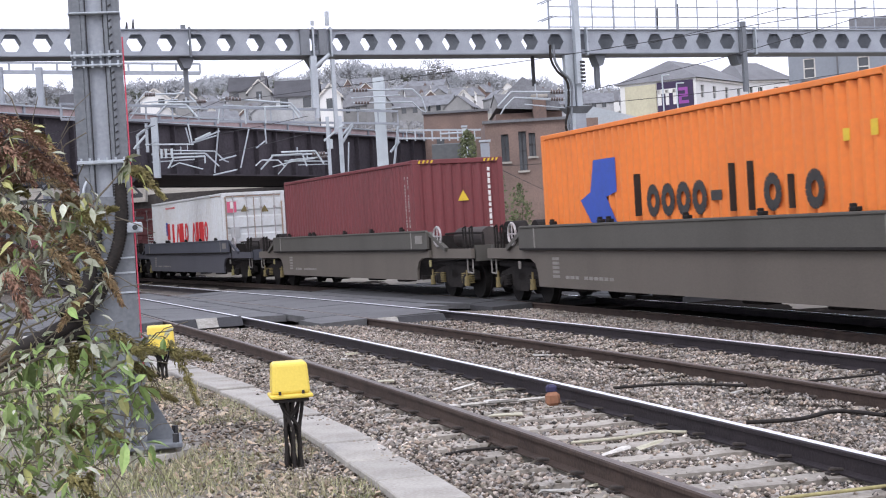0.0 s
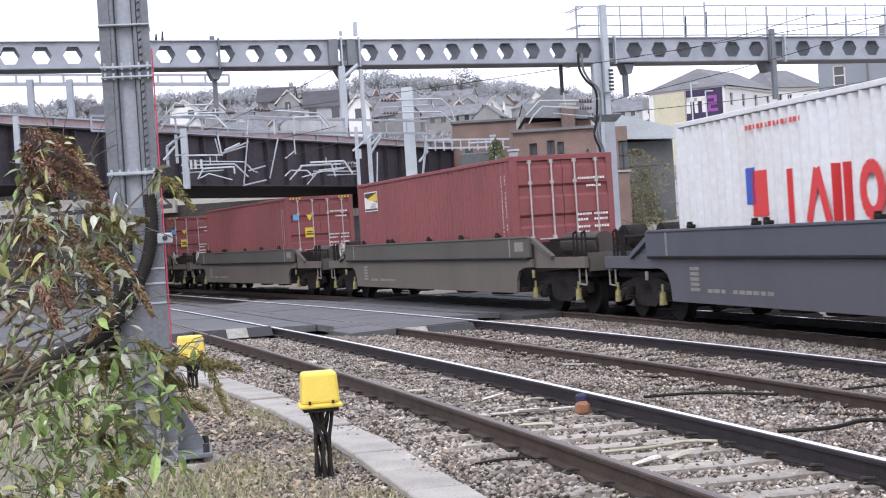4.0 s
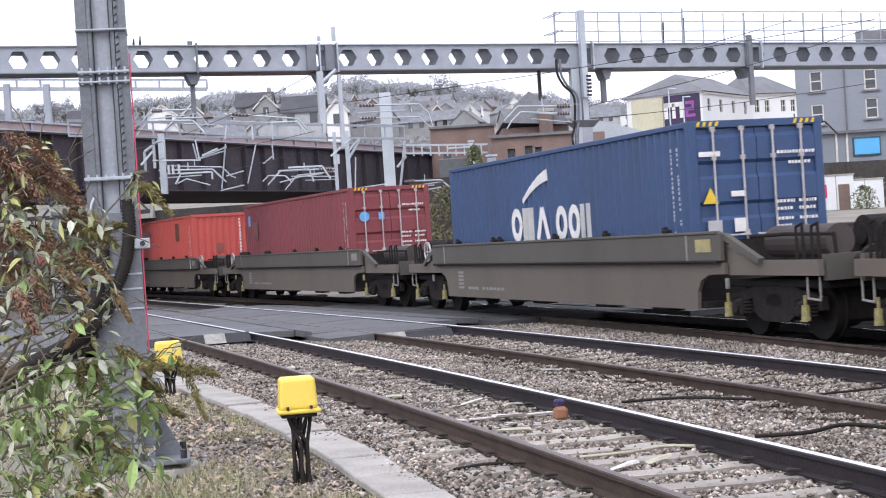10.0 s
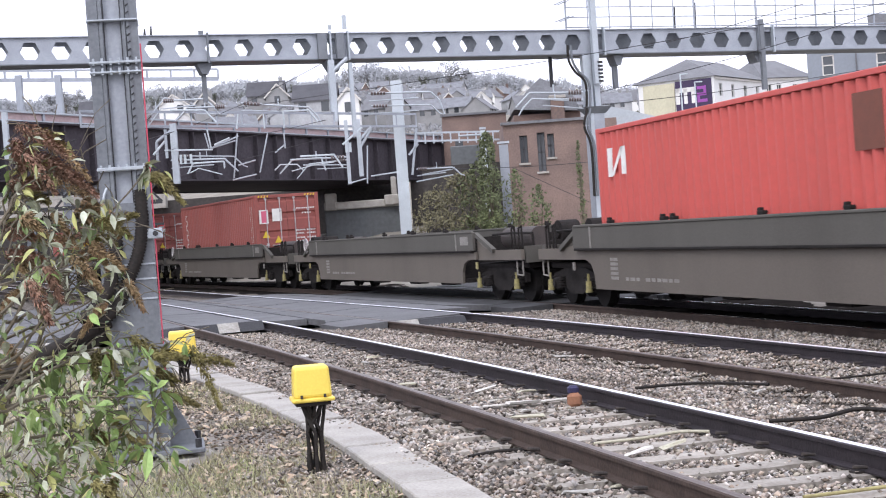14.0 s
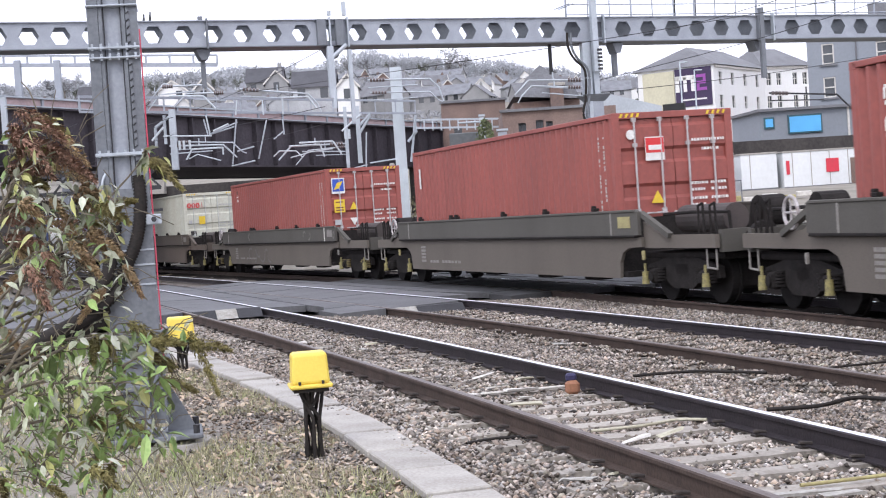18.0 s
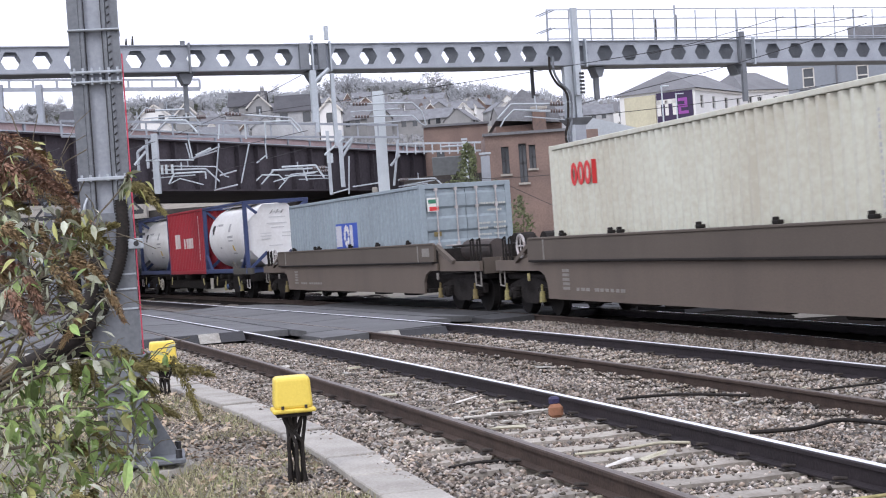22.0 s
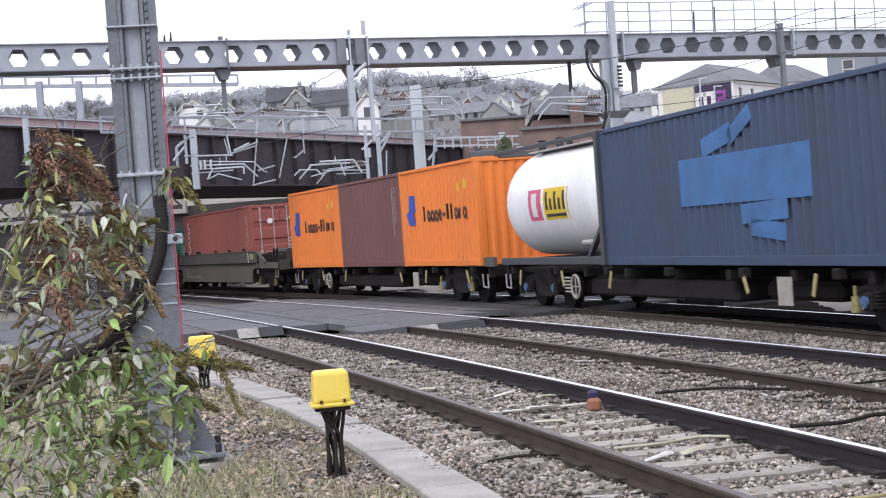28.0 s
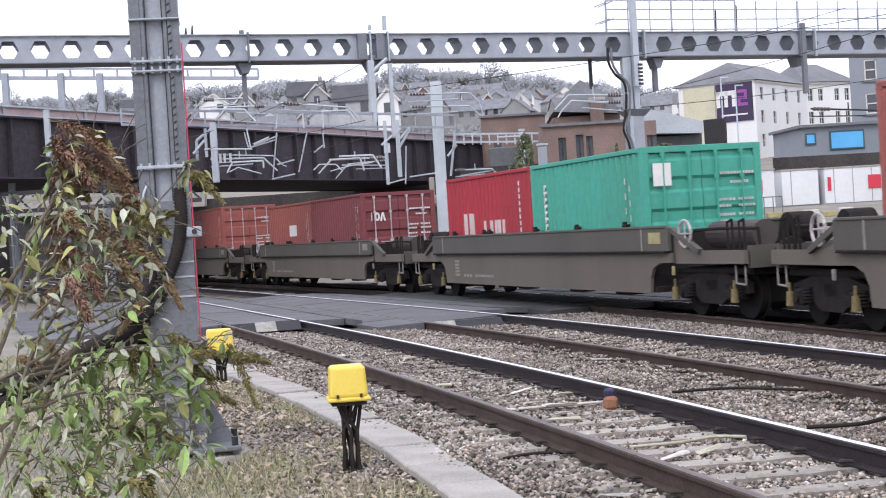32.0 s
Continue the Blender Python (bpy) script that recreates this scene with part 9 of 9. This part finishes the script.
for pts, r, mat, lab in (([(1.01, 11.44, -0.17), (1.41, 11.54, -0.17), (1.70, 11.73, -0.17), (1.92, 11.63, -0.17)], 0.013, M_STRAW, "pale cream strip lying on the ballast"),
                         ([(1.97, 8.79, -0.17), (2.29, 8.87, -0.17), (2.65, 8.97, -0.17)], 0.012, K_FADEYEL, "thin pale yellow cable on the ballast"),
                         ([(1.76, 14.86, -0.17), (2.30, 14.92, -0.17), (2.60, 14.74, -0.17), (2.97, 14.38, -0.17)], 0.016, M_CABLE, "black cable lying across the ballast"),
                         ([(2.45, 11.95, -0.17), (2.86, 11.96, -0.17), (3.26, 12.28, -0.17), (3.54, 11.88, -0.17)], 0.018, M_CABLE, "black cable lying across the ballast"),
                         ([(0.06, 11.23, -0.17), (0.32, 11.40, -0.17), (0.66, 11.32, -0.17)], 0.014, M_CABLE, "short black cable on the ballast"),
                         ([(0.24, 14.23, -0.17), (0.59, 14.28, -0.17), (1.05, 14.40, -0.17)], 0.014, M_WHITEP, "pale cable crossing between the rails"),
                         ([(3.58, 14.44, -0.17), (4.05, 14.58, -0.17), (4.35, 14.68, -0.17)], 0.012, M_CABLE, "black cable between the rails")):
    stick(pts, r, mat, lab)
ob0 = Vector((1.09, 14.02, -0.17))
marker = thing("rail_block", "orange-brown block with a dark cap against the rail", "block", pose(ob0.x, ob0.y, -0.2, 0, 0, 12))
bm = bmesh.new()
bbox(bm, 0, 0, 0.06, 0.13, 0.11, 0.13, 0.03)
part("block", bm, M_TERRA, marker)
bm = bmesh.new()
bbox(bm, 0.0, 0.03, 0.15, 0.1, 0.08, 0.08, 0.02)
part("cap", bm, K_NAVYCAP, marker)
rng = random.Random(21)
for i in range(46):
    y = rng.uniform(7, 24)
    fx = rng.choice((near_rail, near_rail, mid_rail))
    p = beside(fx, y, rng.uniform(-0.75, 1.3))
    bm = bmesh.new()
    l, w = rng.uniform(0.12, 0.4), rng.uniform(0.03, 0.07)
    vsx = box(bm, 0, 0, 0, l, w, 0.018)
    for v in vsx:
        v.co += Vector((rng.gauss(0, 0.02), rng.gauss(0, 0.012), rng.gauss(0, 0.003)))
    k = part("wood_fragment", bm, (M_SLEEPER, M_EDGEW, M_STRAW, M_WHITEP)[i % 4], None, m=pose(p.x, p.y, -0.165 + rng.uniform(0, 0.01) - (0.13 if fx is mid_rail else 0), rng.gauss(0, 5), rng.gauss(0, 5), rng.gauss(15, 25)))
    tagged(k, "pale splintered fragment lying on the ballast", "fragment", "fragments on the ballast")

# ---- ballast stones ----
def stones(name, n, sample, size, mat, label, seed):
    """Angular stones, each a jittered eight-faced lump."""
    r = np.random.RandomState(seed)
    base = np.array([(1, 0, 0), (-1, 0, 0), (0, 1, 0), (0, -1, 0), (0, 0, 1), (0, 0, -1)], float)
    tri = np.array([(0, 2, 4), (2, 1, 4), (1, 3, 4), (3, 0, 4), (2, 0, 5), (1, 2, 5), (3, 1, 5), (0, 3, 5)])
    pts = sample(r, n)
    n = len(pts)
    s = size[0] + (size[1] - size[0]) * r.rand(n, 1, 1) ** 1.6
    v = base[None] * (0.75 + 0.5 * r.rand(n, 6, 1)) + r.normal(0, 0.13, (n, 6, 3))
    v[:, :, 2] *= 0.7
    a = r.rand(n) * 6.283
    ca, sa = np.cos(a)[:, None], np.sin(a)[:, None]
    x, y = v[:, :, 0] * ca - v[:, :, 1] * sa, v[:, :, 0] * sa + v[:, :, 1] * ca
    v = np.stack([x, y, v[:, :, 2]], 2)
    tilt = r.normal(0, 0.35, (n, 1))
    v[:, :, 2] += v[:, :, 0] * tilt
    v = v * s + pts[:, None, :]
    f = tri[None] + 6 * np.arange(n)[:, None, None]
    me = bpy.data.meshes.new(name)
    me.vertices.add(n * 6)
    me.vertices.foreach_set("co", v.reshape(-1).astype(np.float32))
    me.loops.add(n * 24)
    me.loops.foreach_set("vertex_index", f.reshape(-1).astype(np.int32))
    me.polygons.add(n * 8)
    me.polygons.foreach_set("loop_start", np.arange(0, n * 24, 3, dtype=np.int32))
    me.update(calc_edges=True)
    me.materials.append(mat)
    return tagged(new(name, me), label, "ballast", kind="stuff")


YS = np.linspace(0, 60, 601)
NX, MX, TX = (np.array([f(y) for y in YS]) for f in (near_rail, mid_rail, train_x))
LID_X = np.array([trough_x(y) for y in YS])


def in_bed(r, n):
    y = 5.5 + 26 * r.rand(n) ** 1.35
    a, b = np.interp(y, YS, NX) - 0.98, np.interp(y, YS, TX) - 0.9
    x = a + (b - a) * r.rand(n)
    k = (x - a + 0.03) / (np.interp(y, YS, TX) + 3.4 - a)
    def sm(lo, hi):
        u = np.clip((k - lo) / (hi - lo), 0, 1)
        return u * u * (3 - 2 * u)
    cn = np.clip((x - np.interp(y, YS, NX)) * 0.95, -0.2, 1.6)
    z = -0.205 - 0.027 * cn * (k < 0.36) - 0.1 * sm(0.26, 0.38) - 0.055 * sm(0.5, 0.63) + r.rand(n) * 0.022
    keep = np.ones(n, bool)
    for line, off in ((NX, 0), (MX, 0), (TX, -0.752)):
        for o in (off, off + 1.505):
            keep &= np.abs((x - np.interp(y, YS, line)) * 0.95 - o) > 0.085
    for line, off, ph, lim in ((NX, 0, 0.3, 28.6), (MX, 0, 0.25, 28.1)):
        c = (x - np.interp(y, YS, line)) * 0.95 - off
        s = np.interp(y, YS, np.gradient(line, YS))
        u = (y + c * s / np.sqrt(1 + s * s) - 4.6 - ph) / 0.62
        on = (np.abs(u - np.round(u)) < 0.25) & (c > -0.5) & (c < 2.0)
        z = np.where(on, z + 0.026, z)
        keep &= ~on | (r.rand(n) < np.clip(0.05 + (y - 12.3) * 0.2, 0.05, 0.8) + np.where(c < 0, 0.35, 0))
        keep &= ~((c > -0.1) & (c < 1.6) & (y > lim))
    keep &= (y < 28.3) | (x < np.interp(y, YS, NX) - 0.9) | ((x > np.interp(y, YS, MX) + 1.75) & (y < 31.5))
    keep |= False
    return np.stack([x, y, z], 1)[keep]


stones("ballast_stones", 200000, in_bed, (0.011, 0.031), M_STONE, "loose grey and brown ballast stones around the rails", 1)


def in_cess(r, n):
    y = 6 + 20 * r.rand(n) ** 1.3
    x = np.interp(y, YS, LID_X) - 0.2 - np.abs(r.normal(0, 0.8, n))
    return np.stack([x, y, np.full(n, -0.235) + r.rand(n) * 0.02], 1)


stones("large_ballast_stones", 6000, in_bed, (0.024, 0.042), M_STONE, "larger loose ballast stones between the rails", 5)
LITTER = make_mat("leaf_litter", (0.3, 0.21, 0.14), (0.42, 0.36, 0.28), 0.9, scale=8, fine=40, bump=0.1, rnd=0.5)
vs, fs = [], []
rng = random.Random(17)
for i in range(5200):
    y = 6.0 + 15 * rng.random() ** 1.4
    x = trough_x(y) - 0.25 - abs(rng.gauss(0, 1.3))
    l, a = rng.uniform(0.015, 0.045), rng.uniform(0, 6.28)
    u, v = Vector((math.cos(a), math.sin(a), rng.gauss(0, 0.35))) * l, Vector((-math.sin(a), math.cos(a), rng.gauss(0, 0.35))) * l * rng.uniform(0.3, 0.6)
    q = Vector((x, y, ground_z(x, y) + rng.uniform(0.012, 0.035)))
    b = len(vs)
    vs += [q - u, q + v, q + u, q - v]
    fs += [(b, b + 1, b + 2), (b, b + 2, b + 3)]
tagged(new("leaf_litter", raw("leaf_litter", vs, fs, LITTER)), "brown fallen leaves and pale litter in the cess", "litter", kind="stuff")
stones("gravel", 14000, in_cess, (0.008, 0.026), M_STONE, "scattered gravel in the cess", 2)

# ---- sleepers and clips, last ----
for (fx, off, z, cant, ph), tr in zip(TRACKS, TRACK_OBS):
    for i in range(46):
        y = 4.6 + ph + i * 0.62
        if y > 28.0 and fx is not train_x:
            break
        if fx is train_x:
            y = 10 + i * 0.62
        p = beside(fx, y, off + 0.7525)
        head = math.degrees(math.atan2(1, slope(fx, y))) - 90
        m = pose(p.x, p.y, z + 0.75 * math.sin(cant) - 0.183, 0, 0, head) @ pose(0, 0, 0, 0, -math.degrees(cant))
        part("sleeper", SLEEPER, None, tr, m=m)
        if fx is not train_x:
            for sx in (-0.7525, 0.7525):
                for k in (-1, 1):
                    part("rail_clip", CLIP, None, tr, m=m @ pose(sx + k * 0.085, 0, 0.015, 0, 0, 0 if k > 0 else 180))


def motions():
    """The train runs through on its curved track."""
    for ob, pos, z in MOVING:
        walk(ob, [(float(t), on_track(pos + run(t)) @ pose(0, 0, z)) for t in range(0, 33)])


motions()
